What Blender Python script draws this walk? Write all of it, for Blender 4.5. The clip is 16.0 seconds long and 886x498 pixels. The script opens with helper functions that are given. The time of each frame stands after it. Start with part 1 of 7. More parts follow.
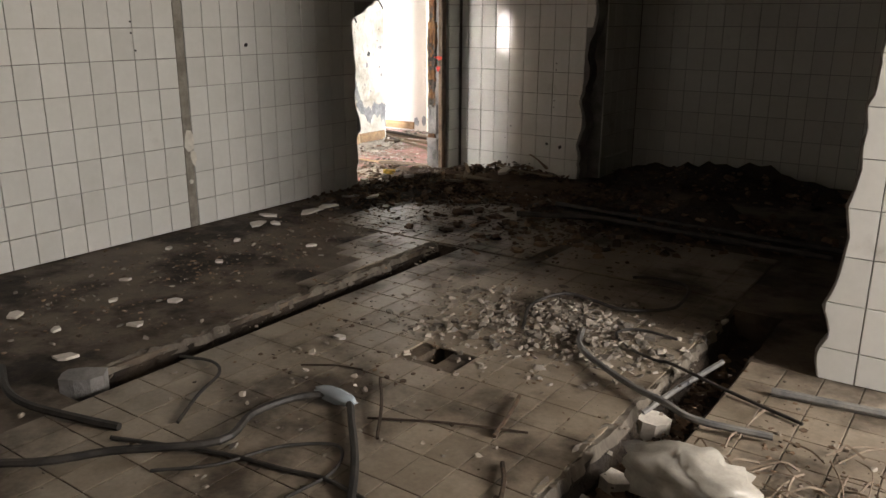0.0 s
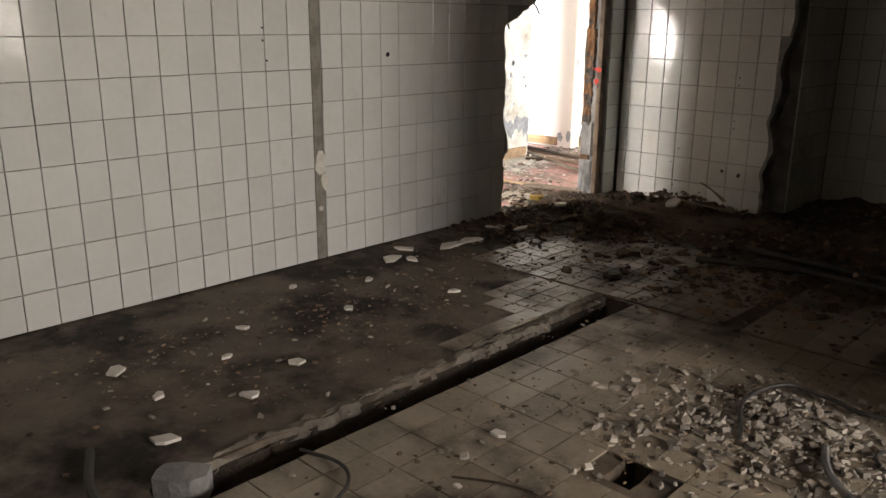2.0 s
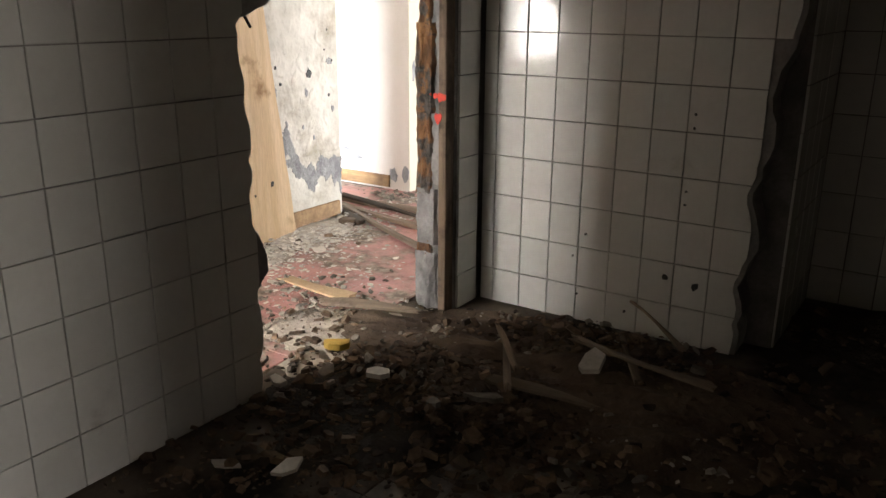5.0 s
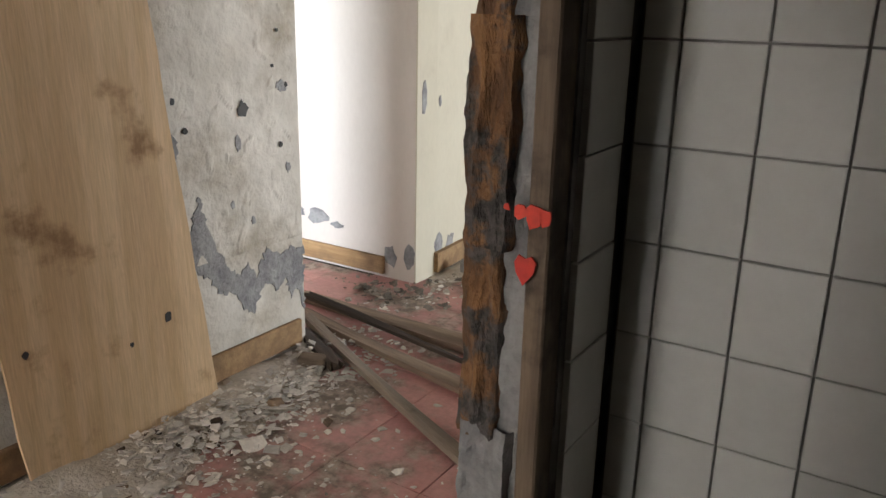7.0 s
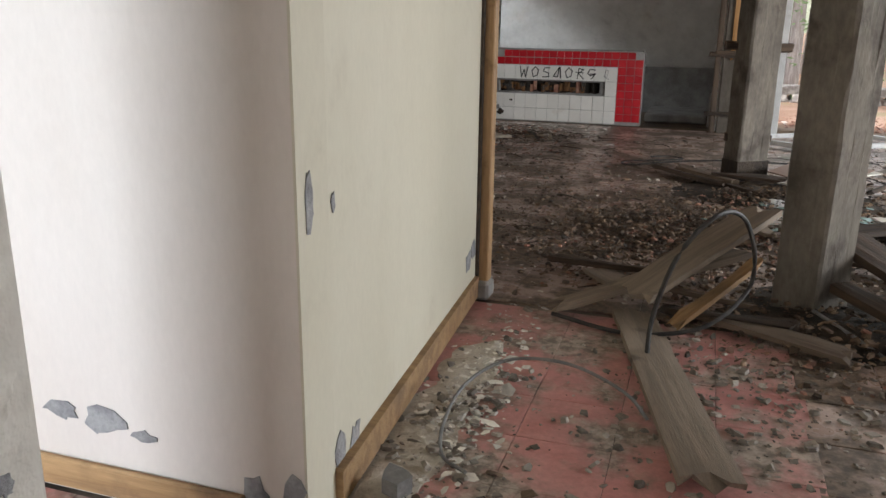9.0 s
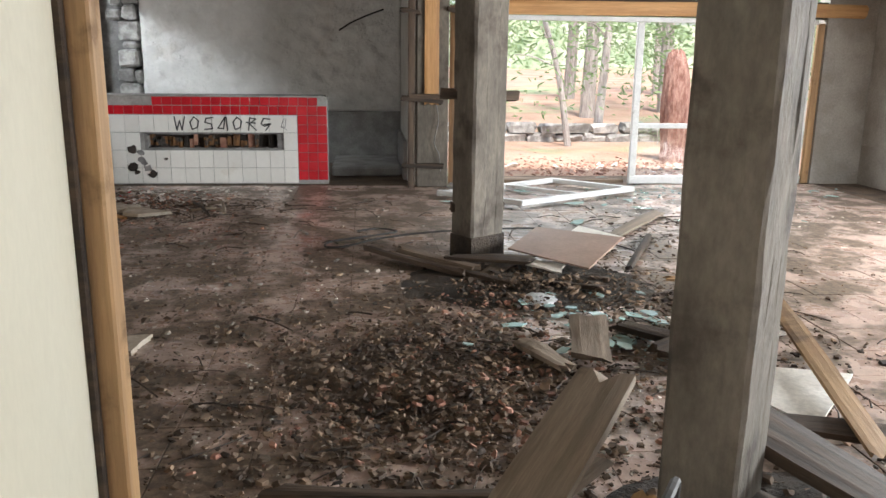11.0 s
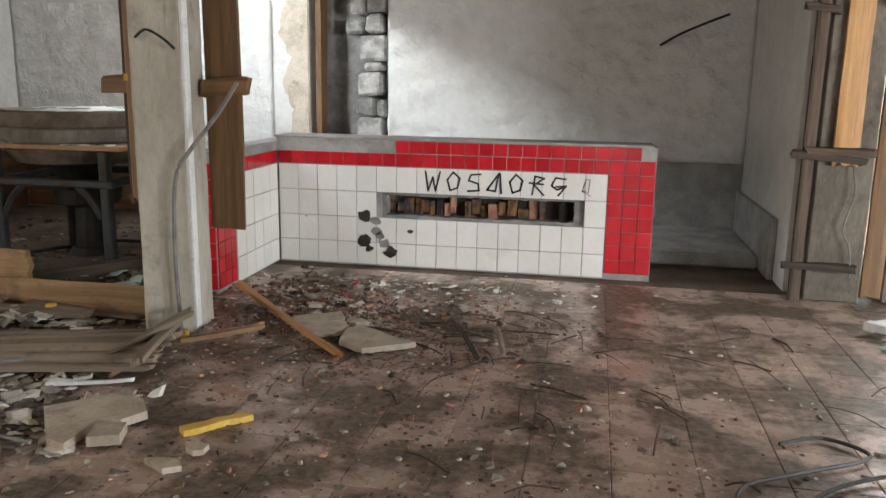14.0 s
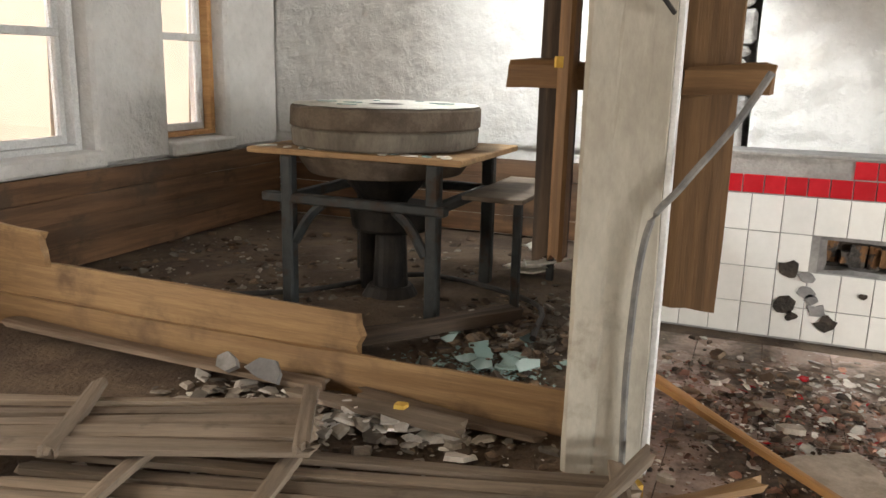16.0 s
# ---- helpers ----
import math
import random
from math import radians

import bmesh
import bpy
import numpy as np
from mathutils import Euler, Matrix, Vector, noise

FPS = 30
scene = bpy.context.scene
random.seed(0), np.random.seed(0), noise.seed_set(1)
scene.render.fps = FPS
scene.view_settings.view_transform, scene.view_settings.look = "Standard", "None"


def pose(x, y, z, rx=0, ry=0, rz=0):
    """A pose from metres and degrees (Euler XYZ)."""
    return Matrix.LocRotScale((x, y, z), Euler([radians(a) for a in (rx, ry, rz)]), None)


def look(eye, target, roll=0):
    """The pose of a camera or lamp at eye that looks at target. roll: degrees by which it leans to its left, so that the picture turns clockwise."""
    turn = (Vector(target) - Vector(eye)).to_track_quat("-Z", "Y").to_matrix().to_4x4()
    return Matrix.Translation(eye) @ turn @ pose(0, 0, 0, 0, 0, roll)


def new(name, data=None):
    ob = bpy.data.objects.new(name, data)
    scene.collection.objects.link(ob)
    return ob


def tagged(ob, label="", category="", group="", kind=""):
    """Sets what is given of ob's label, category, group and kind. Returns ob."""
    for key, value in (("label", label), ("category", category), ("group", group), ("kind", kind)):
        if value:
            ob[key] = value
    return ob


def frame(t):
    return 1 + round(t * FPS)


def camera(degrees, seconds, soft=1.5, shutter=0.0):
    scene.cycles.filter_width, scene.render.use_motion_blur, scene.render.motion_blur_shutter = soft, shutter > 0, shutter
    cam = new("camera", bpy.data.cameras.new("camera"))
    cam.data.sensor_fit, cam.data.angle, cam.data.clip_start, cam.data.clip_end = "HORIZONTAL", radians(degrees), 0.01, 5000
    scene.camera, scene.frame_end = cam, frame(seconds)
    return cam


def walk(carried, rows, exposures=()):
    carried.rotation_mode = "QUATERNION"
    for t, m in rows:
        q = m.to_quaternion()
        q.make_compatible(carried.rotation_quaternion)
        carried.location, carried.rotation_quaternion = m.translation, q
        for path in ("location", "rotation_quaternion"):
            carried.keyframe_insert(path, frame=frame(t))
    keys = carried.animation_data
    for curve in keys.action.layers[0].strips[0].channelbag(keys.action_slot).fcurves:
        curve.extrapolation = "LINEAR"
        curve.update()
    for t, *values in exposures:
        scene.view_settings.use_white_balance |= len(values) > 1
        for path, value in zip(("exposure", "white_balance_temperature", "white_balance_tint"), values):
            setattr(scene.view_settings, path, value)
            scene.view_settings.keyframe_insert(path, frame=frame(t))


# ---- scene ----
cam = camera(58.1, 16.0)
PATH = [
    (0, (1.043, 0.246, 1.46), (-0.064, 1.816, 0.903), 0.2),
    (0.5, (0.891, 0.422, 1.462), (-0.231, 1.98, 0.903), 0.3),
    (1, (0.78, 0.531, 1.488), (-0.45, 2.009, 0.937), 0.4),
    (1.5, (0.617, 0.607, 1.464), (-0.682, 2.025, 0.917), 0.6),
    (2, (0.304, 0.779, 1.468), (-1.028, 2.167, 0.92), 0.4),
    (2.5, (0.014, 1.131, 1.424), (-1.304, 2.534, 0.881), -0.2),
    (3, (-0.338, 1.501, 1.446), (-1.535, 3.002, 0.885), -0.6),
    (3.2, (-0.514, 1.655, 1.466), (-1.61, 3.229, 0.898), -0.5),
    (5.3, (-1.682, 3.807, 1.512), (-2.732, 5.403, 0.919), 0.5),
    (5.5, (-1.865, 3.958, 1.482), (-2.912, 5.556, 0.89), 0.6),
    (6, (-2.299, 4.477, 1.503), (-3.34, 6.079, 0.913), 0.6),
    (6.5, (-2.605, 5.026, 1.486), (-3.637, 6.634, 0.895), 1.0),
    (7, (-2.969, 5.483, 1.434), (-4.0, 7.094, 0.848), 1.2),
    (7.5, (-3.362, 5.852, 1.404), (-4.369, 7.477, 0.819), 1.3),
    (8, (-3.716, 6.15, 1.4), (-4.724, 7.786, 0.845), 1.0),
    (8.5, (-4.068, 6.546, 1.438), (-5.012, 8.22, 0.887), 0.9),
    (9, (-4.303, 7.045, 1.443), (-4.897, 8.874, 0.894), 0.8),
    (9.5, (-4.481, 7.654, 1.424), (-4.734, 9.569, 0.904), 0.6),
    (9.7, (-4.535, 7.831, 1.448), (-4.641, 9.765, 0.949), 2.2),
    (11.8, (-4.901, 10.306, 1.524), (-4.679, 12.241, 1.07), 0.2),
    (12, (-4.94, 10.587, 1.528), (-4.729, 12.524, 1.078), 0.2),
    (12.5, (-5.021, 11.21, 1.521), (-4.861, 13.153, 1.074), 0.4),
    (13, (-5.169, 11.806, 1.538), (-5.077, 13.755, 1.101), 0.6),
    (13.5, (-5.435, 12.376, 1.522), (-5.5, 14.33, 1.099), 0.8),
    (14, (-5.699, 12.793, 1.528), (-6.059, 14.716, 1.115), 0.9),
    (14.5, (-6.176, 13.147, 1.514), (-6.734, 15.023, 1.103), 1.3),
    (15, (-6.703, 13.492, 1.524), (-7.349, 15.341, 1.115), 1.4),
    (15.5, (-7.226, 13.902, 1.526), (-7.908, 15.733, 1.097), 1.6),
    (16, (-7.728, 14.287, 1.5), (-8.454, 16.096, 1.05), 1.4),
]
walk(cam, [(t, look(eye, target, roll)) for t, eye, target, roll in PATH],
     exposures=[(0.0, 2.5, 6800, 12), (3.0, 2.5, 6800, 12), (5.3, 1.95, 6800, 12), (6.0, 1.55, 6800, 12), (7.0, 0.95, 6700, 12), (8.0, 0.65, 6600, 12), (9.0, 0.55, 6600, 13), (9.7, 0.85, 6600, 12),
                (11.8, 1.25, 6500, 11), (13.0, 1.3, 6500, 11), (14.0, 1.55, 6700, 11), (15.0, 1.85, 7000, 12), (16.0, 1.95, 7200, 13)])

# ---- world and lights ----
world = bpy.data.worlds.new("sky")
scene.world = world
world.use_nodes = True
wn = world.node_tree.nodes
sky = wn.new("ShaderNodeTexSky")
sky.sky_type = "NISHITA"
sky.sun_disc = False
sky.sun_elevation = radians(64)
sky.sun_rotation = radians(174)
sky.dust_density = 3.0
world.node_tree.links.new(sky.outputs[0], wn["Background"].inputs[0])
wn["Background"].inputs[1].default_value = 0.15

sun_data = bpy.data.lights.new("sun", "SUN")
sun_data.energy, sun_data.angle, sun_data.color = 3.6, radians(6), (1.0, 0.97, 0.93)
sun = new("sun", sun_data)
# the sun stands south-south-east, behind the building as seen through the glazing
sun.matrix_world = look((1.5, -9, 19), (0, 0, 0))


def area_lamp(name, eye, target, width, height, watts, colour=(0.93, 0.97, 1.0), spread=180):
    """An area lamp: sky light in a window's opening, or added where none stands."""
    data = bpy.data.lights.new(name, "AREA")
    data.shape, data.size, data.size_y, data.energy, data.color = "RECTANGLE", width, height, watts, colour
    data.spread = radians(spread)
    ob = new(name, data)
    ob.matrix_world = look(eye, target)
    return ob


area_lamp("light_room_east", (3.42, 3.05, 1.55), (0, 3.05, 1.3), 0.66, 1.2, 34, (1.0, 0.94, 0.87))
area_lamp("light_corridor", (-5.34, 2.9, 1.55), (-4, 3.1, 1.4), 1.14, 1.18, 68, (1.0, 0.97, 0.94))
# no window here: added to brighten the corridor floor and the plywood
area_lamp("light_corridor_end", (-4.5, 1.78, 1.5), (-4.6, 6, 1.0), 1.0, 1.5, 105, (0.95, 0.97, 1.0))
# added outside, hidden above the lintel, to lift the sky's light on the floor
area_lamp("light_glazing", (-1.2, 20.2, 2.56), (-1.8, 15.5, 0), 4.2, 0.34, 70)
# lamp in the added side room, which has no window of its own
area_lamp("light_side_room", (-6.75, 5.62, 1.4), (-6.6, 9, 1.1), 1.1, 1.6, 95, (0.80, 0.90, 1.0))
# windows assumed out of view; lamp added to light most of the hall
area_lamp("light_hall_east", (1.56, 13.2, 1.45), (-3, 13.4, -0.6), 4.7, 1.8, 330, (0.92, 0.97, 1.0))
area_lamp("light_mill_one", (-12.70, 18.28, 1.6), (-9, 18.28, 1.4), 1.0, 1.4, 0.95, (1.0, 0.88, 0.73))
area_lamp("light_mill_two", (-12.70, 19.97, 1.6), (-9, 19.97, 1.4), 0.74, 1.4, 0.7, (1.0, 0.88, 0.73))
# added lamp, unseen; aimed and narrowed to brighten the hall's north wall
area_lamp("light_mill_roof", (-10.6, 18.35, 3.6), (-7.2, 21.1, 1.2), 0.6, 0.6, 26, (0.84, 0.93, 1.0), 95)
# added to brighten the mill corner's boards through an unseen opening
area_lamp("light_hall_west", (-12.6, 14.2, 1.6), (-6, 15.2, 0.9), 2.6, 1.5, 42, (1.0, 0.93, 0.82))

# ---- materials ----
def surface(name, c1, c2, scale=5.0, rough=0.7, bump=0.25, fine=60.0, dirt=None, dirt_span=(0.45, 0.6), dirt_scale=1.5,
            rnd=0.0, island=0.0, stretch=(1, 1, 1), metal=0.0, spec=0.5, rough_var=0.15, dirt_rough=0.9, lo=0.35, hi=0.65, dist=0.004, amp=0.14, mottle=0.0):
    """A weathered surface: two colours in patches, fine grain, relief and a layer of dirt with ragged edges."""
    m = bpy.data.materials.new(name)
    m.use_nodes = True
    nt = m.node_tree
    nodes, link = nt.nodes, nt.links.new
    bsdf = nodes["Principled BSDF"]
    bsdf.inputs["Metallic"].default_value = metal
    bsdf.inputs["Specular IOR Level"].default_value = spec
    tc, geo, info = nodes.new("ShaderNodeTexCoord"), nodes.new("ShaderNodeNewGeometry"), nodes.new("ShaderNodeObjectInfo")
    mp = nodes.new("ShaderNodeMapping")
    mp.inputs["Scale"].default_value = stretch
    shift = nodes.new("ShaderNodeVectorMath")
    shift.operation = "MULTIPLY_ADD"
    comb = nodes.new("ShaderNodeCombineXYZ")
    for i in range(3):
        link(info.outputs["Random"], comb.inputs[i])
    link(comb.outputs[0], shift.inputs[0])
    shift.inputs[1].default_value = (31.0, 17.0, 23.0)
    link(tc.outputs["Object"], shift.inputs[2])
    link(shift.outputs[0], mp.inputs["Vector"])

    def fractal(vec, sc, detail=6.0, roughness=0.6):
        n = nodes.new("ShaderNodeTexNoise")
        n.inputs["Scale"].default_value, n.inputs["Detail"].default_value, n.inputs["Roughness"].default_value = sc, detail, roughness
        link(vec, n.inputs["Vector"])
        return n.outputs["Fac"]

    def ramp(fac, a, b):
        r = nodes.new("ShaderNodeMapRange")
        r.interpolation_type = "SMOOTHSTEP"
        r.inputs["From Min"].default_value, r.inputs["From Max"].default_value = a, b
        link(fac, r.inputs["Value"])
        return r.outputs["Result"]

    def mix(fac, a, b, mode="MIX"):
        n = nodes.new("ShaderNodeMix")
        n.data_type, n.blend_type = "RGBA", mode
        for sock, v in ((n.inputs["Factor"], fac), (n.inputs[6], a), (n.inputs[7], b)):
            if hasattr(v, "links"):
                link(v, sock)
            elif isinstance(v, (int, float)):
                sock.default_value = v
            else:
                sock.default_value = (*v, 1)
        return n.outputs[2]

    coarse = fractal(mp.outputs[0], scale)
    grain = fractal(mp.outputs[0], fine, 4.0, 0.65)
    colour = mix(ramp(coarse, lo, hi), c1, c2)
    g = nodes.new("ShaderNodeMapRange")
    g.inputs["From Min"].default_value, g.inputs["From Max"].default_value = 0.3, 0.7
    g.inputs["To Min"].default_value, g.inputs["To Max"].default_value = 1 - amp, 1 + amp * 0.85
    link(grain, g.inputs["Value"])
    scaled = nodes.new("ShaderNodeVectorMath")
    scaled.operation = "SCALE"
    link(colour, scaled.inputs[0])
    link(g.outputs[0], scaled.inputs["Scale"])
    colour = scaled.outputs[0]
    for amount, source in ((rnd, info.outputs["Random"]), (island, geo.outputs["Random Per Island"])):
        if amount:
            v = nodes.new("ShaderNodeMapRange")
            v.inputs["To Min"].default_value, v.inputs["To Max"].default_value = 1 - amount, 1 + amount
            link(source, v.inputs["Value"])
            sc2 = nodes.new("ShaderNodeVectorMath")
            sc2.operation = "SCALE"
            link(colour, sc2.inputs[0])
            link(v.outputs[0], sc2.inputs["Scale"])
            colour = sc2.outputs[0]
    rr = nodes.new("ShaderNodeMapRange")
    rr.inputs["To Min"].default_value, rr.inputs["To Max"].default_value = rough - rough_var, min(1.0, rough + rough_var)
    link(coarse, rr.inputs["Value"])
    roughness = rr.outputs[0]
    if dirt is not None:
        big = fractal(geo.outputs["Position"], dirt_scale, 9.0, 0.62)
        mask = ramp(big, *dirt_span)
        tint = mix(grain, tuple(0.7 * v for v in dirt), tuple(1.3 * v for v in dirt))
        if mottle:
            spots = ramp(fractal(geo.outputs["Position"], mottle, 5.0, 0.7), 0.38, 0.62)
            tint = mix(spots, tuple(0.42 * v for v in dirt), tint)
        colour = mix(mask, colour, tint)
        rmix = nodes.new("ShaderNodeMix")
        link(mask, rmix.inputs[0])
        link(roughness, rmix.inputs[2])
        rmix.inputs[3].default_value = dirt_rough
        roughness = rmix.outputs[0]
    link(colour, bsdf.inputs["Base Color"])
    link(roughness, bsdf.inputs["Roughness"])
    if bump:
        add = nodes.new("ShaderNodeMath")
        add.operation = "MULTIPLY_ADD"
        link(coarse, add.inputs[0])
        add.inputs[1].default_value = 2.0
        link(grain, add.inputs[2])
        b = nodes.new("ShaderNodeBump")
        b.inputs["Strength"].default_value, b.inputs["Distance"].default_value = bump, dist
        link(add.outputs[0], b.inputs["Height"])
        link(b.outputs[0], bsdf.inputs["Normal"])
    return m


DIRT = (0.10, 0.075, 0.055)
DUST = (0.30, 0.25, 0.20)
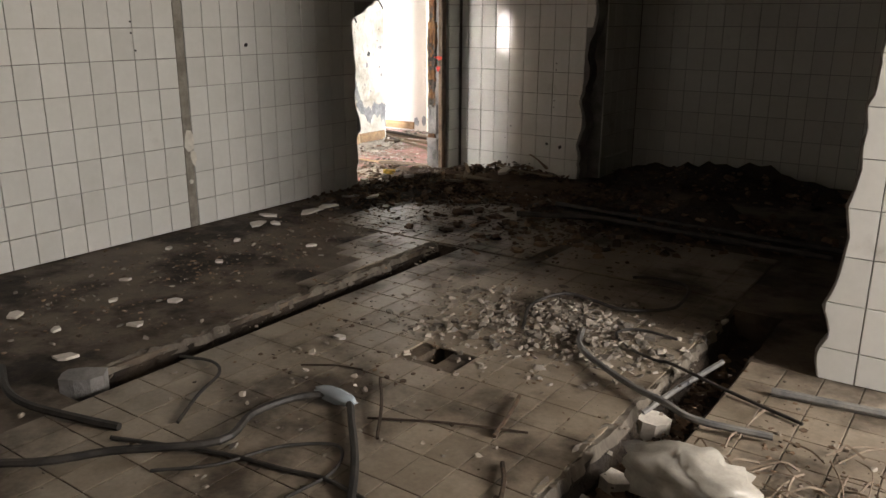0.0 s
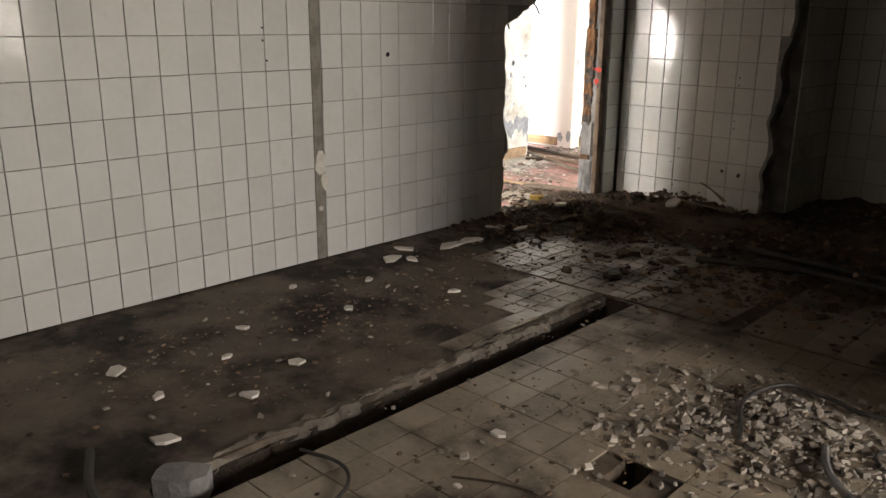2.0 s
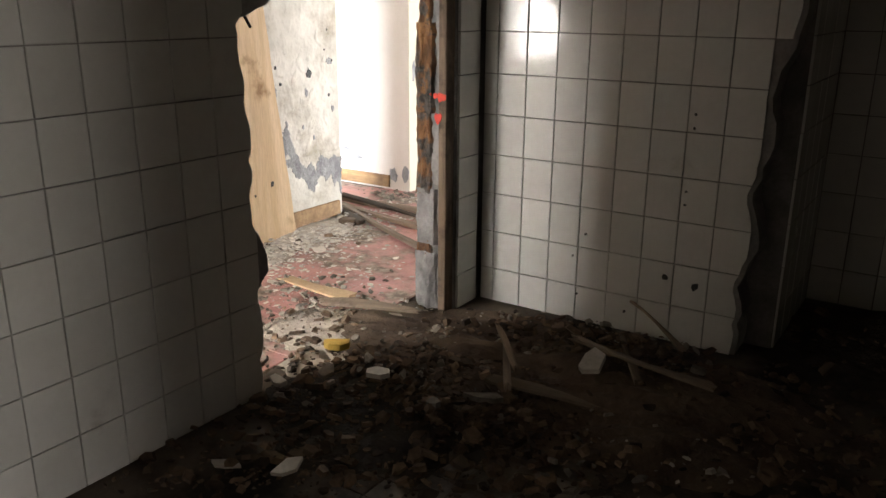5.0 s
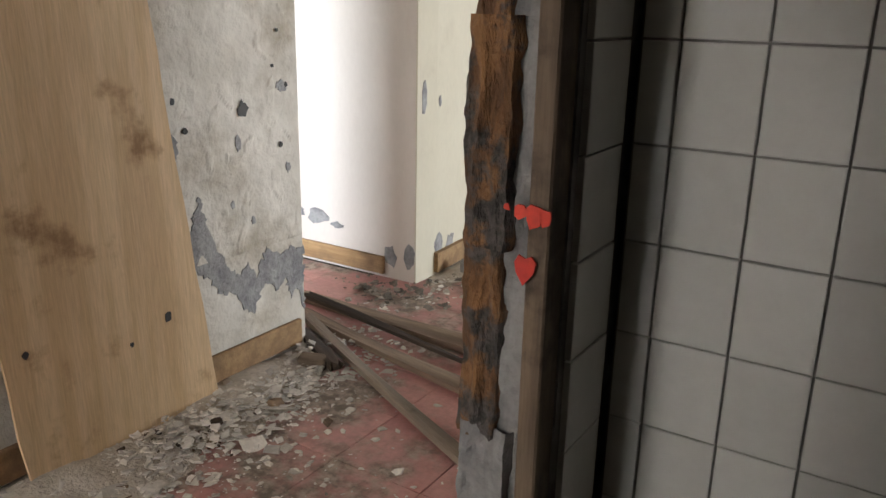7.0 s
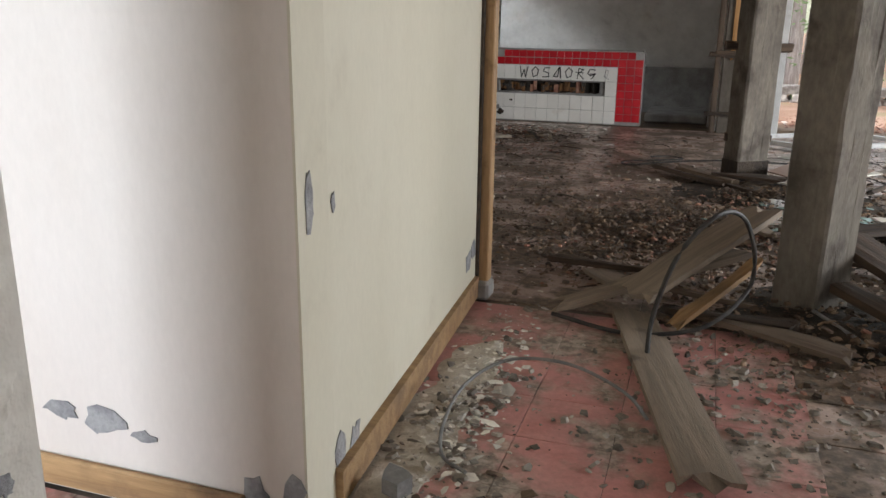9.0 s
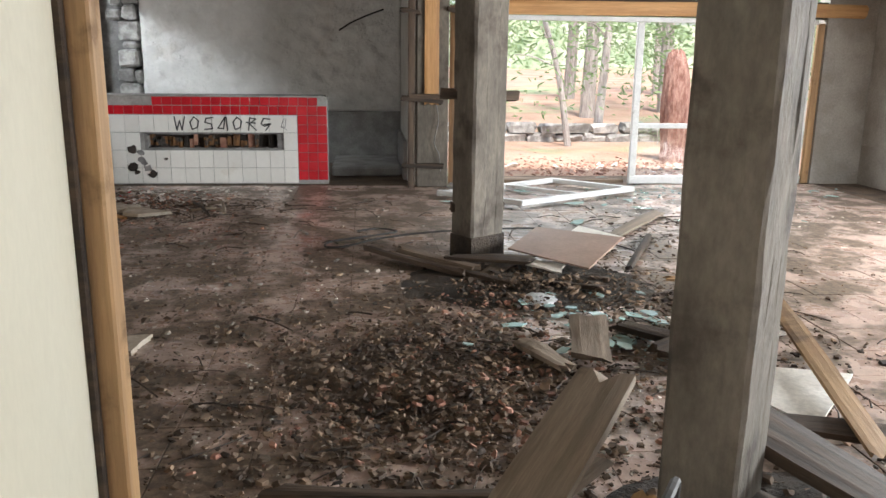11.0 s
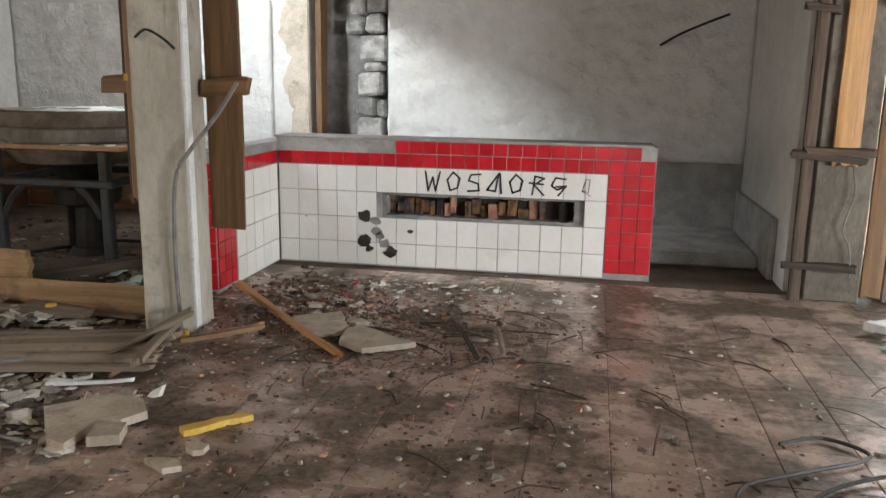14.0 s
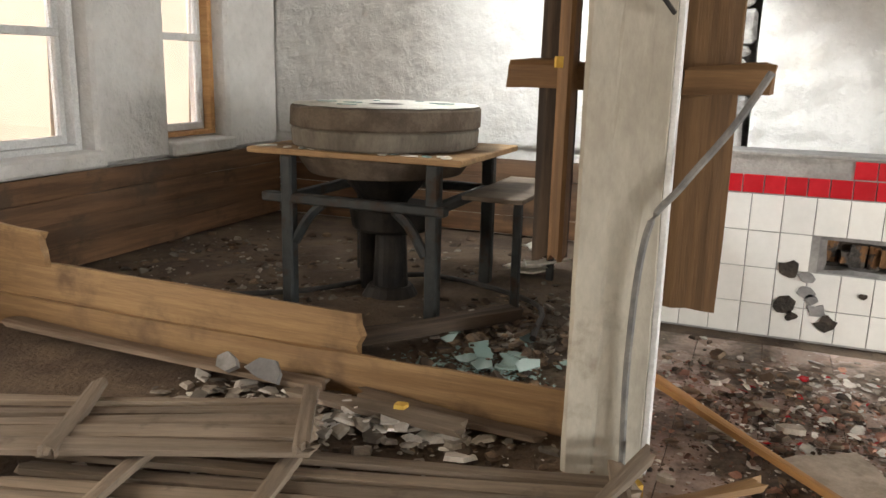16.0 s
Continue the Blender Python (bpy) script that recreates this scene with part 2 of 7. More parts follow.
M = {
    "tile_white": surface("tile_white", (0.66, 0.66, 0.62), (0.72, 0.72, 0.69), 3, 0.10, 0.05, 25, spec=0.3, dirt=(0.32, 0.29, 0.24), dirt_span=(0.62, 0.82), dirt_scale=2.2, rnd=0.05, rough_var=0.06, dirt_rough=0.5, amp=0.03, lo=0.2, hi=0.8),
    "tile_pale": surface("tile_pale", (0.74, 0.73, 0.68), (0.80, 0.79, 0.75), 3, 0.2, 0.05, 25, dirt=(0.42, 0.33, 0.22), dirt_span=(0.64, 0.85), dirt_scale=2.5, rnd=0.04, rough_var=0.06, dirt_rough=0.5, amp=0.03, lo=0.2, hi=0.8),
    "tile_red": surface("tile_red", (0.45, 0.012, 0.02), (0.52, 0.02, 0.03), 4, 0.22, 0.05, 30, rnd=0.16, rough_var=0.06, amp=0.04),
    "grout": surface("grout", (0.20, 0.18, 0.15), (0.30, 0.28, 0.24), 8, 0.9, 0.3, 80),
    "cement": surface("cement", (0.24, 0.23, 0.22), (0.36, 0.35, 0.33), 4, 0.9, 0.5, 50, dist=0.01),
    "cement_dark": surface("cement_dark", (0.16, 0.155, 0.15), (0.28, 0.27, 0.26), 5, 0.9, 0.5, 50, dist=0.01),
    "concrete": surface("concrete", (0.105, 0.09, 0.072), (0.19, 0.165, 0.133), 3, 0.88, 0.5, 40, dirt=(0.065, 0.052, 0.042), dirt_span=(0.50, 0.70), dirt_scale=3.2, stretch=(1, 1, 0.4), dist=0.008, amp=0.2),
    "concrete_pale": surface("concrete_pale", (0.34, 0.31, 0.255), (0.47, 0.44, 0.37), 3, 0.85, 0.4, 40, dirt=(0.22, 0.18, 0.135), dirt_span=(0.54, 0.74), dirt_scale=3.0, stretch=(1, 1, 0.4), dist=0.005, amp=0.1),
    "plaster": surface("plaster", (0.60, 0.57, 0.51), (0.72, 0.69, 0.63), 3.5, 0.9, 0.8, 11, dirt=(0.37, 0.325, 0.25), dirt_span=(0.48, 0.76), dirt_scale=3.2, dist=0.016, amp=0.08),
    "plaster_lime": surface("plaster_lime", (0.66, 0.65, 0.625), (0.73, 0.72, 0.695), 4.5, 0.92, 0.75, 13, dirt=(0.60, 0.555, 0.49), dirt_span=(0.52, 0.85), dirt_scale=1.6, dist=0.03, amp=0.04),
    "paint_cream": surface("paint_cream", (0.58, 0.545, 0.425), (0.65, 0.62, 0.505), 1.6, 0.7, 0.12, 60, dirt=(0.46, 0.41, 0.32), dirt_scale=1.5, stretch=(1, 1, 0.4), amp=0.03, lo=0.2, hi=0.8, dirt_span=(0.56, 0.85)),
    "paint_pink": surface("paint_pink", (0.64, 0.58, 0.52), (0.71, 0.66, 0.61), 1.6, 0.7, 0.12, 60, dirt=(0.50, 0.43, 0.37), dirt_scale=1.3, stretch=(1, 1, 0.4), amp=0.025, lo=0.2, hi=0.8, dirt_span=(0.62, 0.9)),
    "scar": surface("scar", (0.22, 0.22, 0.23), (0.36, 0.36, 0.36), 12, 0.95, 0.8, 60, dist=0.01),
    "dirt": surface("dirt", (0.075, 0.050, 0.034), (0.16, 0.112, 0.075), 3, 0.9, 0.9, 35, dist=0.02),
    # dark earth; also darkens the counter's slot and broken tiles as shade
    "dirt_void_dark": surface("dirt_void_dark", (0.02, 0.015, 0.011), (0.055, 0.04, 0.028), 5, 0.88, 0.9, 45, dist=0.02),
    "floor_room": surface("floor_room", (0.22, 0.18, 0.135), (0.31, 0.26, 0.20), 4, 0.34, 0.25, 50, dirt=(0.085, 0.064, 0.046), dirt_span=(0.46, 0.64), dirt_scale=1.5, rnd=0.08, dirt_rough=0.6, mottle=9),
    "screed": surface("screed", (0.085, 0.062, 0.043), (0.155, 0.12, 0.088), 3.5, 0.62, 0.5, 50, dirt=(0.04, 0.03, 0.022), dirt_span=(0.44, 0.62), dirt_scale=1.9, dist=0.006, mottle=11),
    "tile_terra": surface("tile_terra", (0.38, 0.27, 0.22), (0.48, 0.36, 0.30), 3.5, 0.27, 0.3, 45, dirt=(0.205, 0.148, 0.105), dirt_span=(0.43, 0.555), dirt_scale=2.3, rnd=0.13, dirt_rough=0.5, mottle=20),
    "tile_pink": surface("tile_pink", (0.49, 0.205, 0.185), (0.57, 0.28, 0.25), 3.0, 0.42, 0.2, 45, dirt=(0.44, 0.36, 0.295), dirt_span=(0.43, 0.60), dirt_scale=2.6, rnd=0.07, dirt_rough=0.85, mottle=16),
    "chips": surface("chips", (0.16, 0.135, 0.11), (0.34, 0.305, 0.26), 8, 0.9, 0.4, 60, island=0.55),
    "chips_dark": surface("chips_dark", (0.06, 0.039, 0.026), (0.19, 0.13, 0.085), 8, 0.88, 0.4, 60, island=0.7),
    "plaster_dust": surface("plaster_dust", (0.46, 0.40, 0.325), (0.62, 0.56, 0.48), 9, 0.95, 0.9, 60, dist=0.012),
    "slab_buff": surface("slab_buff", (0.40, 0.34, 0.265), (0.54, 0.47, 0.385), 6, 0.85, 0.4, 50, rnd=0.10, dirt=(0.26, 0.21, 0.155), dirt_span=(0.55, 0.75), dirt_scale=6),
    "wood_upright": surface("wood_upright", (0.11, 0.075, 0.048), (0.21, 0.15, 0.10), 3.0, 0.75, 0.5, 26, stretch=(8, 8, 0.5), dirt=(0.07, 0.052, 0.04), dirt_span=(0.5, 0.7), dirt_scale=6),
    "wood_jamb": surface("wood_jamb", (0.33, 0.19, 0.085), (0.47, 0.29, 0.14), 2.5, 0.6, 0.35, 22, stretch=(7, 7, 0.4), dirt=(0.17, 0.10, 0.05), dirt_span=(0.55, 0.75), dirt_scale=5),
    "chips_red": surface("chips_red", (0.22, 0.10, 0.07), (0.36, 0.20, 0.14), 8, 0.92, 0.4, 60, island=0.5),
    "chips_tile": surface("chips_tile", (0.60, 0.56, 0.50), (0.74, 0.70, 0.64), 8, 0.6, 0.2, 60, island=0.3),
    "wood_old": surface("wood_old", (0.12, 0.082, 0.055), (0.23, 0.17, 0.12), 3.0, 0.8, 0.5, 26, stretch=(0.5, 8, 8), rnd=0.3),
    "wood_grey": surface("wood_grey", (0.185, 0.142, 0.104), (0.265, 0.208, 0.155), 3.0, 0.82, 0.5, 26, stretch=(0.5, 8, 8), rnd=0.24, dirt=(0.11, 0.083, 0.06), dirt_span=(0.56, 0.74), dirt_scale=5),
    "wood_dark": surface("wood_dark", (0.03, 0.019, 0.012), (0.085, 0.056, 0.036), 3.0, 0.75, 0.6, 26, stretch=(0.5, 8, 8), rnd=0.35),
    "wood_orange": surface("wood_orange", (0.40, 0.20, 0.07), (0.54, 0.30, 0.12), 2.5, 0.6, 0.3, 22, stretch=(0.4, 7, 7), rnd=0.12),
    "wood_brown": surface("wood_brown", (0.13, 0.068, 0.028), (0.23, 0.125, 0.055), 2.5, 0.65, 0.4, 22, stretch=(0.4, 7, 7), rnd=0.18),
    "wood_board": surface("wood_board", (0.27, 0.155, 0.07), (0.40, 0.25, 0.12), 2.5, 0.65, 0.35, 22, stretch=(0.4, 7, 7), rnd=0.16, dirt=(0.17, 0.105, 0.06), dirt_span=(0.48, 0.72), dirt_scale=3),
    "wood_cladding": surface("wood_cladding", (0.10, 0.05, 0.024), (0.19, 0.10, 0.05), 2.5, 0.6, 0.4, 22, stretch=(0.4, 7, 7), rnd=0.25, dirt=(0.09, 0.06, 0.04), dirt_span=(0.52, 0.68), dirt_scale=3),
    "plywood": surface("plywood", (0.55, 0.375, 0.205), (0.66, 0.48, 0.29), 2.2, 0.6, 0.2, 30, stretch=(6, 6, 0.4), dirt=(0.27, 0.16, 0.08), dirt_span=(0.56, 0.72), dirt_scale=3.5),
    "brick": surface("brick", (0.11, 0.052, 0.022), (0.27, 0.135, 0.055), 9, 0.9, 1.0, 40, stretch=(2.5, 2.5, 0.8), dirt=(0.10, 0.088, 0.078), dirt_span=(0.47, 0.56), dirt_scale=7, dist=0.014, mottle=30),
    "stone": surface("stone", (0.20, 0.19, 0.18), (0.40, 0.39, 0.37), 7, 0.9, 0.8, 40, rnd=0.3, dist=0.012),
    "millstone": surface("millstone", (0.08, 0.058, 0.042), (0.15, 0.115, 0.085), 6, 0.9, 0.6, 60, dist=0.008),
    "iron": surface("iron", (0.012, 0.012, 0.013), (0.035, 0.03, 0.026), 8, 0.6, 0.4, 60, metal=0.3),
    "iron_green": surface("iron_green", (0.012, 0.016, 0.018), (0.032, 0.037, 0.038), 6, 0.6, 0.3, 60, dirt=(0.045, 0.025, 0.014), dirt_span=(0.5, 0.68), dirt_scale=6),
    "rubber": surface("rubber", (0.018, 0.017, 0.016), (0.05, 0.045, 0.04), 12, 0.6, 0.2, 80),
    "hose_grey": surface("hose_grey", (0.13, 0.13, 0.13), (0.22, 0.215, 0.20), 12, 0.6, 0.2, 80),
    "paint_white": surface("paint_white", (0.66, 0.67, 0.66), (0.76, 0.77, 0.76), 5, 0.5, 0.15, 60, dirt=(0.40, 0.38, 0.34), dirt_span=(0.55, 0.8), dirt_scale=4),
    "paper": surface("paper", (0.66, 0.63, 0.56), (0.78, 0.75, 0.68), 5, 0.8, 0.2, 40, dirt=(0.45, 0.40, 0.33), dirt_span=(0.5, 0.8), dirt_scale=4, rnd=0.08),
    "hardboard": surface("hardboard", (0.27, 0.165, 0.12), (0.35, 0.225, 0.165), 4, 0.55, 0.2, 40, dirt=(0.36, 0.28, 0.22), dirt_span=(0.52, 0.75), dirt_scale=3),
    "ochre": surface("ochre", (0.60, 0.36, 0.06), (0.72, 0.50, 0.12), 6, 0.8, 0.3, 40),
    "red_paint": surface("red_paint", (0.55, 0.022, 0.01), (0.66, 0.045, 0.02), 8, 0.6, 0.1, 60),
    # marker ink of the letters; also the shade inside drawn holes
    "ink_hole_black": surface("ink_hole_black", (0.012, 0.012, 0.013), (0.03, 0.03, 0.03), 8, 0.6, 0.0, 60),
    "leaf_litter": surface("leaf_litter", (0.29, 0.18, 0.125), (0.41, 0.28, 0.21), 0.8, 0.95, 0.8, 20, dirt=(0.25, 0.31, 0.17), dirt_span=(0.52, 0.66), dirt_scale=0.2, dist=0.03),
    "bark": surface("bark", (0.34, 0.30, 0.28), (0.52, 0.48, 0.45), 5, 0.95, 0.9, 30, stretch=(4, 4, 0.7), rnd=0.2, dist=0.02),
    "bark_red": surface("bark_red", (0.26, 0.12, 0.09), (0.48, 0.29, 0.23), 6, 0.95, 1.0, 30, stretch=(3, 3, 1), dist=0.03),
    "leaves": surface("leaves", (0.13, 0.20, 0.09), (0.24, 0.33, 0.17), 2, 0.7, 0.0, 30, island=0.5, rnd=0.25),
    # slope paler than the near leaves, haze put into the colour
    "hazy_woods": surface("hazy_woods", (0.24, 0.34, 0.20), (0.38, 0.47, 0.31), 1.2, 0.9, 0.0, 12, dirt=(0.50, 0.56, 0.44), dirt_span=(0.45, 0.6), dirt_scale=0.5),
    # darkened on unseen walls and ceilings to cut bounced light
    "wall_plain": surface("wall_plain", (0.26, 0.235, 0.205), (0.36, 0.335, 0.30), 2, 0.9, 0.4, 40),
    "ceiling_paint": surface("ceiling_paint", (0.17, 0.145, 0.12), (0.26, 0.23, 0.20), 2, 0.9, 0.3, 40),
}


def glassy(name, colour, rough, alpha_glass=True):
    m = bpy.data.materials.new(name)
    m.use_nodes = True
    b = m.node_tree.nodes["Principled BSDF"]
    b.inputs["Base Color"].default_value = (*colour, 1)
    b.inputs["Roughness"].default_value = rough
    b.inputs["IOR"].default_value = 1.45
    b.inputs["Transmission Weight"].default_value = 1.0 if alpha_glass else 0.5
    return m


M["glass"] = glassy("glass", (0.95, 0.98, 0.97), 0.0)
M["glass_shard"] = glassy("glass_shard", (0.62, 0.84, 0.80), 0.12, False)
M["plastic_clear"] = glassy("plastic_clear", (0.72, 0.82, 0.90), 0.15, False)
M["polythene"] = glassy("polythene", (0.86, 0.87, 0.86), 0.4, False)
M["bag"] = surface("bag", (0.34, 0.32, 0.28), (0.46, 0.44, 0.39), 6, 0.45, 0.2, 40)
M["frosted"] = surface("frosted", (0.21, 0.165, 0.12), (0.26, 0.21, 0.155), 2, 0.6, 0.05, 40)

# leaves let part of the light through
lt = M["leaves"].node_tree
trans, both = lt.nodes.new("ShaderNodeBsdfTranslucent"), lt.nodes.new("ShaderNodeMixShader")
trans.inputs["Color"].default_value = (0.34, 0.50, 0.24, 1)
both.inputs[0].default_value = 0.45
lt.links.new(lt.nodes["Principled BSDF"].outputs[0], both.inputs[1])
lt.links.new(trans.outputs[0], both.inputs[2])
lt.links.new(both.outputs[0], lt.nodes["Material Output"].inputs["Surface"])

# ---- builders ----
from mathutils.geometry import tessellate_polygon

rng = random.Random(7)


def mesh_of(name, bm, material=None, smooth=False):
    me = bpy.data.meshes.new(name)
    bm.to_mesh(me)
    bm.free()
    if material:
        me.materials.append(M[material])
    if smooth:
        for p in me.polygons:
            p.use_smooth = True
    return me


def thing(name, label, category, at=(0, 0, 0), group="", kind=""):
    """An empty at a thing's base."""
    ob = new(name)
    ob.empty_display_size = 0.1
    ob.location = at
    return tagged(ob, label, category, group, kind)


def part(name, bm, material, parent, label="", m=None, smooth=False):
    """One mesh under a thing or part; its geometry is in the parent's space unless a pose is given."""
    ob = new(name, mesh_of(name, bm, material, smooth))
    ob.parent = parent
    if m is not None:
        ob.matrix_basis = m
    if label:
        ob["label"] = label
    return ob


def solo(name, bm, material, label, category, m=None, group="", kind="", smooth=False):
    """A thing of one mesh."""
    ob = new(name, mesh_of(name, bm, material, smooth))
    if m is not None:
        ob.matrix_world = m
    return tagged(ob, label, category, group, kind)


def block(x0, x1, y0, y1, z0, z1, bevel=0.0, bm=None):
    bm = bm or bmesh.new()
    v = [bm.verts.new(p) for p in ((x0, y0, z0), (x1, y0, z0), (x1, y1, z0), (x0, y1, z0), (x0, y0, z1), (x1, y0, z1), (x1, y1, z1), (x0, y1, z1))]
    faces = [bm.faces.new([v[i] for i in q]) for q in ((3, 2, 1, 0), (4, 5, 6, 7), (0, 1, 5, 4), (1, 2, 6, 5), (2, 3, 7, 6), (3, 0, 4, 7))]
    if bevel:
        edges = list({e for f in faces for e in f.edges})
        bmesh.ops.bevel(bm, geom=edges, offset=bevel, segments=1, affect="EDGES", clamp_overlap=True)
    return bm


def prism(poly, axis, a, b, bm=None):
    """A solid of the outline poly, pushed from a to b along an axis. The outline's two numbers are the other axes in order."""
    bm = bm or bmesh.new()

    def place(p, d):
        return {"x": (d, p[0], p[1]), "y": (p[0], d, p[1]), "z": (p[0], p[1], d)}[axis]
    lo, hi = [bm.verts.new(place(p, a)) for p in poly], [bm.verts.new(place(p, b)) for p in poly]
    n = len(poly)
    sides = [bm.faces.new((lo[i], lo[(i + 1) % n], hi[(i + 1) % n], hi[i])) for i in range(n)]
    for tri in tessellate_polygon([[Vector((q[0], q[1], 0)) for q in poly]]):
        if len(set(tri)) == 3:
            sides += [bm.faces.new([lo[i] for i in tri]), bm.faces.new([hi[i] for i in tri])]
    bmesh.ops.recalc_face_normals(bm, faces=sides)
    return bm


def ragged(points, step=0.05, amount=0.015, seed=1):
    """A line of points broken into short uneven steps."""
    r = random.Random(seed)
    out = []
    for (u0, v0), (u1, v1) in zip(points, points[1:]):
        n = max(1, int(math.hypot(u1 - u0, v1 - v0) / step))
        for i in range(n):
            f = i / n
            k = amount if i else amount * 0.3
            out.append((u0 + (u1 - u0) * f + r.uniform(-k, k), v0 + (v1 - v0) * f + r.uniform(-k, k)))
    out.append(points[-1])
    return out


def smooth_path(points, per=6):
    """Catmull-Rom through the points."""
    p = [Vector(q) for q in points]
    p = [p[0] * 2 - p[1]] + p + [p[-1] * 2 - p[-2]]
    out = []
    for i in range(1, len(p) - 2):
        for k in range(per):
            t = k / per
            out.append(0.5 * ((2 * p[i]) + (p[i + 1] - p[i - 1]) * t + (2 * p[i - 1] - 5 * p[i] + 4 * p[i + 1] - p[i + 2]) * t * t
                              + (3 * p[i] - p[i - 1] - 3 * p[i + 1] + p[i + 2]) * t ** 3))
    out.append(p[-2])
    return out


def tube(points, radius, sides=7, per=6, taper=1.0, bm=None):
    """A round cable or limb along a smooth line."""
    bm = bm or bmesh.new()
    line = smooth_path(points, per) if per > 1 else [Vector(q) for q in points]
    rings = []
    n = len(line)
    for i, p in enumerate(line):
        d = (line[min(i + 1, n - 1)] - line[max(i - 1, 0)]).normalized()
        u = d.cross(Vector((0, 0, 1)) if abs(d.z) < 0.9 else Vector((1, 0, 0))).normalized()
        w = d.cross(u)
        r = radius * (1 + (taper - 1) * i / max(1, n - 1))
        rings.append([bm.verts.new(p + r * (math.cos(a) * u + math.sin(a) * w)) for a in (2 * math.pi * k / sides for k in range(sides))])
    for a, b in zip(rings, rings[1:]):
        for k in range(sides):
            bm.faces.new((a[k], a[(k + 1) % sides], b[(k + 1) % sides], b[k]))
    bm.faces.new(rings[0][::-1])
    bm.faces.new(rings[-1])
    bmesh.ops.recalc_face_normals(bm, faces=bm.faces)
    return bm


def cylinder(r0, r1, z0, z1, sides=24, bm=None, at=(0, 0), bevel=0.0):
    bm = bm or bmesh.new()
    rings = []
    prof = [(r0, z0), (r1, z1)]
    if bevel:
        prof = [(r0 - bevel, z0), (r0, z0 + bevel), (r1, z1 - bevel), (r1 - bevel, z1)]
    for r, z in prof:
        rings.append([bm.verts.new((at[0] + r * math.cos(2 * math.pi * k / sides), at[1] + r * math.sin(2 * math.pi * k / sides), z)) for k in range(sides)])
    for a, b in zip(rings, rings[1:]):
        for k in range(sides):
            bm.faces.new((a[k], a[(k + 1) % sides], b[(k + 1) % sides], b[k]))
    bm.faces.new(rings[0][::-1])
    bm.faces.new(rings[-1])
    return bm


def plank_mesh(length, width, thick, seed=0, split=0.03, warp=0.004):
    """A worn plank along x from its middle: uneven broken ends, slightly bowed, with softened edges."""
    r = random.Random(seed)
    bm = bmesh.new()
    nx, ny = max(4, int(length / 0.25)), 4
    grid = {}
    for side in (0, 1):
        for j in range(ny + 1):
            ends = (r.uniform(-split, split), r.uniform(-split, split))
            for i in range(nx + 1):
                f = i / nx
                x = -length / 2 + length * f + (ends[0] if i == 0 else ends[1] if i == nx else 0)
                y = -width / 2 + width * j / ny + r.uniform(-1, 1) * 0.02 * width * (j in (0, ny))
                z = (thick if side else 0) + warp * math.sin(3 * f + seed) * (1 + j) - (0.15 * thick if side and j in (0, ny) else 0)
                grid[side, i, j] = bm.verts.new((x, y, z))
    for i in range(nx):
        for j in range(ny):
            bm.faces.new([grid[1, a, b] for a, b in ((i, j), (i + 1, j), (i + 1, j + 1), (i, j + 1))])
            bm.faces.new([grid[0, a, b] for a, b in ((i, j), (i, j + 1), (i + 1, j + 1), (i + 1, j))])
        for j in (0, ny):
            bm.faces.new([grid[s, a, j] for s, a in ((0, i), (0, i + 1), (1, i + 1), (1, i))])
    for j in range(ny):
        for i in (0, nx):
            bm.faces.new([grid[s, i, b] for s, b in ((0, j), (1, j), (1, j + 1), (0, j + 1))])
    bmesh.ops.recalc_face_normals(bm, faces=bm.faces)
    return bm


def span(a, b, lift=0.0, roll=0.0):
    """The pose that lays a thing's x axis from a to b, about their middle."""
    a, b = Vector(a), Vector(b)
    x = (b - a).normalized()
    y = Vector((0, 0, 1)).cross(x).normalized() if abs(x.z) < 0.95 else Vector((0, 1, 0))
    z = x.cross(y)
    rot = Matrix((x, y, z)).transposed().to_4x4()
    return Matrix.Translation((a + b) / 2 + Vector((0, 0, lift))) @ rot @ pose(0, 0, 0, roll)


def plank(name, a, b, width, thick, material, label, category="plank", group="", roll=0.0, split=0.03):
    length = (Vector(b) - Vector(a)).length
    bm = plank_mesh(length, width, thick, rng.randrange(9999), split)
    return solo(name, bm, material, label, category, span(a, b, 0, roll), group)


def shard_poly(r, size, n=6, squash=1.0):
    return [(size * r.uniform(0.55, 1.0) * math.cos(2 * math.pi * k / n + r.uniform(-0.3, 0.3)), squash * size * r.uniform(0.55, 1.0) * math.sin(2 * math.pi * k / n + r.uniform(-0.3, 0.3))) for k in range(n)]


def rubble(name, label, material, areas, sizes, seed, flat=0.5, floor_z=0.0, category="rubble", tilt=0.6):
    """Loose bits that nobody could count, as one sheet of real chips. areas: (x, y, spread x, spread y, count, heap height)."""
    r = random.Random(seed)
    verts, faces = [], []
    for cx, cy, sx, sy, count, heap in areas:
        for _ in range(count):
            gx, gy = r.gauss(0, 0.5), r.gauss(0, 0.5)
            if abs(gx) > 1.3 or abs(gy) > 1.3:
                continue
            x, y = cx + sx * gx, cy + sy * gy
            s = sizes[0] + (sizes[1] - sizes[0]) * r.random() ** 3
            h = heap * math.exp(-2.2 * (gx * gx + gy * gy)) * r.random()
            n = r.choice((4, 5, 5, 6))
            rot = Euler((r.gauss(0, tilt * 0.5), r.gauss(0, tilt * 0.5), r.uniform(0, 6.28))).to_matrix()
            k0 = len(verts)
            poly = shard_poly(r, s, n, r.uniform(0.45, 1))
            th = s * flat * r.uniform(0.3, 1)
            for top, k in ((0, 1.0), (1, r.uniform(0.6, 0.95))):
                for px, py in poly:
                    q = rot @ Vector((px * k, py * k, (top - 0.5) * th))
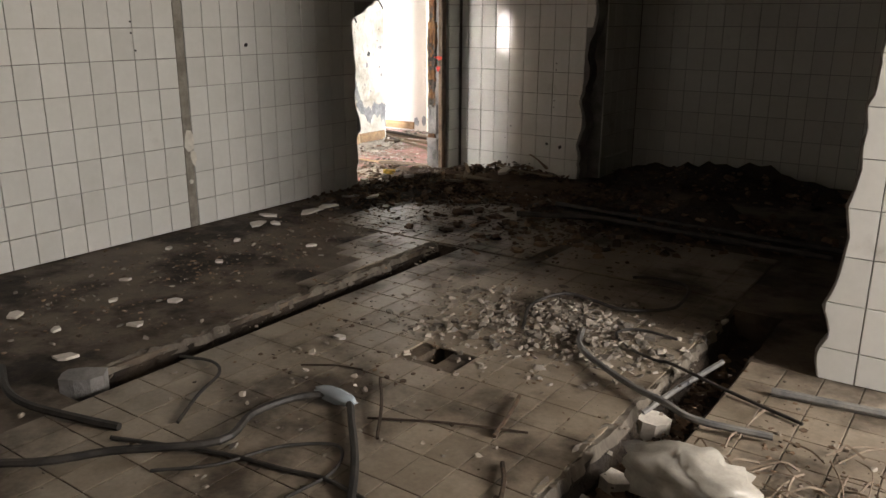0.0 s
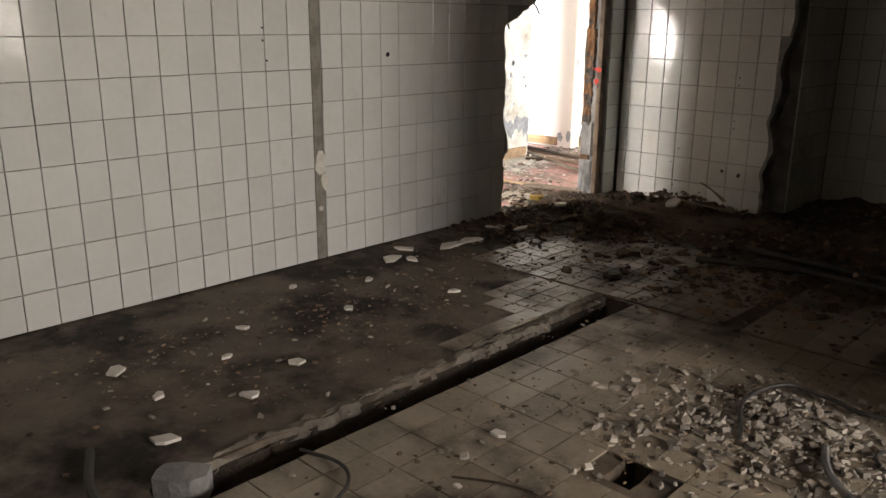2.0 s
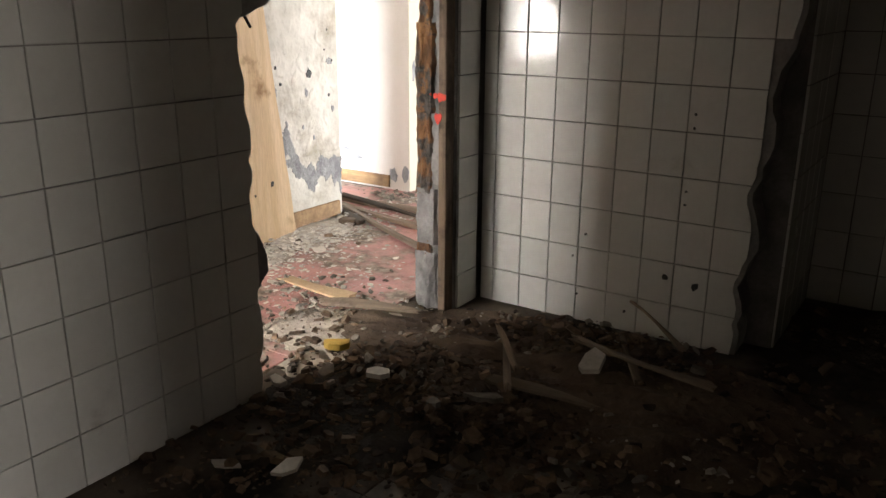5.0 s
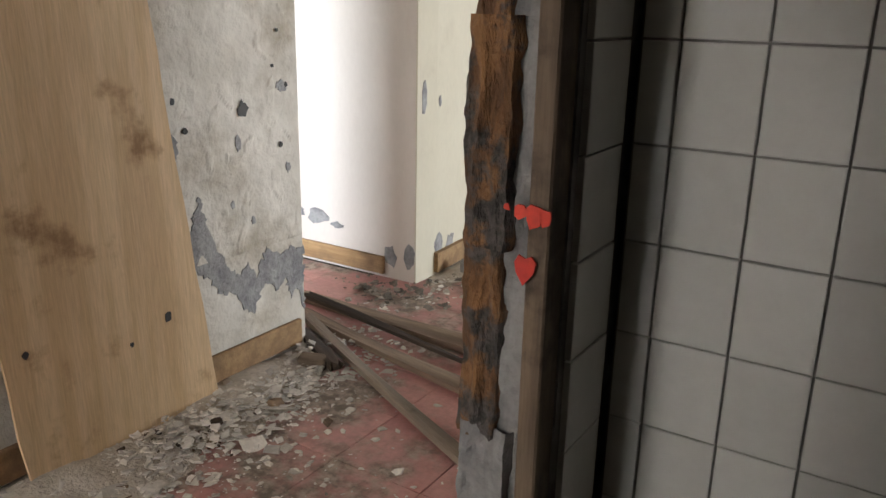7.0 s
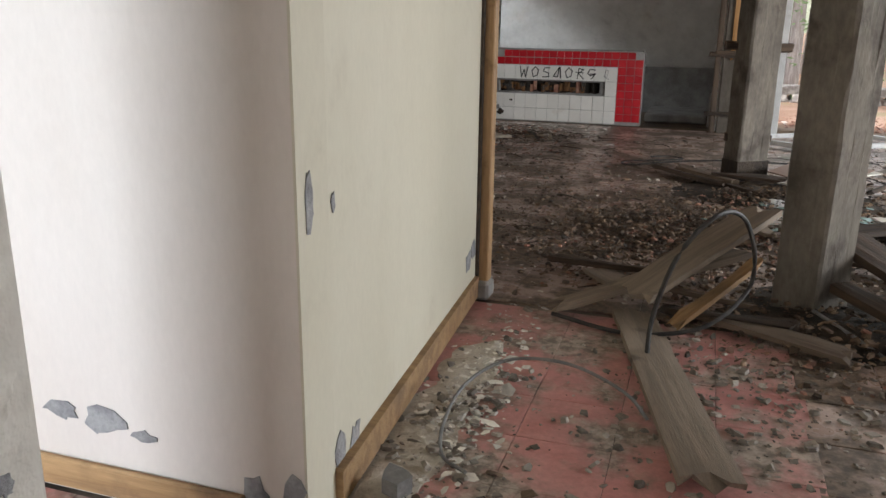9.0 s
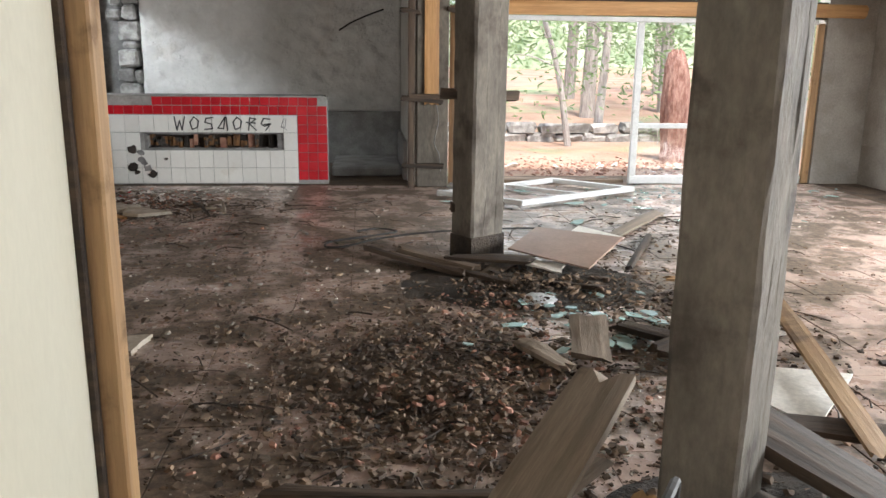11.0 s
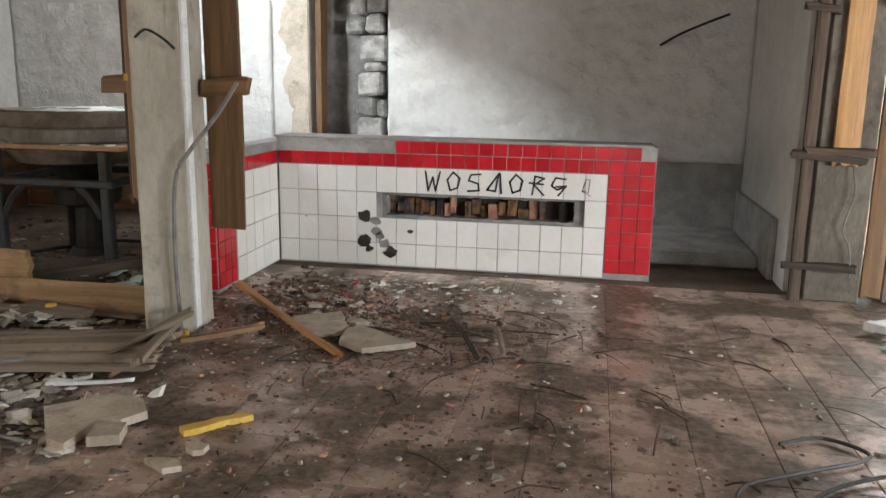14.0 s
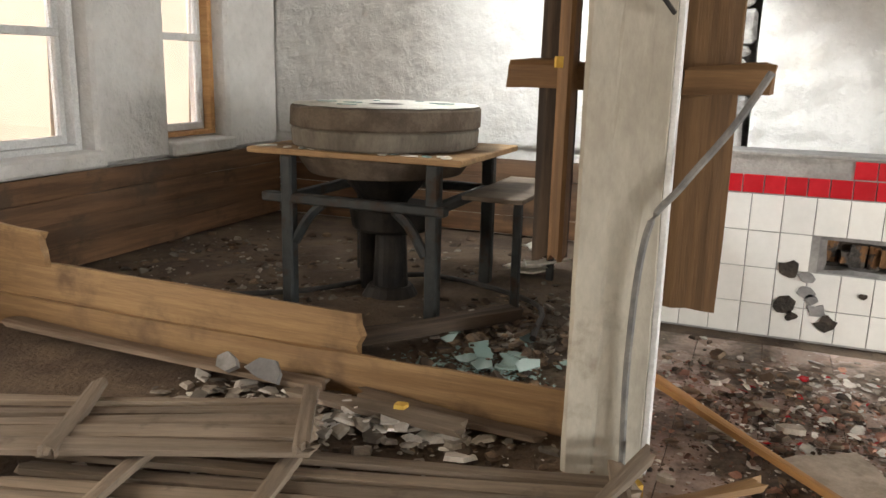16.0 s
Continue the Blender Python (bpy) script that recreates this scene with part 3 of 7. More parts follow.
                    verts.append((x + q.x, y + q.y, max(floor_z - 0.01, floor_z + h + th * 0.35 + q.z)))
            faces.append([k0 + i for i in range(n)][::-1])
            faces.append([k0 + n + i for i in range(n)])
            for i in range(n):
                faces.append((k0 + i, k0 + (i + 1) % n, k0 + n + (i + 1) % n, k0 + n + i))
    me = bpy.data.meshes.new(name)
    me.from_pydata(verts, [], faces)
    me.materials.append(M[material])
    return tagged(new(name, me), label, category, kind="stuff")


def heap_mesh(cx, cy, sx, sy, height, seed, n=26, z0=0.0):
    """A low mound of dirt with an uneven rim that sinks into the floor."""
    bm = bmesh.new()
    g = []
    for i in range(n + 1):
        row = []
        for j in range(n + 1):
            u, v = 2 * i / n - 1, 2 * j / n - 1
            x, y = cx + u * sx, cy + v * sy
            d = math.hypot(u, v)
            k = noise.noise((x * 2.2 + seed, y * 2.2, seed)) * 0.6 + noise.noise((x * 7 + seed, y * 7, seed)) * 0.3 + noise.noise((x * 19, y * 19, seed)) * 0.15
            z = height * max(0.0, 1 - d * d + 0.5 * k) * (0.75 + 0.8 * k) - 0.012 - 0.03 * max(0, d - 0.7)
            row.append(bm.verts.new((x, y, z0 + z)))
        g.append(row)
    for i in range(n):
        for j in range(n):
            bm.faces.new((g[i][j], g[i + 1][j], g[i + 1][j + 1], g[i][j + 1]))
    return bm


def slab_piece(size, thick, seed, n=6, squash=1.0):
    r = random.Random(seed)
    return prism(shard_poly(r, size, n, squash), "z", 0, thick)


def edge_solid(axis, a, b, far, edge, bm=None):
    """A wall from a straight end (far) to a ragged edge: (u, z) points from the floor up; a..b is its thickness along axis."""
    bm = bm or bmesh.new()
    pts = []
    for u, z in edge:
        if not pts or z > pts[-1][1] + 0.002:
            pts.append((u, z))

    def place(u, d, z):
        return (d, u, z) if axis == "x" else (u, d, z)
    rows = [[bm.verts.new(place(*q)) for q in ((far, a, z), (u, a, z), (u, b, z), (far, b, z))] for u, z in pts]
    for p, q in zip(rows, rows[1:]):
        for i in range(4):
            bm.faces.new((p[i], p[(i + 1) % 4], q[(i + 1) % 4], q[i]))
    bm.faces.new(rows[0][::-1])
    bm.faces.new(rows[-1])
    bmesh.ops.recalc_face_normals(bm, faces=bm.faces)
    return bm


def tile_mesh(name, w, h, t, material, bevel=0.0025):
    """A glazed tile: its back lies in the xy plane, its face at z = t, with eased edges."""
    bm = bmesh.new()
    lo = [bm.verts.new((sx * w / 2, sy * h / 2, 0)) for sx, sy in ((-1, -1), (1, -1), (1, 1), (-1, 1))]
    mid = [bm.verts.new((sx * w / 2, sy * h / 2, t - bevel * 0.6)) for sx, sy in ((-1, -1), (1, -1), (1, 1), (-1, 1))]
    top = [bm.verts.new((sx * (w / 2 - bevel), sy * (h / 2 - bevel), t)) for sx, sy in ((-1, -1), (1, -1), (1, 1), (-1, 1))]
    for p, q in ((lo, mid), (mid, top)):
        for i in range(4):
            bm.faces.new((p[i], p[(i + 1) % 4], q[(i + 1) % 4], q[i]))
    bm.faces.new(top)
    return mesh_of(name, bm, material)


# poses that set a tile upright: its x along the wall, its y up, its face towards the room
FACE = {"+x": Matrix(((0, 0, 1, 0), (1, 0, 0, 0), (0, 1, 0, 0), (0, 0, 0, 1))),
        "-y": Matrix(((1, 0, 0, 0), (0, 0, -1, 0), (0, 1, 0, 0), (0, 0, 0, 1))),
        "+z": Matrix.Identity(4)}


def lay(parent, face, plane, cells, t, material, single, name="tile", jitter=0.0012, seed=0, off=Matrix.Identity(4)):
    """Tiles on a surface. cells: (u0, u1, v0, v1) or with a fifth item, an outline of a broken tile. single: whether each is an object of its own."""
    r = random.Random(seed)
    shared = {}
    joined = None if single else bmesh.new()
    for cell in cells:
        u0, u1, v0, v1 = cell[:4]
        cu, cv, w, h = (u0 + u1) / 2, (v0 + v1) / 2, round(u1 - u0, 3), round(v1 - v0, 3)
        if w < 0.012 or h < 0.012:
            continue
        where = {"+x": (plane, cu, cv), "-y": (cu, plane, cv), "+z": (cu, cv, plane)}[face]
        m = off @ Matrix.Translation(where) @ FACE[face] @ pose(0, 0, r.uniform(-jitter, jitter), r.uniform(-0.12, 0.12), r.uniform(-0.12, 0.12), 0)
        if len(cell) > 4:
            bm = prism([(p - cu, q - cv) for p, q in cell[4]], "z", 0, t)
            me = mesh_of(name, bm, material)
        else:
            if (w, h) not in shared:
                shared[w, h] = tile_mesh(name, w, h, t, material)
            me = shared[w, h]
        if single:
            ob = new(name, me)
            ob.parent = parent
            ob.matrix_basis = m
        else:
            k = len(joined.verts)
            joined.from_mesh(me)
            joined.verts.ensure_lookup_table()
            for v in joined.verts[k:]:
                v.co = m @ v.co
    if joined is not None:
        ob = part(name + "s", joined, material, parent)
        ob["kind"] = "stuff"


def at_height(edge, z):
    for (u0, z0), (u1, z1) in zip(edge, edge[1:]):
        if z0 <= z <= z1 and z1 > z0:
            return u0 + (u1 - u0) * (z - z0) / (z1 - z0)
    return edge[-1][0]


def grid_cells(us, vs, gap=0.004, edge=None, side=1, skip=()):
    """Cells between the joint lines us and vs; a ragged edge cuts those on it (side 1: the wall lies below the edge's u)."""
    out = []
    for u0, u1 in zip(us, us[1:]):
        for v0, v1 in zip(vs, vs[1:]):
            a, b, c, d = u0 + gap / 2, u1 - gap / 2, v0 + gap / 2, v1 - gap / 2
            if any(s[0] < (a + b) / 2 < s[1] and s[2] < (c + d) / 2 < s[3] for s in skip):
                continue
            if edge is None:
                out.append((a, b, c, d))
                continue
            zs = [c + (d - c) * i / 5 for i in range(6)]
            es = [at_height(edge, z) for z in zs]
            if side == 1:
                if min(es) >= b:
                    out.append((a, b, c, d))
                elif min(es) > a + 0.02:
                    out.append((a, b, c, d, [(a, c)] + [(min(b, e), z) for e, z in zip(es, zs)] + [(a, d)]))
            else:
                if max(es) <= a:
                    out.append((a, b, c, d))
                elif max(es) < b - 0.02:
                    out.append((a, b, c, d, [(b, d)] + [(max(a, e), z) for e, z in zip(es[::-1], zs[::-1])] + [(b, c)]))
    return out


def steps(a, b, pitch):
    n = max(1, round((b - a) / pitch))
    return [a + (b - a) * i / n for i in range(n + 1)]

# ---- the large structure ----
# room with white tiles: x -3.65..3.5, y -2..8; corridor: x -5.2..-3.8; hall: x -12.5..1.6, y 8.3..21.2
TOP = 2.75


def wall_box(name, x0, x1, y0, y1, z0, z1, material, label):
    return solo(name, block(x0, x1, y0, y1, z0, z1), material, label, "wall", kind="structure")


# tiled west wall of the room, broken through at its north end
EDGE_W = [(5.57, 0.0), (5.60, 0.25), (5.58, 0.42), (5.65, 0.50), (5.63, 0.62), (5.57, 0.70), (5.60, 1.0), (5.57, 1.3), (5.55, 1.45), (5.72, 1.50), (5.93, 1.62), (6.12, 1.84), (6.30, 2.12), (6.66, 2.20)]
edge_w = ragged(EDGE_W, 0.045, 0.014, 3)
solo("wall_tiled_west", edge_solid("x", -3.80, -3.668, -2.0, edge_w + [(6.71, 2.23), (6.71, TOP)]), "cement", "broken masonry wall behind white tiles with a knocked-out opening", "wall", kind="structure")
EDGE_R = [(-2.20, 0.0), (-2.19, 0.2), (-2.22, 0.32), (-2.15, 0.5), (-2.20, 0.75), (-2.14, 0.95), (-2.17, 1.15), (-2.10, 1.4), (-2.08, 1.7), (-2.05, TOP)]
edge_r = ragged(EDGE_R, 0.05, 0.012, 5)
solo("wall_tiled_north", edge_solid("y", 7.022, 7.18, -3.51, [(u + 0.02, v) for u, v in edge_r]), "cement", "masonry wall with ragged plaster edge behind white tiles", "wall", kind="structure")
# alcove cement is darker than the other tiled walls, shade in the colour
wall_box("wall_alcove_west", -2.2, -2.06, 7.19, 7.98, 0, TOP, "cement_dark", "side wall of the unlit alcove, cement darkened for shade")
wall_box("wall_alcove_north", -2.2, 3.5, 8.0, 8.14, 0, TOP, "cement_dark", "back wall of the unlit alcove, cement darkened for shade")
edge_f = ragged([(0.56, 0.0), (0.545, 0.12), (0.58, 0.2), (0.545, 0.32), (0.59, 0.5), (0.60, 0.62), (0.58, 0.75), (0.61, 0.9), (0.60, 1.1), (0.63, 1.4), (0.65, 1.8), (0.66, TOP)], 0.05, 0.012, 9)
solo("wall_tiled_partition", edge_solid("y", 3.71, 3.83, 3.5, [(u - 0.012, v) for u, v in edge_f]), "cement", "partition with ragged end behind white tiles", "wall", kind="structure")
wall_box("wall_room_east_low", 3.5, 3.7, -2.2, 8.14, 0, 1.0, "wall_plain", "plain wall under a window")
wall_box("wall_room_east_high", 3.5, 3.7, -2.2, 8.14, 2.4, TOP, "wall_plain", "plain wall over a window")
wall_box("wall_room_east_a", 3.5, 3.7, -2.2, 2.40, 1.0, 2.4, "wall_plain", "plain wall beside a window")
wall_box("wall_room_east_b", 3.5, 3.7, 3.40, 8.14, 1.0, 2.4, "wall_plain", "plain wall beside a window")
wall_box("wall_room_south", -3.8, 3.5, -2.2, -2.0, 0, TOP, "wall_plain", "plain south wall of the room")

# corridor
wall_box("wall_corridor_west_a", -5.42, -5.2, 3.50, 7.87, 0, TOP, "plaster", "rough flaking white plaster wall with holes and grey scars")
wall_box("wall_corridor_west_b", -5.42, -5.2, 1.8, 2.30, 0, TOP, "plaster", "rough white plaster wall beside a window")
wall_box("wall_corridor_west_low", -5.42, -5.2, 2.30, 3.50, 0, 0.95, "plaster", "rough white plaster wall under a window")
wall_box("wall_corridor_west_high", -5.42, -5.2, 2.30, 3.50, 2.15, TOP, "plaster", "rough white plaster wall over a window")
wall_box("wall_corridor_south", -5.42, -3.8, 1.6, 1.8, 0, TOP, "plaster", "plain end wall of the corridor")
wall_box("wall_passage_south", -5.95, -5.42, 7.67, 7.87, 0, TOP, "paint_pink", "painted wall of a side passage")
# unseen side room, added to shape the light on the passage wall
wall_box("wall_side_room_west", -7.6, -7.4, 5.3, 8.98, 0, TOP, "wall_plain", "plain wall of an unseen side room added for the passage light")
wall_box("wall_side_room_south", -7.4, -5.95, 5.3, 5.5, 0, TOP, "wall_plain", "plain wall of an unseen side room added for the passage light")
wall_box("wall_side_room_east", -5.95, -5.75, 5.3, 7.67, 0, TOP, "wall_plain", "plain wall of an unseen side room added for the passage light")
wall_box("wall_passage_north", -7.4, -5.27, 8.80, 8.98, 0, TOP, "paint_pink", "pale pinkish painted wall with peeling foot")
solo("wall_partition", prism([(-5.47, 8.98), (-5.27, 8.98), (-5.40, 11.0), (-5.58, 11.0)], "z", 0, TOP), "paint_cream", "cream painted partition wall with peeling foot", "wall", kind="structure")
solo("wall_partition_end", prism([(-5.27, 8.80), (-5.262, 8.80), (-5.264, 8.98), (-5.27, 8.98)], "z", 0, TOP), "paint_cream", "cream painted corner of the partition", "wall", kind="structure")
wall_box("wall_behind_pier", -3.715, -3.52, 7.19, 8.3, 0, TOP, "plaster", "plain wall beside the corridor")
wall_box("wall_hall_south", -3.52, 1.6, 8.2, 8.4, 0, TOP, "wall_plain", "plain south wall of the hall")

# hall
wall_box("wall_hall_southwest", -12.75, -5.58, 11.0, 11.2, 0, TOP, "wall_plain", "plain wall of the hall")
# the east openings are unseen, made for the hall lamp
wall_box("wall_hall_east_low", 1.6, 1.8, 8.2, 19.2, 0, 0.5, "wall_plain", "low wall under windows")
wall_box("wall_hall_east_high", 1.6, 1.8, 8.2, 19.2, 2.4, TOP, "wall_plain", "wall over windows")
wall_box("wall_hall_east_a", 1.6, 1.8, 8.2, 10.8, 0.5, 2.4, "wall_plain", "wall beside windows")
wall_box("wall_hall_east_b", 1.6, 1.8, 15.6, 19.2, 0.5, 2.4, "wall_plain", "wall beside windows")
wall_box("wall_hall_north", -7.88, -4.1, 21.15, 21.45, 0, TOP, "plaster_lime", "rough lime-washed white masonry wall")
wall_box("wall_hall_north_mill", -12.75, -8.75, 21.15, 21.45, 0, TOP, "plaster_lime", "rough lime-washed masonry wall behind the millstone")
wall_box("wall_hall_niche_back", -8.75, -7.88, 21.42, 21.6, 0, TOP, "cement_dark", "dark broken masonry in a walled-up doorway")
wall_box("wall_hall_recess_east", -4.24, -4.1, 19.05, 21.15, 0, TOP, "plaster_lime", "white side wall of the recess")
wall_box("wall_hall_pier_right", 0.95, 1.6, 18.98, 19.2, 0, TOP, "wall_plain", "wall beside the glazing")
for nm, y0, y1 in (("wall_mill_pier", 18.80, 19.58), ("wall_mill_corner", 20.36, 21.15)):
    solo(nm, block(-12.75, -12.30, y0, y1, 0.70, TOP, 0.03), "plaster_lime", "thick lime-washed wall pier beside windows", "wall", kind="structure")
wall_box("wall_mill_south", -12.75, -12.30, 15.55, 17.75, 0.70, TOP, "plaster_lime", "thick lime-washed wall")
wall_box("wall_mill_south_end", -12.75, -12.30, 11.2, 12.85, 0.70, TOP, "plaster_lime", "thick lime-washed wall")
wall_box("wall_mill_low", -12.75, -12.32, 11.2, 21.15, 0.0, 0.70, "cement", "low masonry wall under the windows")
# the third opening is unseen, made for the west hall lamp
for nm, y0, y1 in (("wall_mill_head_one", 17.75, 18.80), ("wall_mill_head_two", 19.58, 20.36), ("wall_mill_head_three", 12.85, 15.55)):
    wall_box(nm, -12.75, -12.30, y0, y1, 2.3, TOP, "plaster_lime", "lime-washed wall over a window")

# unseen raised box added over the mill corner; headers shape the roof lamp's patch
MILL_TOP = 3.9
wall_box("wall_mill_upper_west", -12.75, -12.30, 17.2, 21.15, TOP, MILL_TOP, "plaster_lime", "unseen upper wall added round the roof lamp")
wall_box("wall_mill_upper_north", -12.75, -8.56, 21.15, 21.45, TOP, MILL_TOP, "plaster_lime", "unseen upper wall added round the roof lamp")
wall_box("wall_mill_header_east", -8.68, -8.56, 17.32, 21.15, 2.52, MILL_TOP, "plaster_lime", "unseen header added to cut the roof lamp's light")
wall_box("wall_mill_header_south", -12.30, -8.56, 17.2, 17.32, 2.52, MILL_TOP, "plaster_lime", "unseen header added to cut the roof lamp's light")

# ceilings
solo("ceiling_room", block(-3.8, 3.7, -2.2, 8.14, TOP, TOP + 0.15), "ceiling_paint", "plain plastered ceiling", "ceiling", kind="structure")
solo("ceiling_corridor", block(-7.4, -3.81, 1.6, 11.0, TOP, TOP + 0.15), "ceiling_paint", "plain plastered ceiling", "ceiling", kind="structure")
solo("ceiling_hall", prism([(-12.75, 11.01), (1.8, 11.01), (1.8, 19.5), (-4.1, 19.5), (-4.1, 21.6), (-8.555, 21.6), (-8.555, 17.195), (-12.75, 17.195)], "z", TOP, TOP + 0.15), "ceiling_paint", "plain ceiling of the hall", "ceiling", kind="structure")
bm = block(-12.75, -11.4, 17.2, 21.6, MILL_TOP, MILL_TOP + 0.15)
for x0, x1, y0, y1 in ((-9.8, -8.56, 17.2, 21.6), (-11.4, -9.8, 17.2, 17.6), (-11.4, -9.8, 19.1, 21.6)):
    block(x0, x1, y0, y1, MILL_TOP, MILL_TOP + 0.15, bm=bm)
solo("ceiling_mill", bm, "ceiling_paint", "unseen ceiling added over the mill corner, open above the lamp", "ceiling", kind="structure")
# opaque cover, added only to block the sun above the lamp
solo("roof_light", block(-11.5, -9.7, 17.5, 19.2, MILL_TOP + 0.155, MILL_TOP + 0.2), "frosted", "opaque sheet added above the roof lamp to keep the sun out", "window", kind="structure")
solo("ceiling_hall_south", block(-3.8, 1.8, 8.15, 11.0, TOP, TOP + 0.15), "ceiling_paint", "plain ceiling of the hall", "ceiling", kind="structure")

# floors: the room's floor is cut by two drain trenches and a small pit
floor_room = thing("floor_room", "dirty tiled concrete floor cut by two drain trenches", "floor", kind="structure")
part("trench_bed", block(-3.8, 3.7, -2.2, 8.14, -0.3, -0.16), "dirt_void_dark", floor_room, "dark earth in the trenches")
T1 = (-1.97, -1.78, 1.76, 4.46)
T2 = (0.02, 0.27, -2.2, 4.35)


def uneven_slab(x0, x1, y0, y1, seed):
    lip = [(x0, y0), (x1, y0), (x1, y1), (x0, y1), (x0, y0)]
    return prism(ragged(lip, 0.09, 0.007, seed)[:-1], "z", -0.16, -0.008)


for k, (x0, x1, y0, y1) in enumerate(((-3.8, T1[0], -2.2, T1[3]), (T1[0], T1[1], -2.2, T1[2]), (T1[1], -0.955, -2.2, T1[3]), (-0.955, -0.845, -2.2, 2.87), (-0.955, -0.845, 3.09, T1[3]),
                                      (-0.845, T2[0], -2.2, T1[3]), (T2[1], 3.7, -2.2, T2[3]), (-3.8, T2[0], T1[3], 8.14), (T2[0], 3.7, T2[3], 8.14))):
    part("slab", uneven_slab(x0, x1, y0, y1, 20 + k), "screed", floor_room)
solo("floor_corridor", block(-7.4, -3.8, 1.6, 11.0, -0.2, -0.008), "screed", "dusty concrete bed of the corridor floor", "floor", kind="structure")
solo("floor_hall", prism([(-12.75, 11.0), (1.8, 11.0), (1.8, 19.8), (-4.1, 19.8), (-4.1, 21.6), (-12.75, 21.6)], "z", -0.2, -0.008), "dirt", "dirty concrete bed of the hall floor", "floor", kind="structure")
solo("floor_hall_south", block(-3.8, 1.8, 8.15, 11.0, -0.2, -0.008), "dirt", "dirty concrete bed of the hall floor", "floor", kind="structure")



def broken_lip(x0, x1, y0, y1, seed):
    """A rough crumbling concrete edge along y, uneven in height and width."""
    bm = bmesh.new()
    n, m = int((y1 - y0) / 0.022), 5
    g = []
    for i in range(n + 1):
        y = y0 + (y1 - y0) * i / n
        wob = 0.026 * noise.noise((seed, y * 3.0, 0)) + 0.022 * noise.noise((seed, y * 15.0, 3))
        row = []
        for j in range(m + 1):
            x = x0 + (x1 - x0) * j / m + wob * (0.4 + 0.6 * j / m)
            z = -0.004 + 0.020 * noise.noise((x * 22, y * 11, seed)) + 0.012 * noise.noise((x * 50, y * 40, seed))
            if j in (0, m):
                z = -0.02 if j == 0 else -0.05
            row.append(bm.verts.new((x, y, z)))
        g.append(row)
    for a, b in zip(g, g[1:]):
        for j in range(m):
            bm.faces.new((a[j], a[j + 1], b[j + 1], b[j]))
    return bm


def earth_side(x, y0, y1, out, seed):
    """Dark loose earth clinging to a trench's side."""
    bm = bmesh.new()
    n, m = int((y1 - y0) / 0.04), 5
    g = []
    for i in range(n + 1):
        y = y0 + (y1 - y0) * i / n
        g.append([bm.verts.new((x + out * (0.004 + 0.05 * (1 - j / m) ** 2 + 0.018 * (0.5 + noise.noise((y * 9, j * 0.8, seed)))), y, -0.165 + 0.135 * j / m)) for j in range(m + 1)])
    for a, b in zip(g, g[1:]):
        for j in range(m):
            bm.faces.new((a[j], a[j + 1], b[j + 1], b[j]))
    return bm


part("broken_lip", broken_lip(-2.03, -1.955, 1.95, 4.44, 1.0), "concrete", floor_room, "pale broken edge of the trench")
part("broken_lip", broken_lip(-0.03, 0.045, 1.6, 4.2, 2.0), "concrete", floor_room, "pale broken edge of the trench")
part("earth_side", earth_side(-1.97, 1.78, 4.45, 1, 5.0), "dirt_void_dark", floor_room, "dark earth on the trench side")
part("earth_side", earth_side(-1.78, 1.78, 4.45, -1, 6.0), "dirt_void_dark", floor_room, "dark earth on the trench side")
part("earth_side", earth_side(0.02, -1.0, 4.34, 1, 7.0), "dirt_void_dark", floor_room, "dark earth on the trench side")
part("earth_side", earth_side(0.27, -1.0, 4.34, -1, 8.0), "dirt_void_dark", floor_room, "dark earth on the trench side")
corridor_window = thing("window_corridor", "two-light window at the dark end of the corridor", "window", (-5.31, 2.9, 0.95), kind="structure")
for y0, y1, z0, z1 in ((-0.6, -0.54, 0, 1.2), (-0.03, 0.03, 0.06, 1.14), (0.54, 0.6, 0, 1.2), (-0.54, 0.54, 0, 0.06), (-0.54, 0.54, 1.14, 1.2), (-0.54, -0.03, 0.42, 0.46), (0.03, 0.54, 0.42, 0.46)):
    part("frame_bar", block(-0.015, 0.02, y0, y1, z0, z1, 0.004), "paint_white", corridor_window)


def lumpy_wall(name, x0, x1, z0, z1, y, amp, seed):
    """Thick uneven render over rubble masonry, towards the south."""
    nx, nz = int((x1 - x0) / 0.04), int((z1 - z0) / 0.04)
    bm, g = bmesh.new(), []
    for j in range(nz + 1):
        g.append([])
        for i in range(nx + 1):
            x, z = x0 + (x1 - x0) * i / nx, z0 + (z1 - z0) * j / nz
            stones = noise.voronoi((x * 3.0 + 0.6 * noise.noise((x * 3, z * 3, seed)), z * 4.2, seed))[0]
            h = min(1.0, 1.7 * (stones[1] - stones[0])) * 0.75 + 0.16 * noise.noise((x * 7, z * 7, seed)) + 0.25 * noise.noise((x * 1.5, z * 1.5, seed))
            g[-1].append(bm.verts.new((x, y - amp * max(0.0, 0.35 + h), z)))
    for a, b in zip(g, g[1:]):
        for i in range(nx):
            bm.faces.new((a[i], a[i + 1], b[i + 1], b[i]))
    rim = g[0] + [r[-1] for r in g[1:-1]] + g[-1][::-1] + [r[0] for r in g[1:-1]][::-1]
    back = [bm.verts.new((v.co.x, y + 0.003, v.co.z)) for v in rim]
    for i in range(len(rim)):
        k = (i + 1) % len(rim)
        bm.faces.new((rim[i], back[i], back[k], rim[k]))
    return solo(name, bm, "plaster_lime", "uneven white lime render over rubble masonry", "wall", kind="structure", smooth=True)


lumpy_wall("wall_render_north", -7.87, -4.243, 0.765, 2.745, 21.145, 0.065, 3.0)
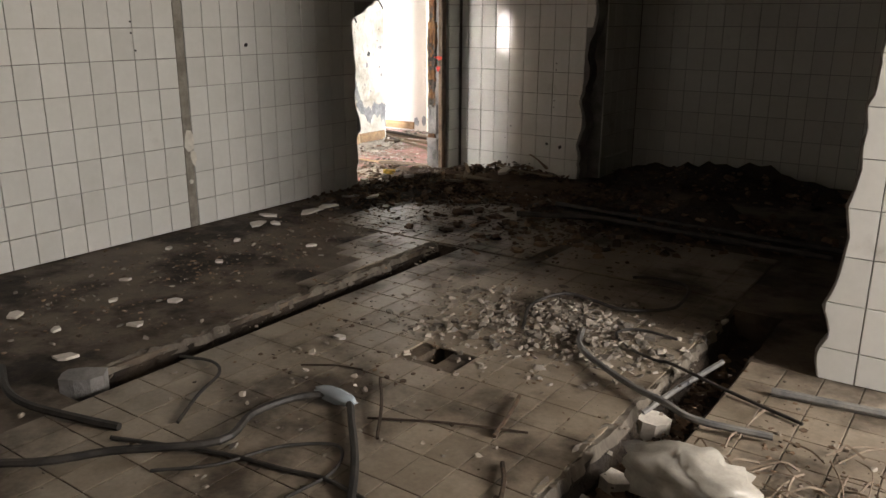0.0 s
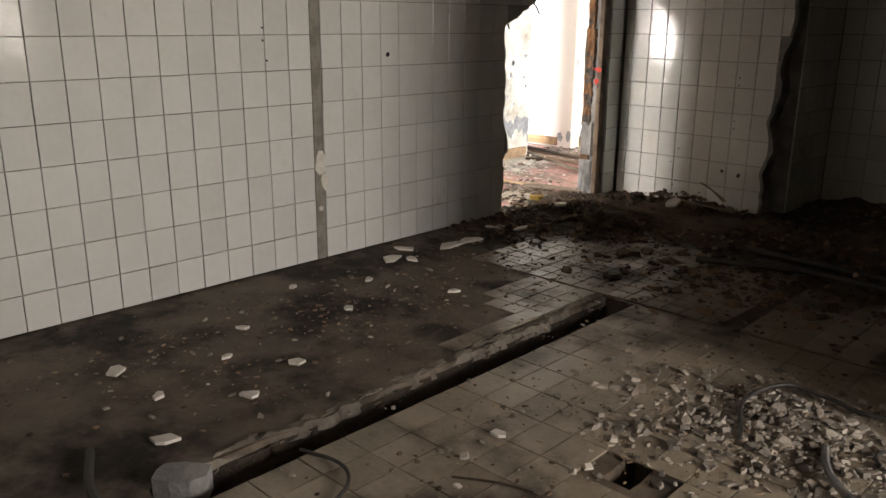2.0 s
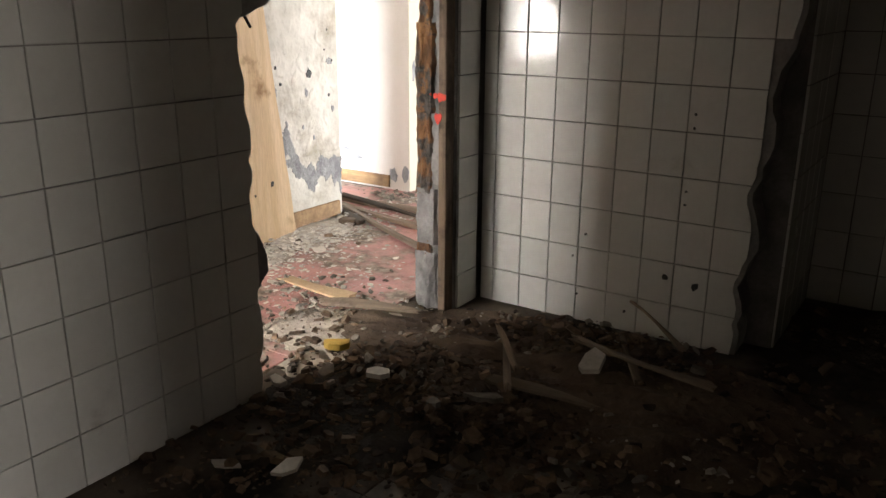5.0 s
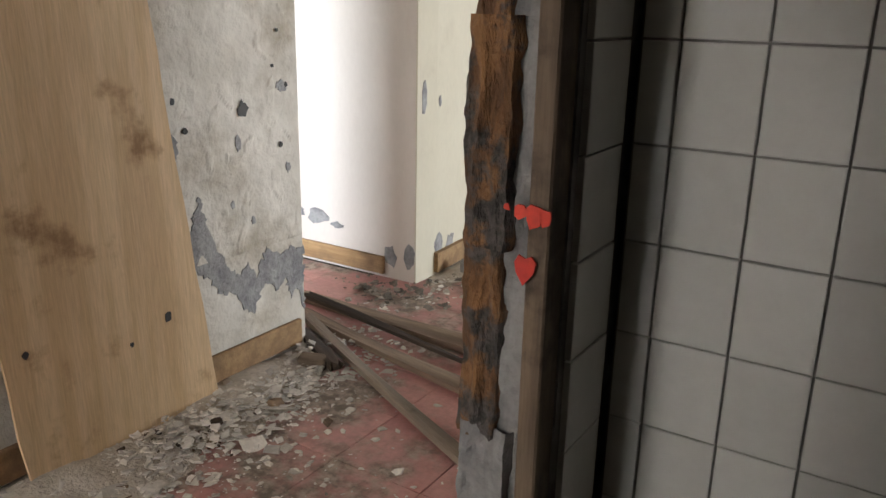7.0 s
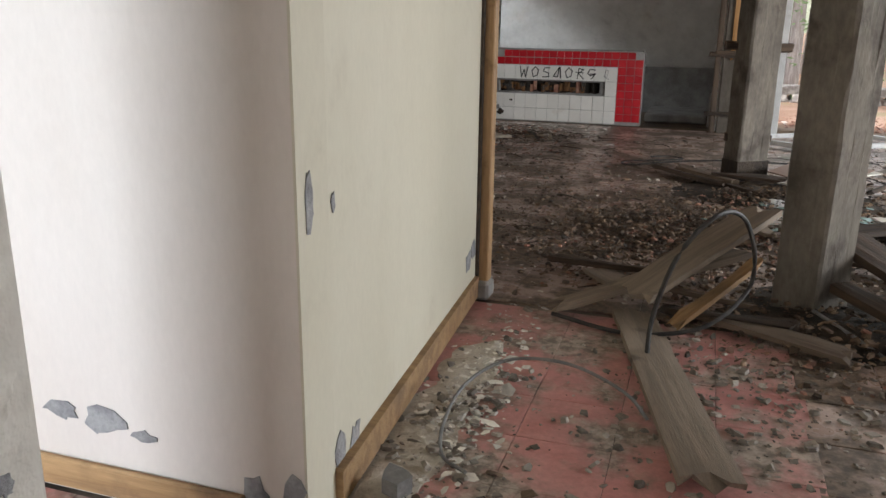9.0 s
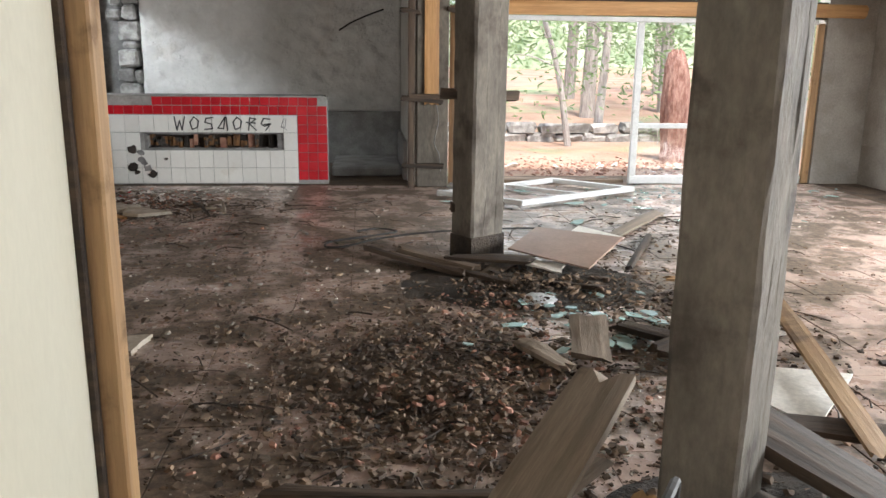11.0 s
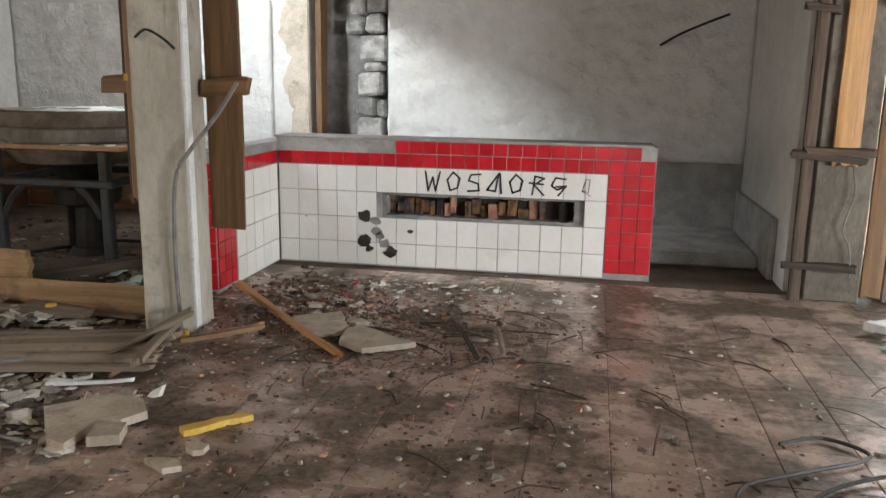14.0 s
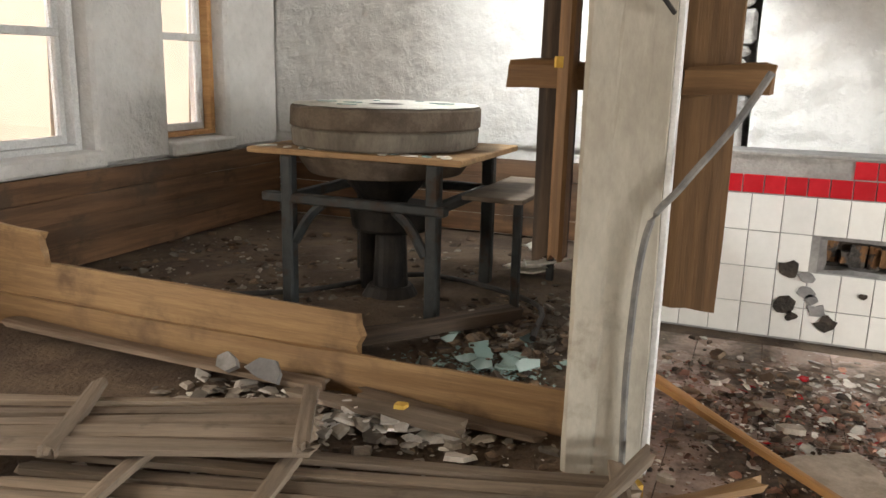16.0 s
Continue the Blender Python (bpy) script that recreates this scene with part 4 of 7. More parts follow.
lumpy_wall("wall_render_mill", -12.296, -9.17, 0.80, 2.745, 21.145, 0.04, 9.0)

# ---- large things of the hall ----
def column(name, label, corners, material, height=TOP, seed=1):
    """A square cast column with board marks and chipped arrises."""
    cx = sum(c[0] for c in corners) / 4
    cy = sum(c[1] for c in corners) / 4
    base = thing(name, label, "column", (cx, cy, 0))
    bm = bmesh.new()
    r = random.Random(seed)
    levels = [height * i / 22 for i in range(23)]
    rings = []
    pts = []
    for i in range(4):
        a, b = Vector((corners[i][0] - cx, corners[i][1] - cy)), Vector((corners[(i + 1) % 4][0] - cx, corners[(i + 1) % 4][1] - cy))
        for f in (0.06, 0.36, 0.40, 0.70, 0.74, 0.94):
            q = a.lerp(b, f)
            if f in (0.40, 0.70):
                q *= 0.988
            pts.append(q)
    for z in levels:
        rings.append([bm.verts.new((q.x + r.uniform(-1, 1) * 0.0035, q.y + r.uniform(-1, 1) * 0.0035, z)) for q in pts])
    n = len(pts)
    for a, b in zip(rings, rings[1:]):
        for k in range(n):
            bm.faces.new((a[k], a[(k + 1) % n], b[(k + 1) % n], b[k]))
    bm.faces.new(rings[-1])
    bm.faces.new(rings[0][::-1])
    part("shaft", bm, material, base)
    return base


far_col = column("concrete_column", "grey board-marked concrete column with clamped wooden battens", [(-4.11, 15.3), (-3.97, 15.1), (-3.69, 15.3), (-3.83, 15.52)], "concrete", seed=4)
near_col = column("concrete_column", "grey stained concrete column rising from a heap of planks", [(-3.89, 11.37), (-3.68, 11.27), (-3.50, 11.45), (-3.70, 11.60)], "concrete", seed=5)
pale_col = column("pale_column", "pale whitewashed column with board marks beside brown planks", [(-8.33, 17.03), (-8.03, 17.10), (-8.06, 17.40), (-8.36, 17.33)], "concrete_pale", seed=6)

# ---- tiled counter of the hall ----
CY = 19.085
counter = thing("tiled_counter", "low counter of white tiles with red tile border and scrawl", "counter", (-6.8, 19.2, 0))
CM = Matrix.Translation((6.8, -19.2, 0))


def counter_part(name, bm, material, label=""):
    return part(name, bm, material, counter, label, CM)


# body in pieces round the long slot
for x0, x1, z0, z1 in ((-8.30, -7.40, 0.0, 1.05), (-5.735, -5.225, 0.0, 1.05), (-7.40, -5.735, 0.0, 0.412), (-7.40, -5.735, 0.624, 1.05)):
    counter_part("body", block(x0, x1, CY + 0.012, 19.38, z0, z1), "cement")
# the slot's back is near-black to stand for the shade inside it
counter_part("slot_back", block(-7.41, -5.72, 19.24, 19.26, 0.40, 0.63), "dirt_void_dark", "near-black back of the broken slot, shade in the colour")
counter_part("coping", block(-8.32, -5.25, CY + 0.002, 19.40, 1.05, 1.068, 0.004), "cement", "grey cement coping")
counter_part("return_wall", block(-8.46, -8.302, 17.95, 19.38, 0.0, 1.0), "cement")
counter_part("return_coping", block(-8.47, -8.295, 17.94, 19.38, 1.0, 1.02, 0.004), "cement", "grey cement coping")
for x0, x1, z0, z1 in ((-7.40, -5.735, 0.413, 0.436), (-7.40, -5.735, 0.602, 0.623), (-7.40, -7.36, 0.437, 0.601), (-5.83, -5.735, 0.437, 0.601)):
    border = ragged([(x0, z0), (x1, z0), (x1, z1), (x0, z1), (x0, z0)], 0.04, 0.006, int(z0 * 1000))[:-1]
    counter_part("mortar", prism(border, "y", CY + 0.03, 19.238), "cement_dark", "broken grey mortar round the slot")
r5 = random.Random(5)
x = -7.37
while x < -5.80:
    w = r5.uniform(0.04, 0.09)
    if r5.random() < 0.9:
        h = r5.uniform(0.10, 0.205)
        bm = block(x, x + w, 19.17 + r5.uniform(0, 0.045), 19.238, 0.414 if r5.random() < 0.6 else 0.46, 0.414 + h, 0.006)
        for v in bm.verts:
            v.co += Vector((r5.uniform(-1, 1), r5.uniform(-1, 1), 0)) * 0.008
        counter_part("brick", bm, r5.choice(("chips_red", "brick", "brick", "brick", "dirt_void_dark")))
    x += w + r5.uniform(0.002, 0.02)
WX = steps(-8.285, -5.585, 0.1688)
WZ = [0.012, 0.20, 0.412, 0.624, 0.835]
lay(counter, "-y", CY + 0.012, grid_cells(WX, WZ, 0.005, skip=((-7.41, -5.72, 0.41, 0.63),)), 0.012, "tile_pale", True, "white_tile", seed=1, off=CM)
RX = steps(-5.582, -5.228, 0.118)
lay(counter, "-y", CY + 0.012, grid_cells(RX, steps(0.05, 0.945, 0.111), 0.005), 0.012, "tile_red", True, "red_tile", seed=2, off=CM)
lay(counter, "-y", CY + 0.012, grid_cells(steps(-8.285, -5.585, 0.112), [0.838, 0.944], 0.005), 0.012, "tile_red", True, "red_tile", seed=3, off=CM)
lay(counter, "-y", CY + 0.012, grid_cells(steps(-7.28, -5.34, 0.112), [0.947, 1.048], 0.005), 0.012, "tile_red", True, "red_tile", seed=4, off=CM)
YR = steps(18.26, 19.07, 0.165)
lay(counter, "+x", -8.302, grid_cells(YR, WZ, 0.005), 0.012, "tile_pale", True, "white_tile", seed=5, off=CM)
lay(counter, "+x", -8.302, grid_cells([17.96, 18.06, 18.16, 18.255], steps(0.03, 0.94, 0.112), 0.005), 0.012, "tile_red", True, "red_tile", seed=6, off=CM)
lay(counter, "+x", -8.302, grid_cells(steps(18.26, 19.07, 0.112), [0.838, 0.944], 0.005), 0.012, "tile_red", True, "red_tile", seed=7, off=CM)
lay(counter, "-y", 17.95, grid_cells([-8.455, -8.30], steps(0.03, 0.94, 0.112), 0.005), 0.012, "tile_red", True, "red_tile", seed=8, off=CM)
# dark plates for bared mortar, with the holes' shade in the colour
for cx, cz, s, seed in ((-7.545, 0.415, 0.085, 1), (-7.45, 0.385, 0.055, 2), (-7.54, 0.21, 0.075, 3), (-7.37, 0.20, 0.06, 4), (-7.32, 0.13, 0.075, 5), (-7.44, 0.30, 0.06, 6), (-7.15, 0.31, 0.03, 7), (-8.05, 0.40, 0.012, 8), (-7.50, 0.15, 0.05, 9), (-7.41, 0.26, 0.05, 10)):
    rr = random.Random(seed)
    counter_part("broken_patch", prism([(cx + p, cz + q) for p, q in shard_poly(rr, s, 9, 0.8)], "y", CY - 0.006, CY - 0.002), "dirt_void_dark" if seed % 2 else "cement_dark", "thin dark plate for a broken-out patch")

# scrawl: each stroke is a flat line of black marker
GLYPHS = (
    [[(0, 1), (0.2, 0), (0.5, 0.7), (0.7, 0), (1, 1)]],
    [[(0.5, 1), (0.1, 0.6), (0.3, 0.05), (0.8, 0.2), (0.95, 0.7), (0.5, 1)]],
    [[(0.95, 0.95), (0.3, 0.9), (0.15, 0.6), (0.8, 0.45), (0.85, 0.1), (0.1, 0.05)]],
    [[(0.0, 0.15), (0.75, 1.0), (0.55, 0.1), (0.0, 0.15)], [(0.85, 1.0), (0.95, 0.0)]],
    [[(0.5, 1), (0.1, 0.6), (0.3, 0.05), (0.8, 0.2), (0.95, 0.7), (0.5, 1)]],
    [[(0.2, 0), (0.35, 0.95), (0.95, 0.85), (0.3, 0.5), (0.95, 0.0)], [(0.0, 0.6), (0.9, 0.55)]],
    [[(0.95, 0.85), (0.3, 0.9), (0.05, 0.5), (0.4, 0.3), (0.95, 0.45), (0.5, 0.0)], [(0.35, 0.45), (1.0, 0.5)]],
)


def stroke(points, width, y, bm):
    for (u0, v0), (u1, v1) in zip(points, points[1:]):
        d = Vector((u1 - u0, v1 - v0))
        n = Vector((-d.y, d.x)).normalized() * width / 2
        e = d.normalized() * width * 0.4
        q = [(u0 - e.x + n.x, v0 - e.y + n.y), (u1 + e.x + n.x, v1 + e.y + n.y), (u1 + e.x - n.x, v1 + e.y - n.y), (u0 - e.x - n.x, v0 - e.y - n.y)]
        prism(q, "y", y - 0.0012, y, bm)


scrawl = thing("graffiti", "seven black marker letters scrawled on white tiles", "graffiti", (-6.4, CY, 0.73))
for k, glyph in enumerate(GLYPHS):
    bm = bmesh.new()
    for i, line in enumerate(glyph):
        stroke([(0.12 * u, 0.155 * v) for u, v in line], 0.0145, -0.002 - 0.0014 * i, bm)
    part("letter", bm, "ink_hole_black", scrawl, "", pose(-0.63 + 0.168 * k, 0, -0.075))
bm = bmesh.new()
stroke([(0, 0), (0.03, 0.1), (0.06, 0.1), (0.05, 0.0), (0.0, 0.01), (0.07, -0.03)], 0.005, -0.002, bm)
part("letter", bm, "ink_hole_black", scrawl, "", pose(0.62, 0, -0.04))

# ---- north side of the hall ----
solo("wall_base_cement", block(-7.88, -4.25, 21.10, 21.148, 0, 0.76, 0.006), "cement", "grey cement base course of the white wall", "trim", kind="structure")
solo("wall_base_side", block(-4.29, -4.242, 19.4, 21.10, 0, 0.5, 0.006), "cement", "grey cement base of the recess", "trim", kind="structure")
solo("recess_step", block(-5.21, -4.30, 19.75, 21.09, 0, 0.12, 0.02), "cement", "low cement step in the recess", "step", kind="structure")
solo("wall_rod", tube([(-5.12, 21.1, 1.90), (-4.95, 20.95, 2.0), (-4.72, 20.9, 2.1), (-4.55, 21.0, 2.17), (-4.48, 21.16, 2.2)], 0.012, 6), "iron", "bent rusty rod sticking out of the white wall", "rod")
for k, (x0, x1, z0, z1) in enumerate(((-8.22, -7.93, 0.86, 1.12), (-8.24, -8.02, 1.13, 1.34), (-8.01, -7.90, 1.13, 1.30), (-8.21, -7.95, 1.36, 1.60), (-8.15, -7.93, 1.62, 1.70), (-8.20, -7.90, 1.72, 1.98), (-8.12, -7.94, 2.0, 2.2), (-8.35, -8.14, 2.0, 2.14), (-8.30, -8.14, 2.2, 2.4), (-8.12, -7.9, 2.22, 2.45), (-8.22, -7.92, 0.55, 0.84), (-8.22, -7.92, 0.2, 0.53))):
    bm = block(x0, x1, 21.12 + 0.02 * (k % 3), 21.415, z0, z1, 0.03)
    for v in bm.verts:
        v.co += Vector((noise.noise(v.co * 9), noise.noise(v.co * 9 + Vector((5, 0, 0))), noise.noise(v.co * 9 + Vector((9, 0, 0))))) * 0.02
    solo("wall_stone", bm, "stone", "rough grey stone in the broken wall end", "stone", group="stones of the broken wall")
plank("timber_post", (-8.61, 21.2, 0.0), (-8.61, 21.2, TOP - 0.02), 0.17, 0.07, "wood_brown", "upright brown timber post in a walled-up doorway", "post")
solo("earth_plaster", prism(ragged([(-8.76, 0.9), (-8.98, 0.95), (-8.93, 1.2), (-9.05, 1.45), (-8.95, 1.75), (-9.1, 2.0), (-9.0, 2.3), (-9.14, 2.6), (-8.76, 2.6)], 0.06, 0.02, 8), "y", 21.135, 21.149), "slab_buff", "buff bared earth plaster with ragged edge", "plaster")

# timber-clad pier beside the glazing
pier = thing("clad_pier", "concrete pier clad with weathered boards and clamps", "pier", (-3.9, 18.9, 0))
PM = Matrix.Translation((3.9, -18.9, 0))
part("shaft", block(-4.16, -3.78, 18.80, 19.06, 0, TOP, 0.012), "concrete", pier, "", PM)
part("shaft_right", block(-3.62, -3.47, 18.84, 19.06, 0, TOP, 0.012), "concrete", pier, "", PM)


def upright(name, x, y, z0, z1, width, thick, material, parent, off, label=""):
    bm = plank_mesh(z1 - z0, width, thick, rng.randrange(999), 0.02)
    return part(name, bm, material, parent, label, off @ Matrix.Translation((x, y, (z0 + z1) / 2)) @ Matrix(((0, 1, 0, 0), (0, 0, -1, 0), (-1, 0, 0, 0), (0, 0, 0, 1))))


upright("board", -4.22, 18.82, 0.0, TOP, 0.08, 0.05, "wood_dark", pier, PM)
upright("board", -3.985, 18.79, 1.0, TOP, 0.17, 0.035, "wood_orange", pier, PM, "bright orange-brown board")
upright("board", -3.70, 18.83, 0.05, 2.12, 0.14, 0.04, "wood_brown", pier, PM)
for z, x0, x1 in ((1.02, -4.34, -3.86), (1.06, -4.25, -3.8), (2.02, -4.34, -4.12), (0.24, -4.33, -3.85), (2.05, -3.8, -3.6)):
    part("clamp", plank_mesh(x1 - x0, 0.05, 0.05, int(z * 100), 0.02), "wood_dark", pier, "dark wooden clamp", PM @ pose((x0 + x1) / 2, 18.76, z, 0, 3, 0))
part("wire", tube([(-3.93, 18.765, 1.0), (-3.90, 18.755, 0.8), (-3.95, 18.75, 0.55), (-3.89, 18.76, 0.4), (-3.87, 18.755, 0.2)], 0.006, 5), "hose_grey", pier, "hanging grey wire", PM)

# glazing
glazing = thing("window_glazing", "tall white-painted window frame with missing and broken panes", "window", (-1.2, 19.05, 0), kind="structure")
GM = Matrix.Translation((1.2, -19.05, 0))


def bar(x0, x1, z0, z1, y0=19.02, y1=19.08, name="frame_bar", material="paint_white"):
    return part(name, block(x0, x1, y0, y1, z0, z1, 0.006), material, glazing, "", GM)


bar(-3.44, -3.35, 0.0, 1.985)
bar(-1.445, -1.36, 0.10, 1.98)
bar(-0.215, -0.15, 0.755, 1.98)
bar(-0.36, -0.30, 0.11, 0.70)
bar(0.74, 0.82, 0.10, 1.98)
bar(0.86, 0.95, 0.0, 2.0, material="wood_jamb", name="post")
bar(-3.35, 0.86, 1.985, 2.04)
bar(-1.36, 0.74, 0.70, 0.76)
bar(-1.445, 0.84, 0.0, 0.10)
for x0, x1, z0, z1 in ((-1.355, -0.36, 0.11, 0.70),):
    ob = part("pane", block(x0, x1, 19.046, 19.052, z0, z1), "glass", glazing, "", GM)
    ob.visible_shadow = False
plank("lintel_board", (-3.5, 18.99, 2.12), (-0.3, 18.99, 2.14), 0.16, 0.05, "wood_orange", "long orange-brown lintel board over the glazing", "board", roll=90)
plank("lintel_board", (-0.35, 18.97, 2.16), (1.4, 18.97, 2.14), 0.16, 0.05, "wood_orange", "long orange-brown lintel board over the glazing", "board", roll=90)
solo("lintel_dark", block(-3.46, 0.95, 19.0, 19.1, 2.05, 2.25), "wood_dark", "dark weathered beam over the glazing", "beam", kind="structure")
plank("threshold", (-3.3, 19.15, 0.0), (-1.5, 19.2, 0.0), 0.12, 0.05, "wood_old", "worn wooden threshold beam at the open doorway", "threshold")
plank("threshold", (-3.2, 19.5, -0.02), (-1.6, 19.45, -0.02), 0.10, 0.05, "wood_old", "worn wooden threshold beam at the open doorway", "threshold")

# fallen window frame on the floor
fallen = thing("fallen_window_frame", "white-painted window frame lying flat on the littered floor", "window frame", (-2.8, 18.1, 0.03))
FC = [Vector((-3.94, 18.0, 0)), Vector((-2.45, 18.95, 0)), Vector((-1.68, 18.22, 0)), Vector((-3.15, 17.32, 0))]
for a, b in ((0, 1), (1, 2), (2, 3), (3, 0)):
    pa, pb = FC[a] - Vector((-2.8, 18.1, 0)), FC[b] - Vector((-2.8, 18.1, 0))
    part("frame_bar", block(-(pb - pa).length / 2 - 0.03, (pb - pa).length / 2 + 0.03, -0.035, 0.035, 0.0 + 0.003 * a, 0.055 + 0.003 * a, 0.006), "paint_white", fallen, "", span(pa, pb))
pa, pb = FC[0].lerp(FC[1], 0.55) - Vector((-2.8, 18.1, 0)), FC[3].lerp(FC[2], 0.55) - Vector((-2.8, 18.1, 0))
part("mullion", block(-(pb - pa).length / 2, (pb - pa).length / 2, -0.025, 0.025, 0.004, 0.05, 0.005), "paint_white", fallen, "", span(pa, pb))

# battens clamped round the far column
for z, ln in ((1.22, 0.72), (0.36, 0.5)):
    part("clamp", plank_mesh(ln * 0.86, 0.05, 0.075, int(z * 90), 0.01), "wood_dark", far_col, "dark wooden batten", pose(0.0, 0.02, z, 0, 0, 12))
part("footing", prism([(-0.215, -0.005), (-0.072, -0.209), (0.214, -0.005), (0.071, 0.219)], "z", 0, 0.19), "dirt_void_dark", far_col, "dark damp foot")

# boards round the pale column
PO = Matrix.Translation(-Vector(pale_col.location))
upright("board", -8.50, 17.38, 0.75, TOP, 0.14, 0.04, "wood_dark", pale_col, PO)
upright("board", -8.44, 17.30, 0.78, TOP, 0.06, 0.09, "wood_brown", pale_col, PO)
upright("board", -7.96, 17.46, 0.60, TOP, 0.22, 0.03, "wood_brown", pale_col, PO)
for x0, x1 in ((-8.68, -8.34), (-8.03, -7.74)):
    part("clamp", plank_mesh(x1 - x0, 0.06, 0.10, int(-x0 * 50), 0.02), "wood_brown", pale_col, "brown clamp batten", PO @ pose((x0 + x1) / 2, 17.32, 1.42))
part("arris_strip", block(-8.045, -8.02, 17.10, 17.16, 0.02, TOP, 0.004), "paint_white", pale_col, "flaking white edge", PO)
part("foam", slab_piece(0.05, 0.04, 3, 7), "ochre", pale_col, "blob of yellow foam", PO @ pose(-8.45, 17.24, 1.50))
solo("grey_conduit", tube([(-8.10, 17.05, 0.0), (-8.11, 17.04, 0.5), (-8.08, 17.04, 0.95), (-7.98, 17.05, 1.12), (-7.84, 17.12, 1.32), (-7.74, 17.18, 1.50)], 0.013, 7), "hose_grey", "bent grey cable running up the pale column", "cable")
solo("bent_iron", tube([(-8.26, 17.0, 1.74), (-8.18, 16.98, 1.78), (-8.1, 17.0, 1.74), (-8.05, 17.05, 1.68)], 0.008, 6), "iron", "bent black iron hook on the pale column", "hook")

# ---- mill corner ----
def casement(name, y0, y1, z0, z1, jamb):
    w = thing(name, "white sash window with dusty panes and brown wooden jambs", "window", (-12.55, (y0 + y1) / 2, z0), kind="structure")
    off = Matrix.Translation((12.55, -(y0 + y1) / 2, -z0))
    def fb(nm, a, b, c, d, mat, x0=-12.58, x1=-12.52):
        return part(nm, block(x0, x1, a, b, c, d, 0.005), mat, w, "", off)
    fb("jamb", y1 - 0.06, y1, z0, z1, jamb, -12.60, -12.44)
    fb("jamb", y0, y0 + 0.05, z0, z1, "paint_white", -12.60, -12.46)
    fb("window_sill", y0, y1, z0 - 0.04, z0, jamb, -12.60, -12.44)
    for a, b in ((z0 + 0.002, z0 + 0.77), (z0 + 0.772, z1)):
        fb("rail", y0 + 0.05, y1 - 0.06, a, a + 0.06, "paint_white")
        fb("stile", y0 + 0.05, y0 + 0.10, a + 0.06, b, "paint_white")
        fb("stile", y1 - 0.11, y1 - 0.06, a + 0.06, b, "paint_white")
        p = part("pane", block(-12.553, -12.548, y0 + 0.10, y1 - 0.11, a + 0.06, b), "glass", w, "", off)
        p.visible_shadow = False
    return w


casement("window_1", 17.76, 18.79, 0.86, 2.3, "paint_white")
casement("window_2", 19.59, 20.35, 0.88, 2.3, "wood_orange")
for k, (y0, y1) in enumerate(((17.72, 18.84), (19.55, 20.40))):
    solo("window_ledge", block(-12.72, -12.24, y0, y1, 0.70, 0.82, 0.02), "plaster_lime", "thick plastered window ledge with rubble on it", "sill", kind="structure")
solo("wall_bracket", slab_piece(0.11, 0.16, 12, 7), "cement_dark", "broken grey lump of plaster on the wall pier", "plaster lump", pose(-12.26, 19.2, 1.95, 0, 20, 0))
cladding = thing("wall_cladding", "brown horizontal boards cladding the foot of the mill walls", "boards", (-12.28, 19, 0.0), kind="structure")
for k in range(4):
    m = Matrix.Translation((12.28, -19, 0)) @ span((-12.28, 16.2, 0.10 + 0.17 * k), (-12.28, 21.1, 0.10 + 0.17 * k)) @ pose(0, 0, 0, 90)
    part("board", plank_mesh(4.9, 0.165, 0.025, 40 + k, 0.01), "wood_cladding", cladding, "", m)
for k in range(4):
    m = Matrix.Translation((12.28, -19, 0)) @ span((-12.25, 21.12, 0.10 + 0.17 * k), (-8.8, 21.12, 0.10 + 0.17 * k)) @ pose(0, 0, 0, 90)
    part("board", plank_mesh(3.45, 0.165, 0.025, 50 + k, 0.01), "wood_cladding", cladding, "", m)
plank("barrier_plank", (-12.2, 17.44, 0.075), (-8.38, 17.36, 0.10), 0.20, 0.035, "wood_board", "long stained plank on edge bounding the mill floor", "plank", roll=90, group="barrier planks")
plank("barrier_plank", (-12.2, 17.44, 0.285), (-9.37, 17.42, 0.275), 0.21, 0.035, "wood_board", "long stained plank on edge bounding the mill floor", "plank", roll=90, group="barrier planks")
plank("barrier_plank", (-12.1, 17.42, 0.50), (-11.3, 17.42, 0.47), 0.2, 0.035, "wood_board", "short stained plank on edge bounding the mill floor", "plank", roll=90, group="barrier planks")

mill = thing("millstone_table", "old millstone on a board table over a cast-iron stand", "mill", (-9.98, 18.88, 0))
for z0, z1, r0, r1, mat in ((1.0, 1.115, 0.585, 0.592, "concrete"), (1.117, 1.245, 0.60, 0.60, "millstone")):
    bm = cylinder(r0, r1, z0, z1, 48, bevel=0.012)
    for v in bm.verts:
        v.co += Vector((noise.noise(v.co * 6), noise.noise(v.co * 6 + Vector((3, 3, 3))), 0)) * 0.008
    upper_stone = part("millstone", bm, mat, mill)
bm = bmesh.new()
inner = [bm.verts.new((0.11 * math.cos(a), 0.11 * math.sin(a), 1.252)) for a in [2 * math.pi * k / 32 for k in range(32)]]
outer = [bm.verts.new((0.585 * math.cos(a), 0.585 * math.sin(a), 1.250 + 0.004 * (k % 2))) for k, a in enumerate([2 * math.pi * k / 32 for k in range(32)])]
for k in range(32):
    bm.faces.new((inner[k], outer[k], outer[(k + 1) % 32], inner[(k + 1) % 32]))
part("dust_cover", bm, "paper", upper_stone, "pale dusty top face")
part("spindle_hole", cylinder(0.11, 0.11, 1.2, 1.249, 24), "iron", upper_stone, "dark iron eye of the stone")
part("tabletop", block(-0.68, 0.72, -0.54, 0.52, 0.955, 0.992, 0.006), "wood_board", mill)
part("under_stone", cylinder(0.5, 0.56, 0.83, 0.953, 40, bevel=0.015), "millstone", mill)
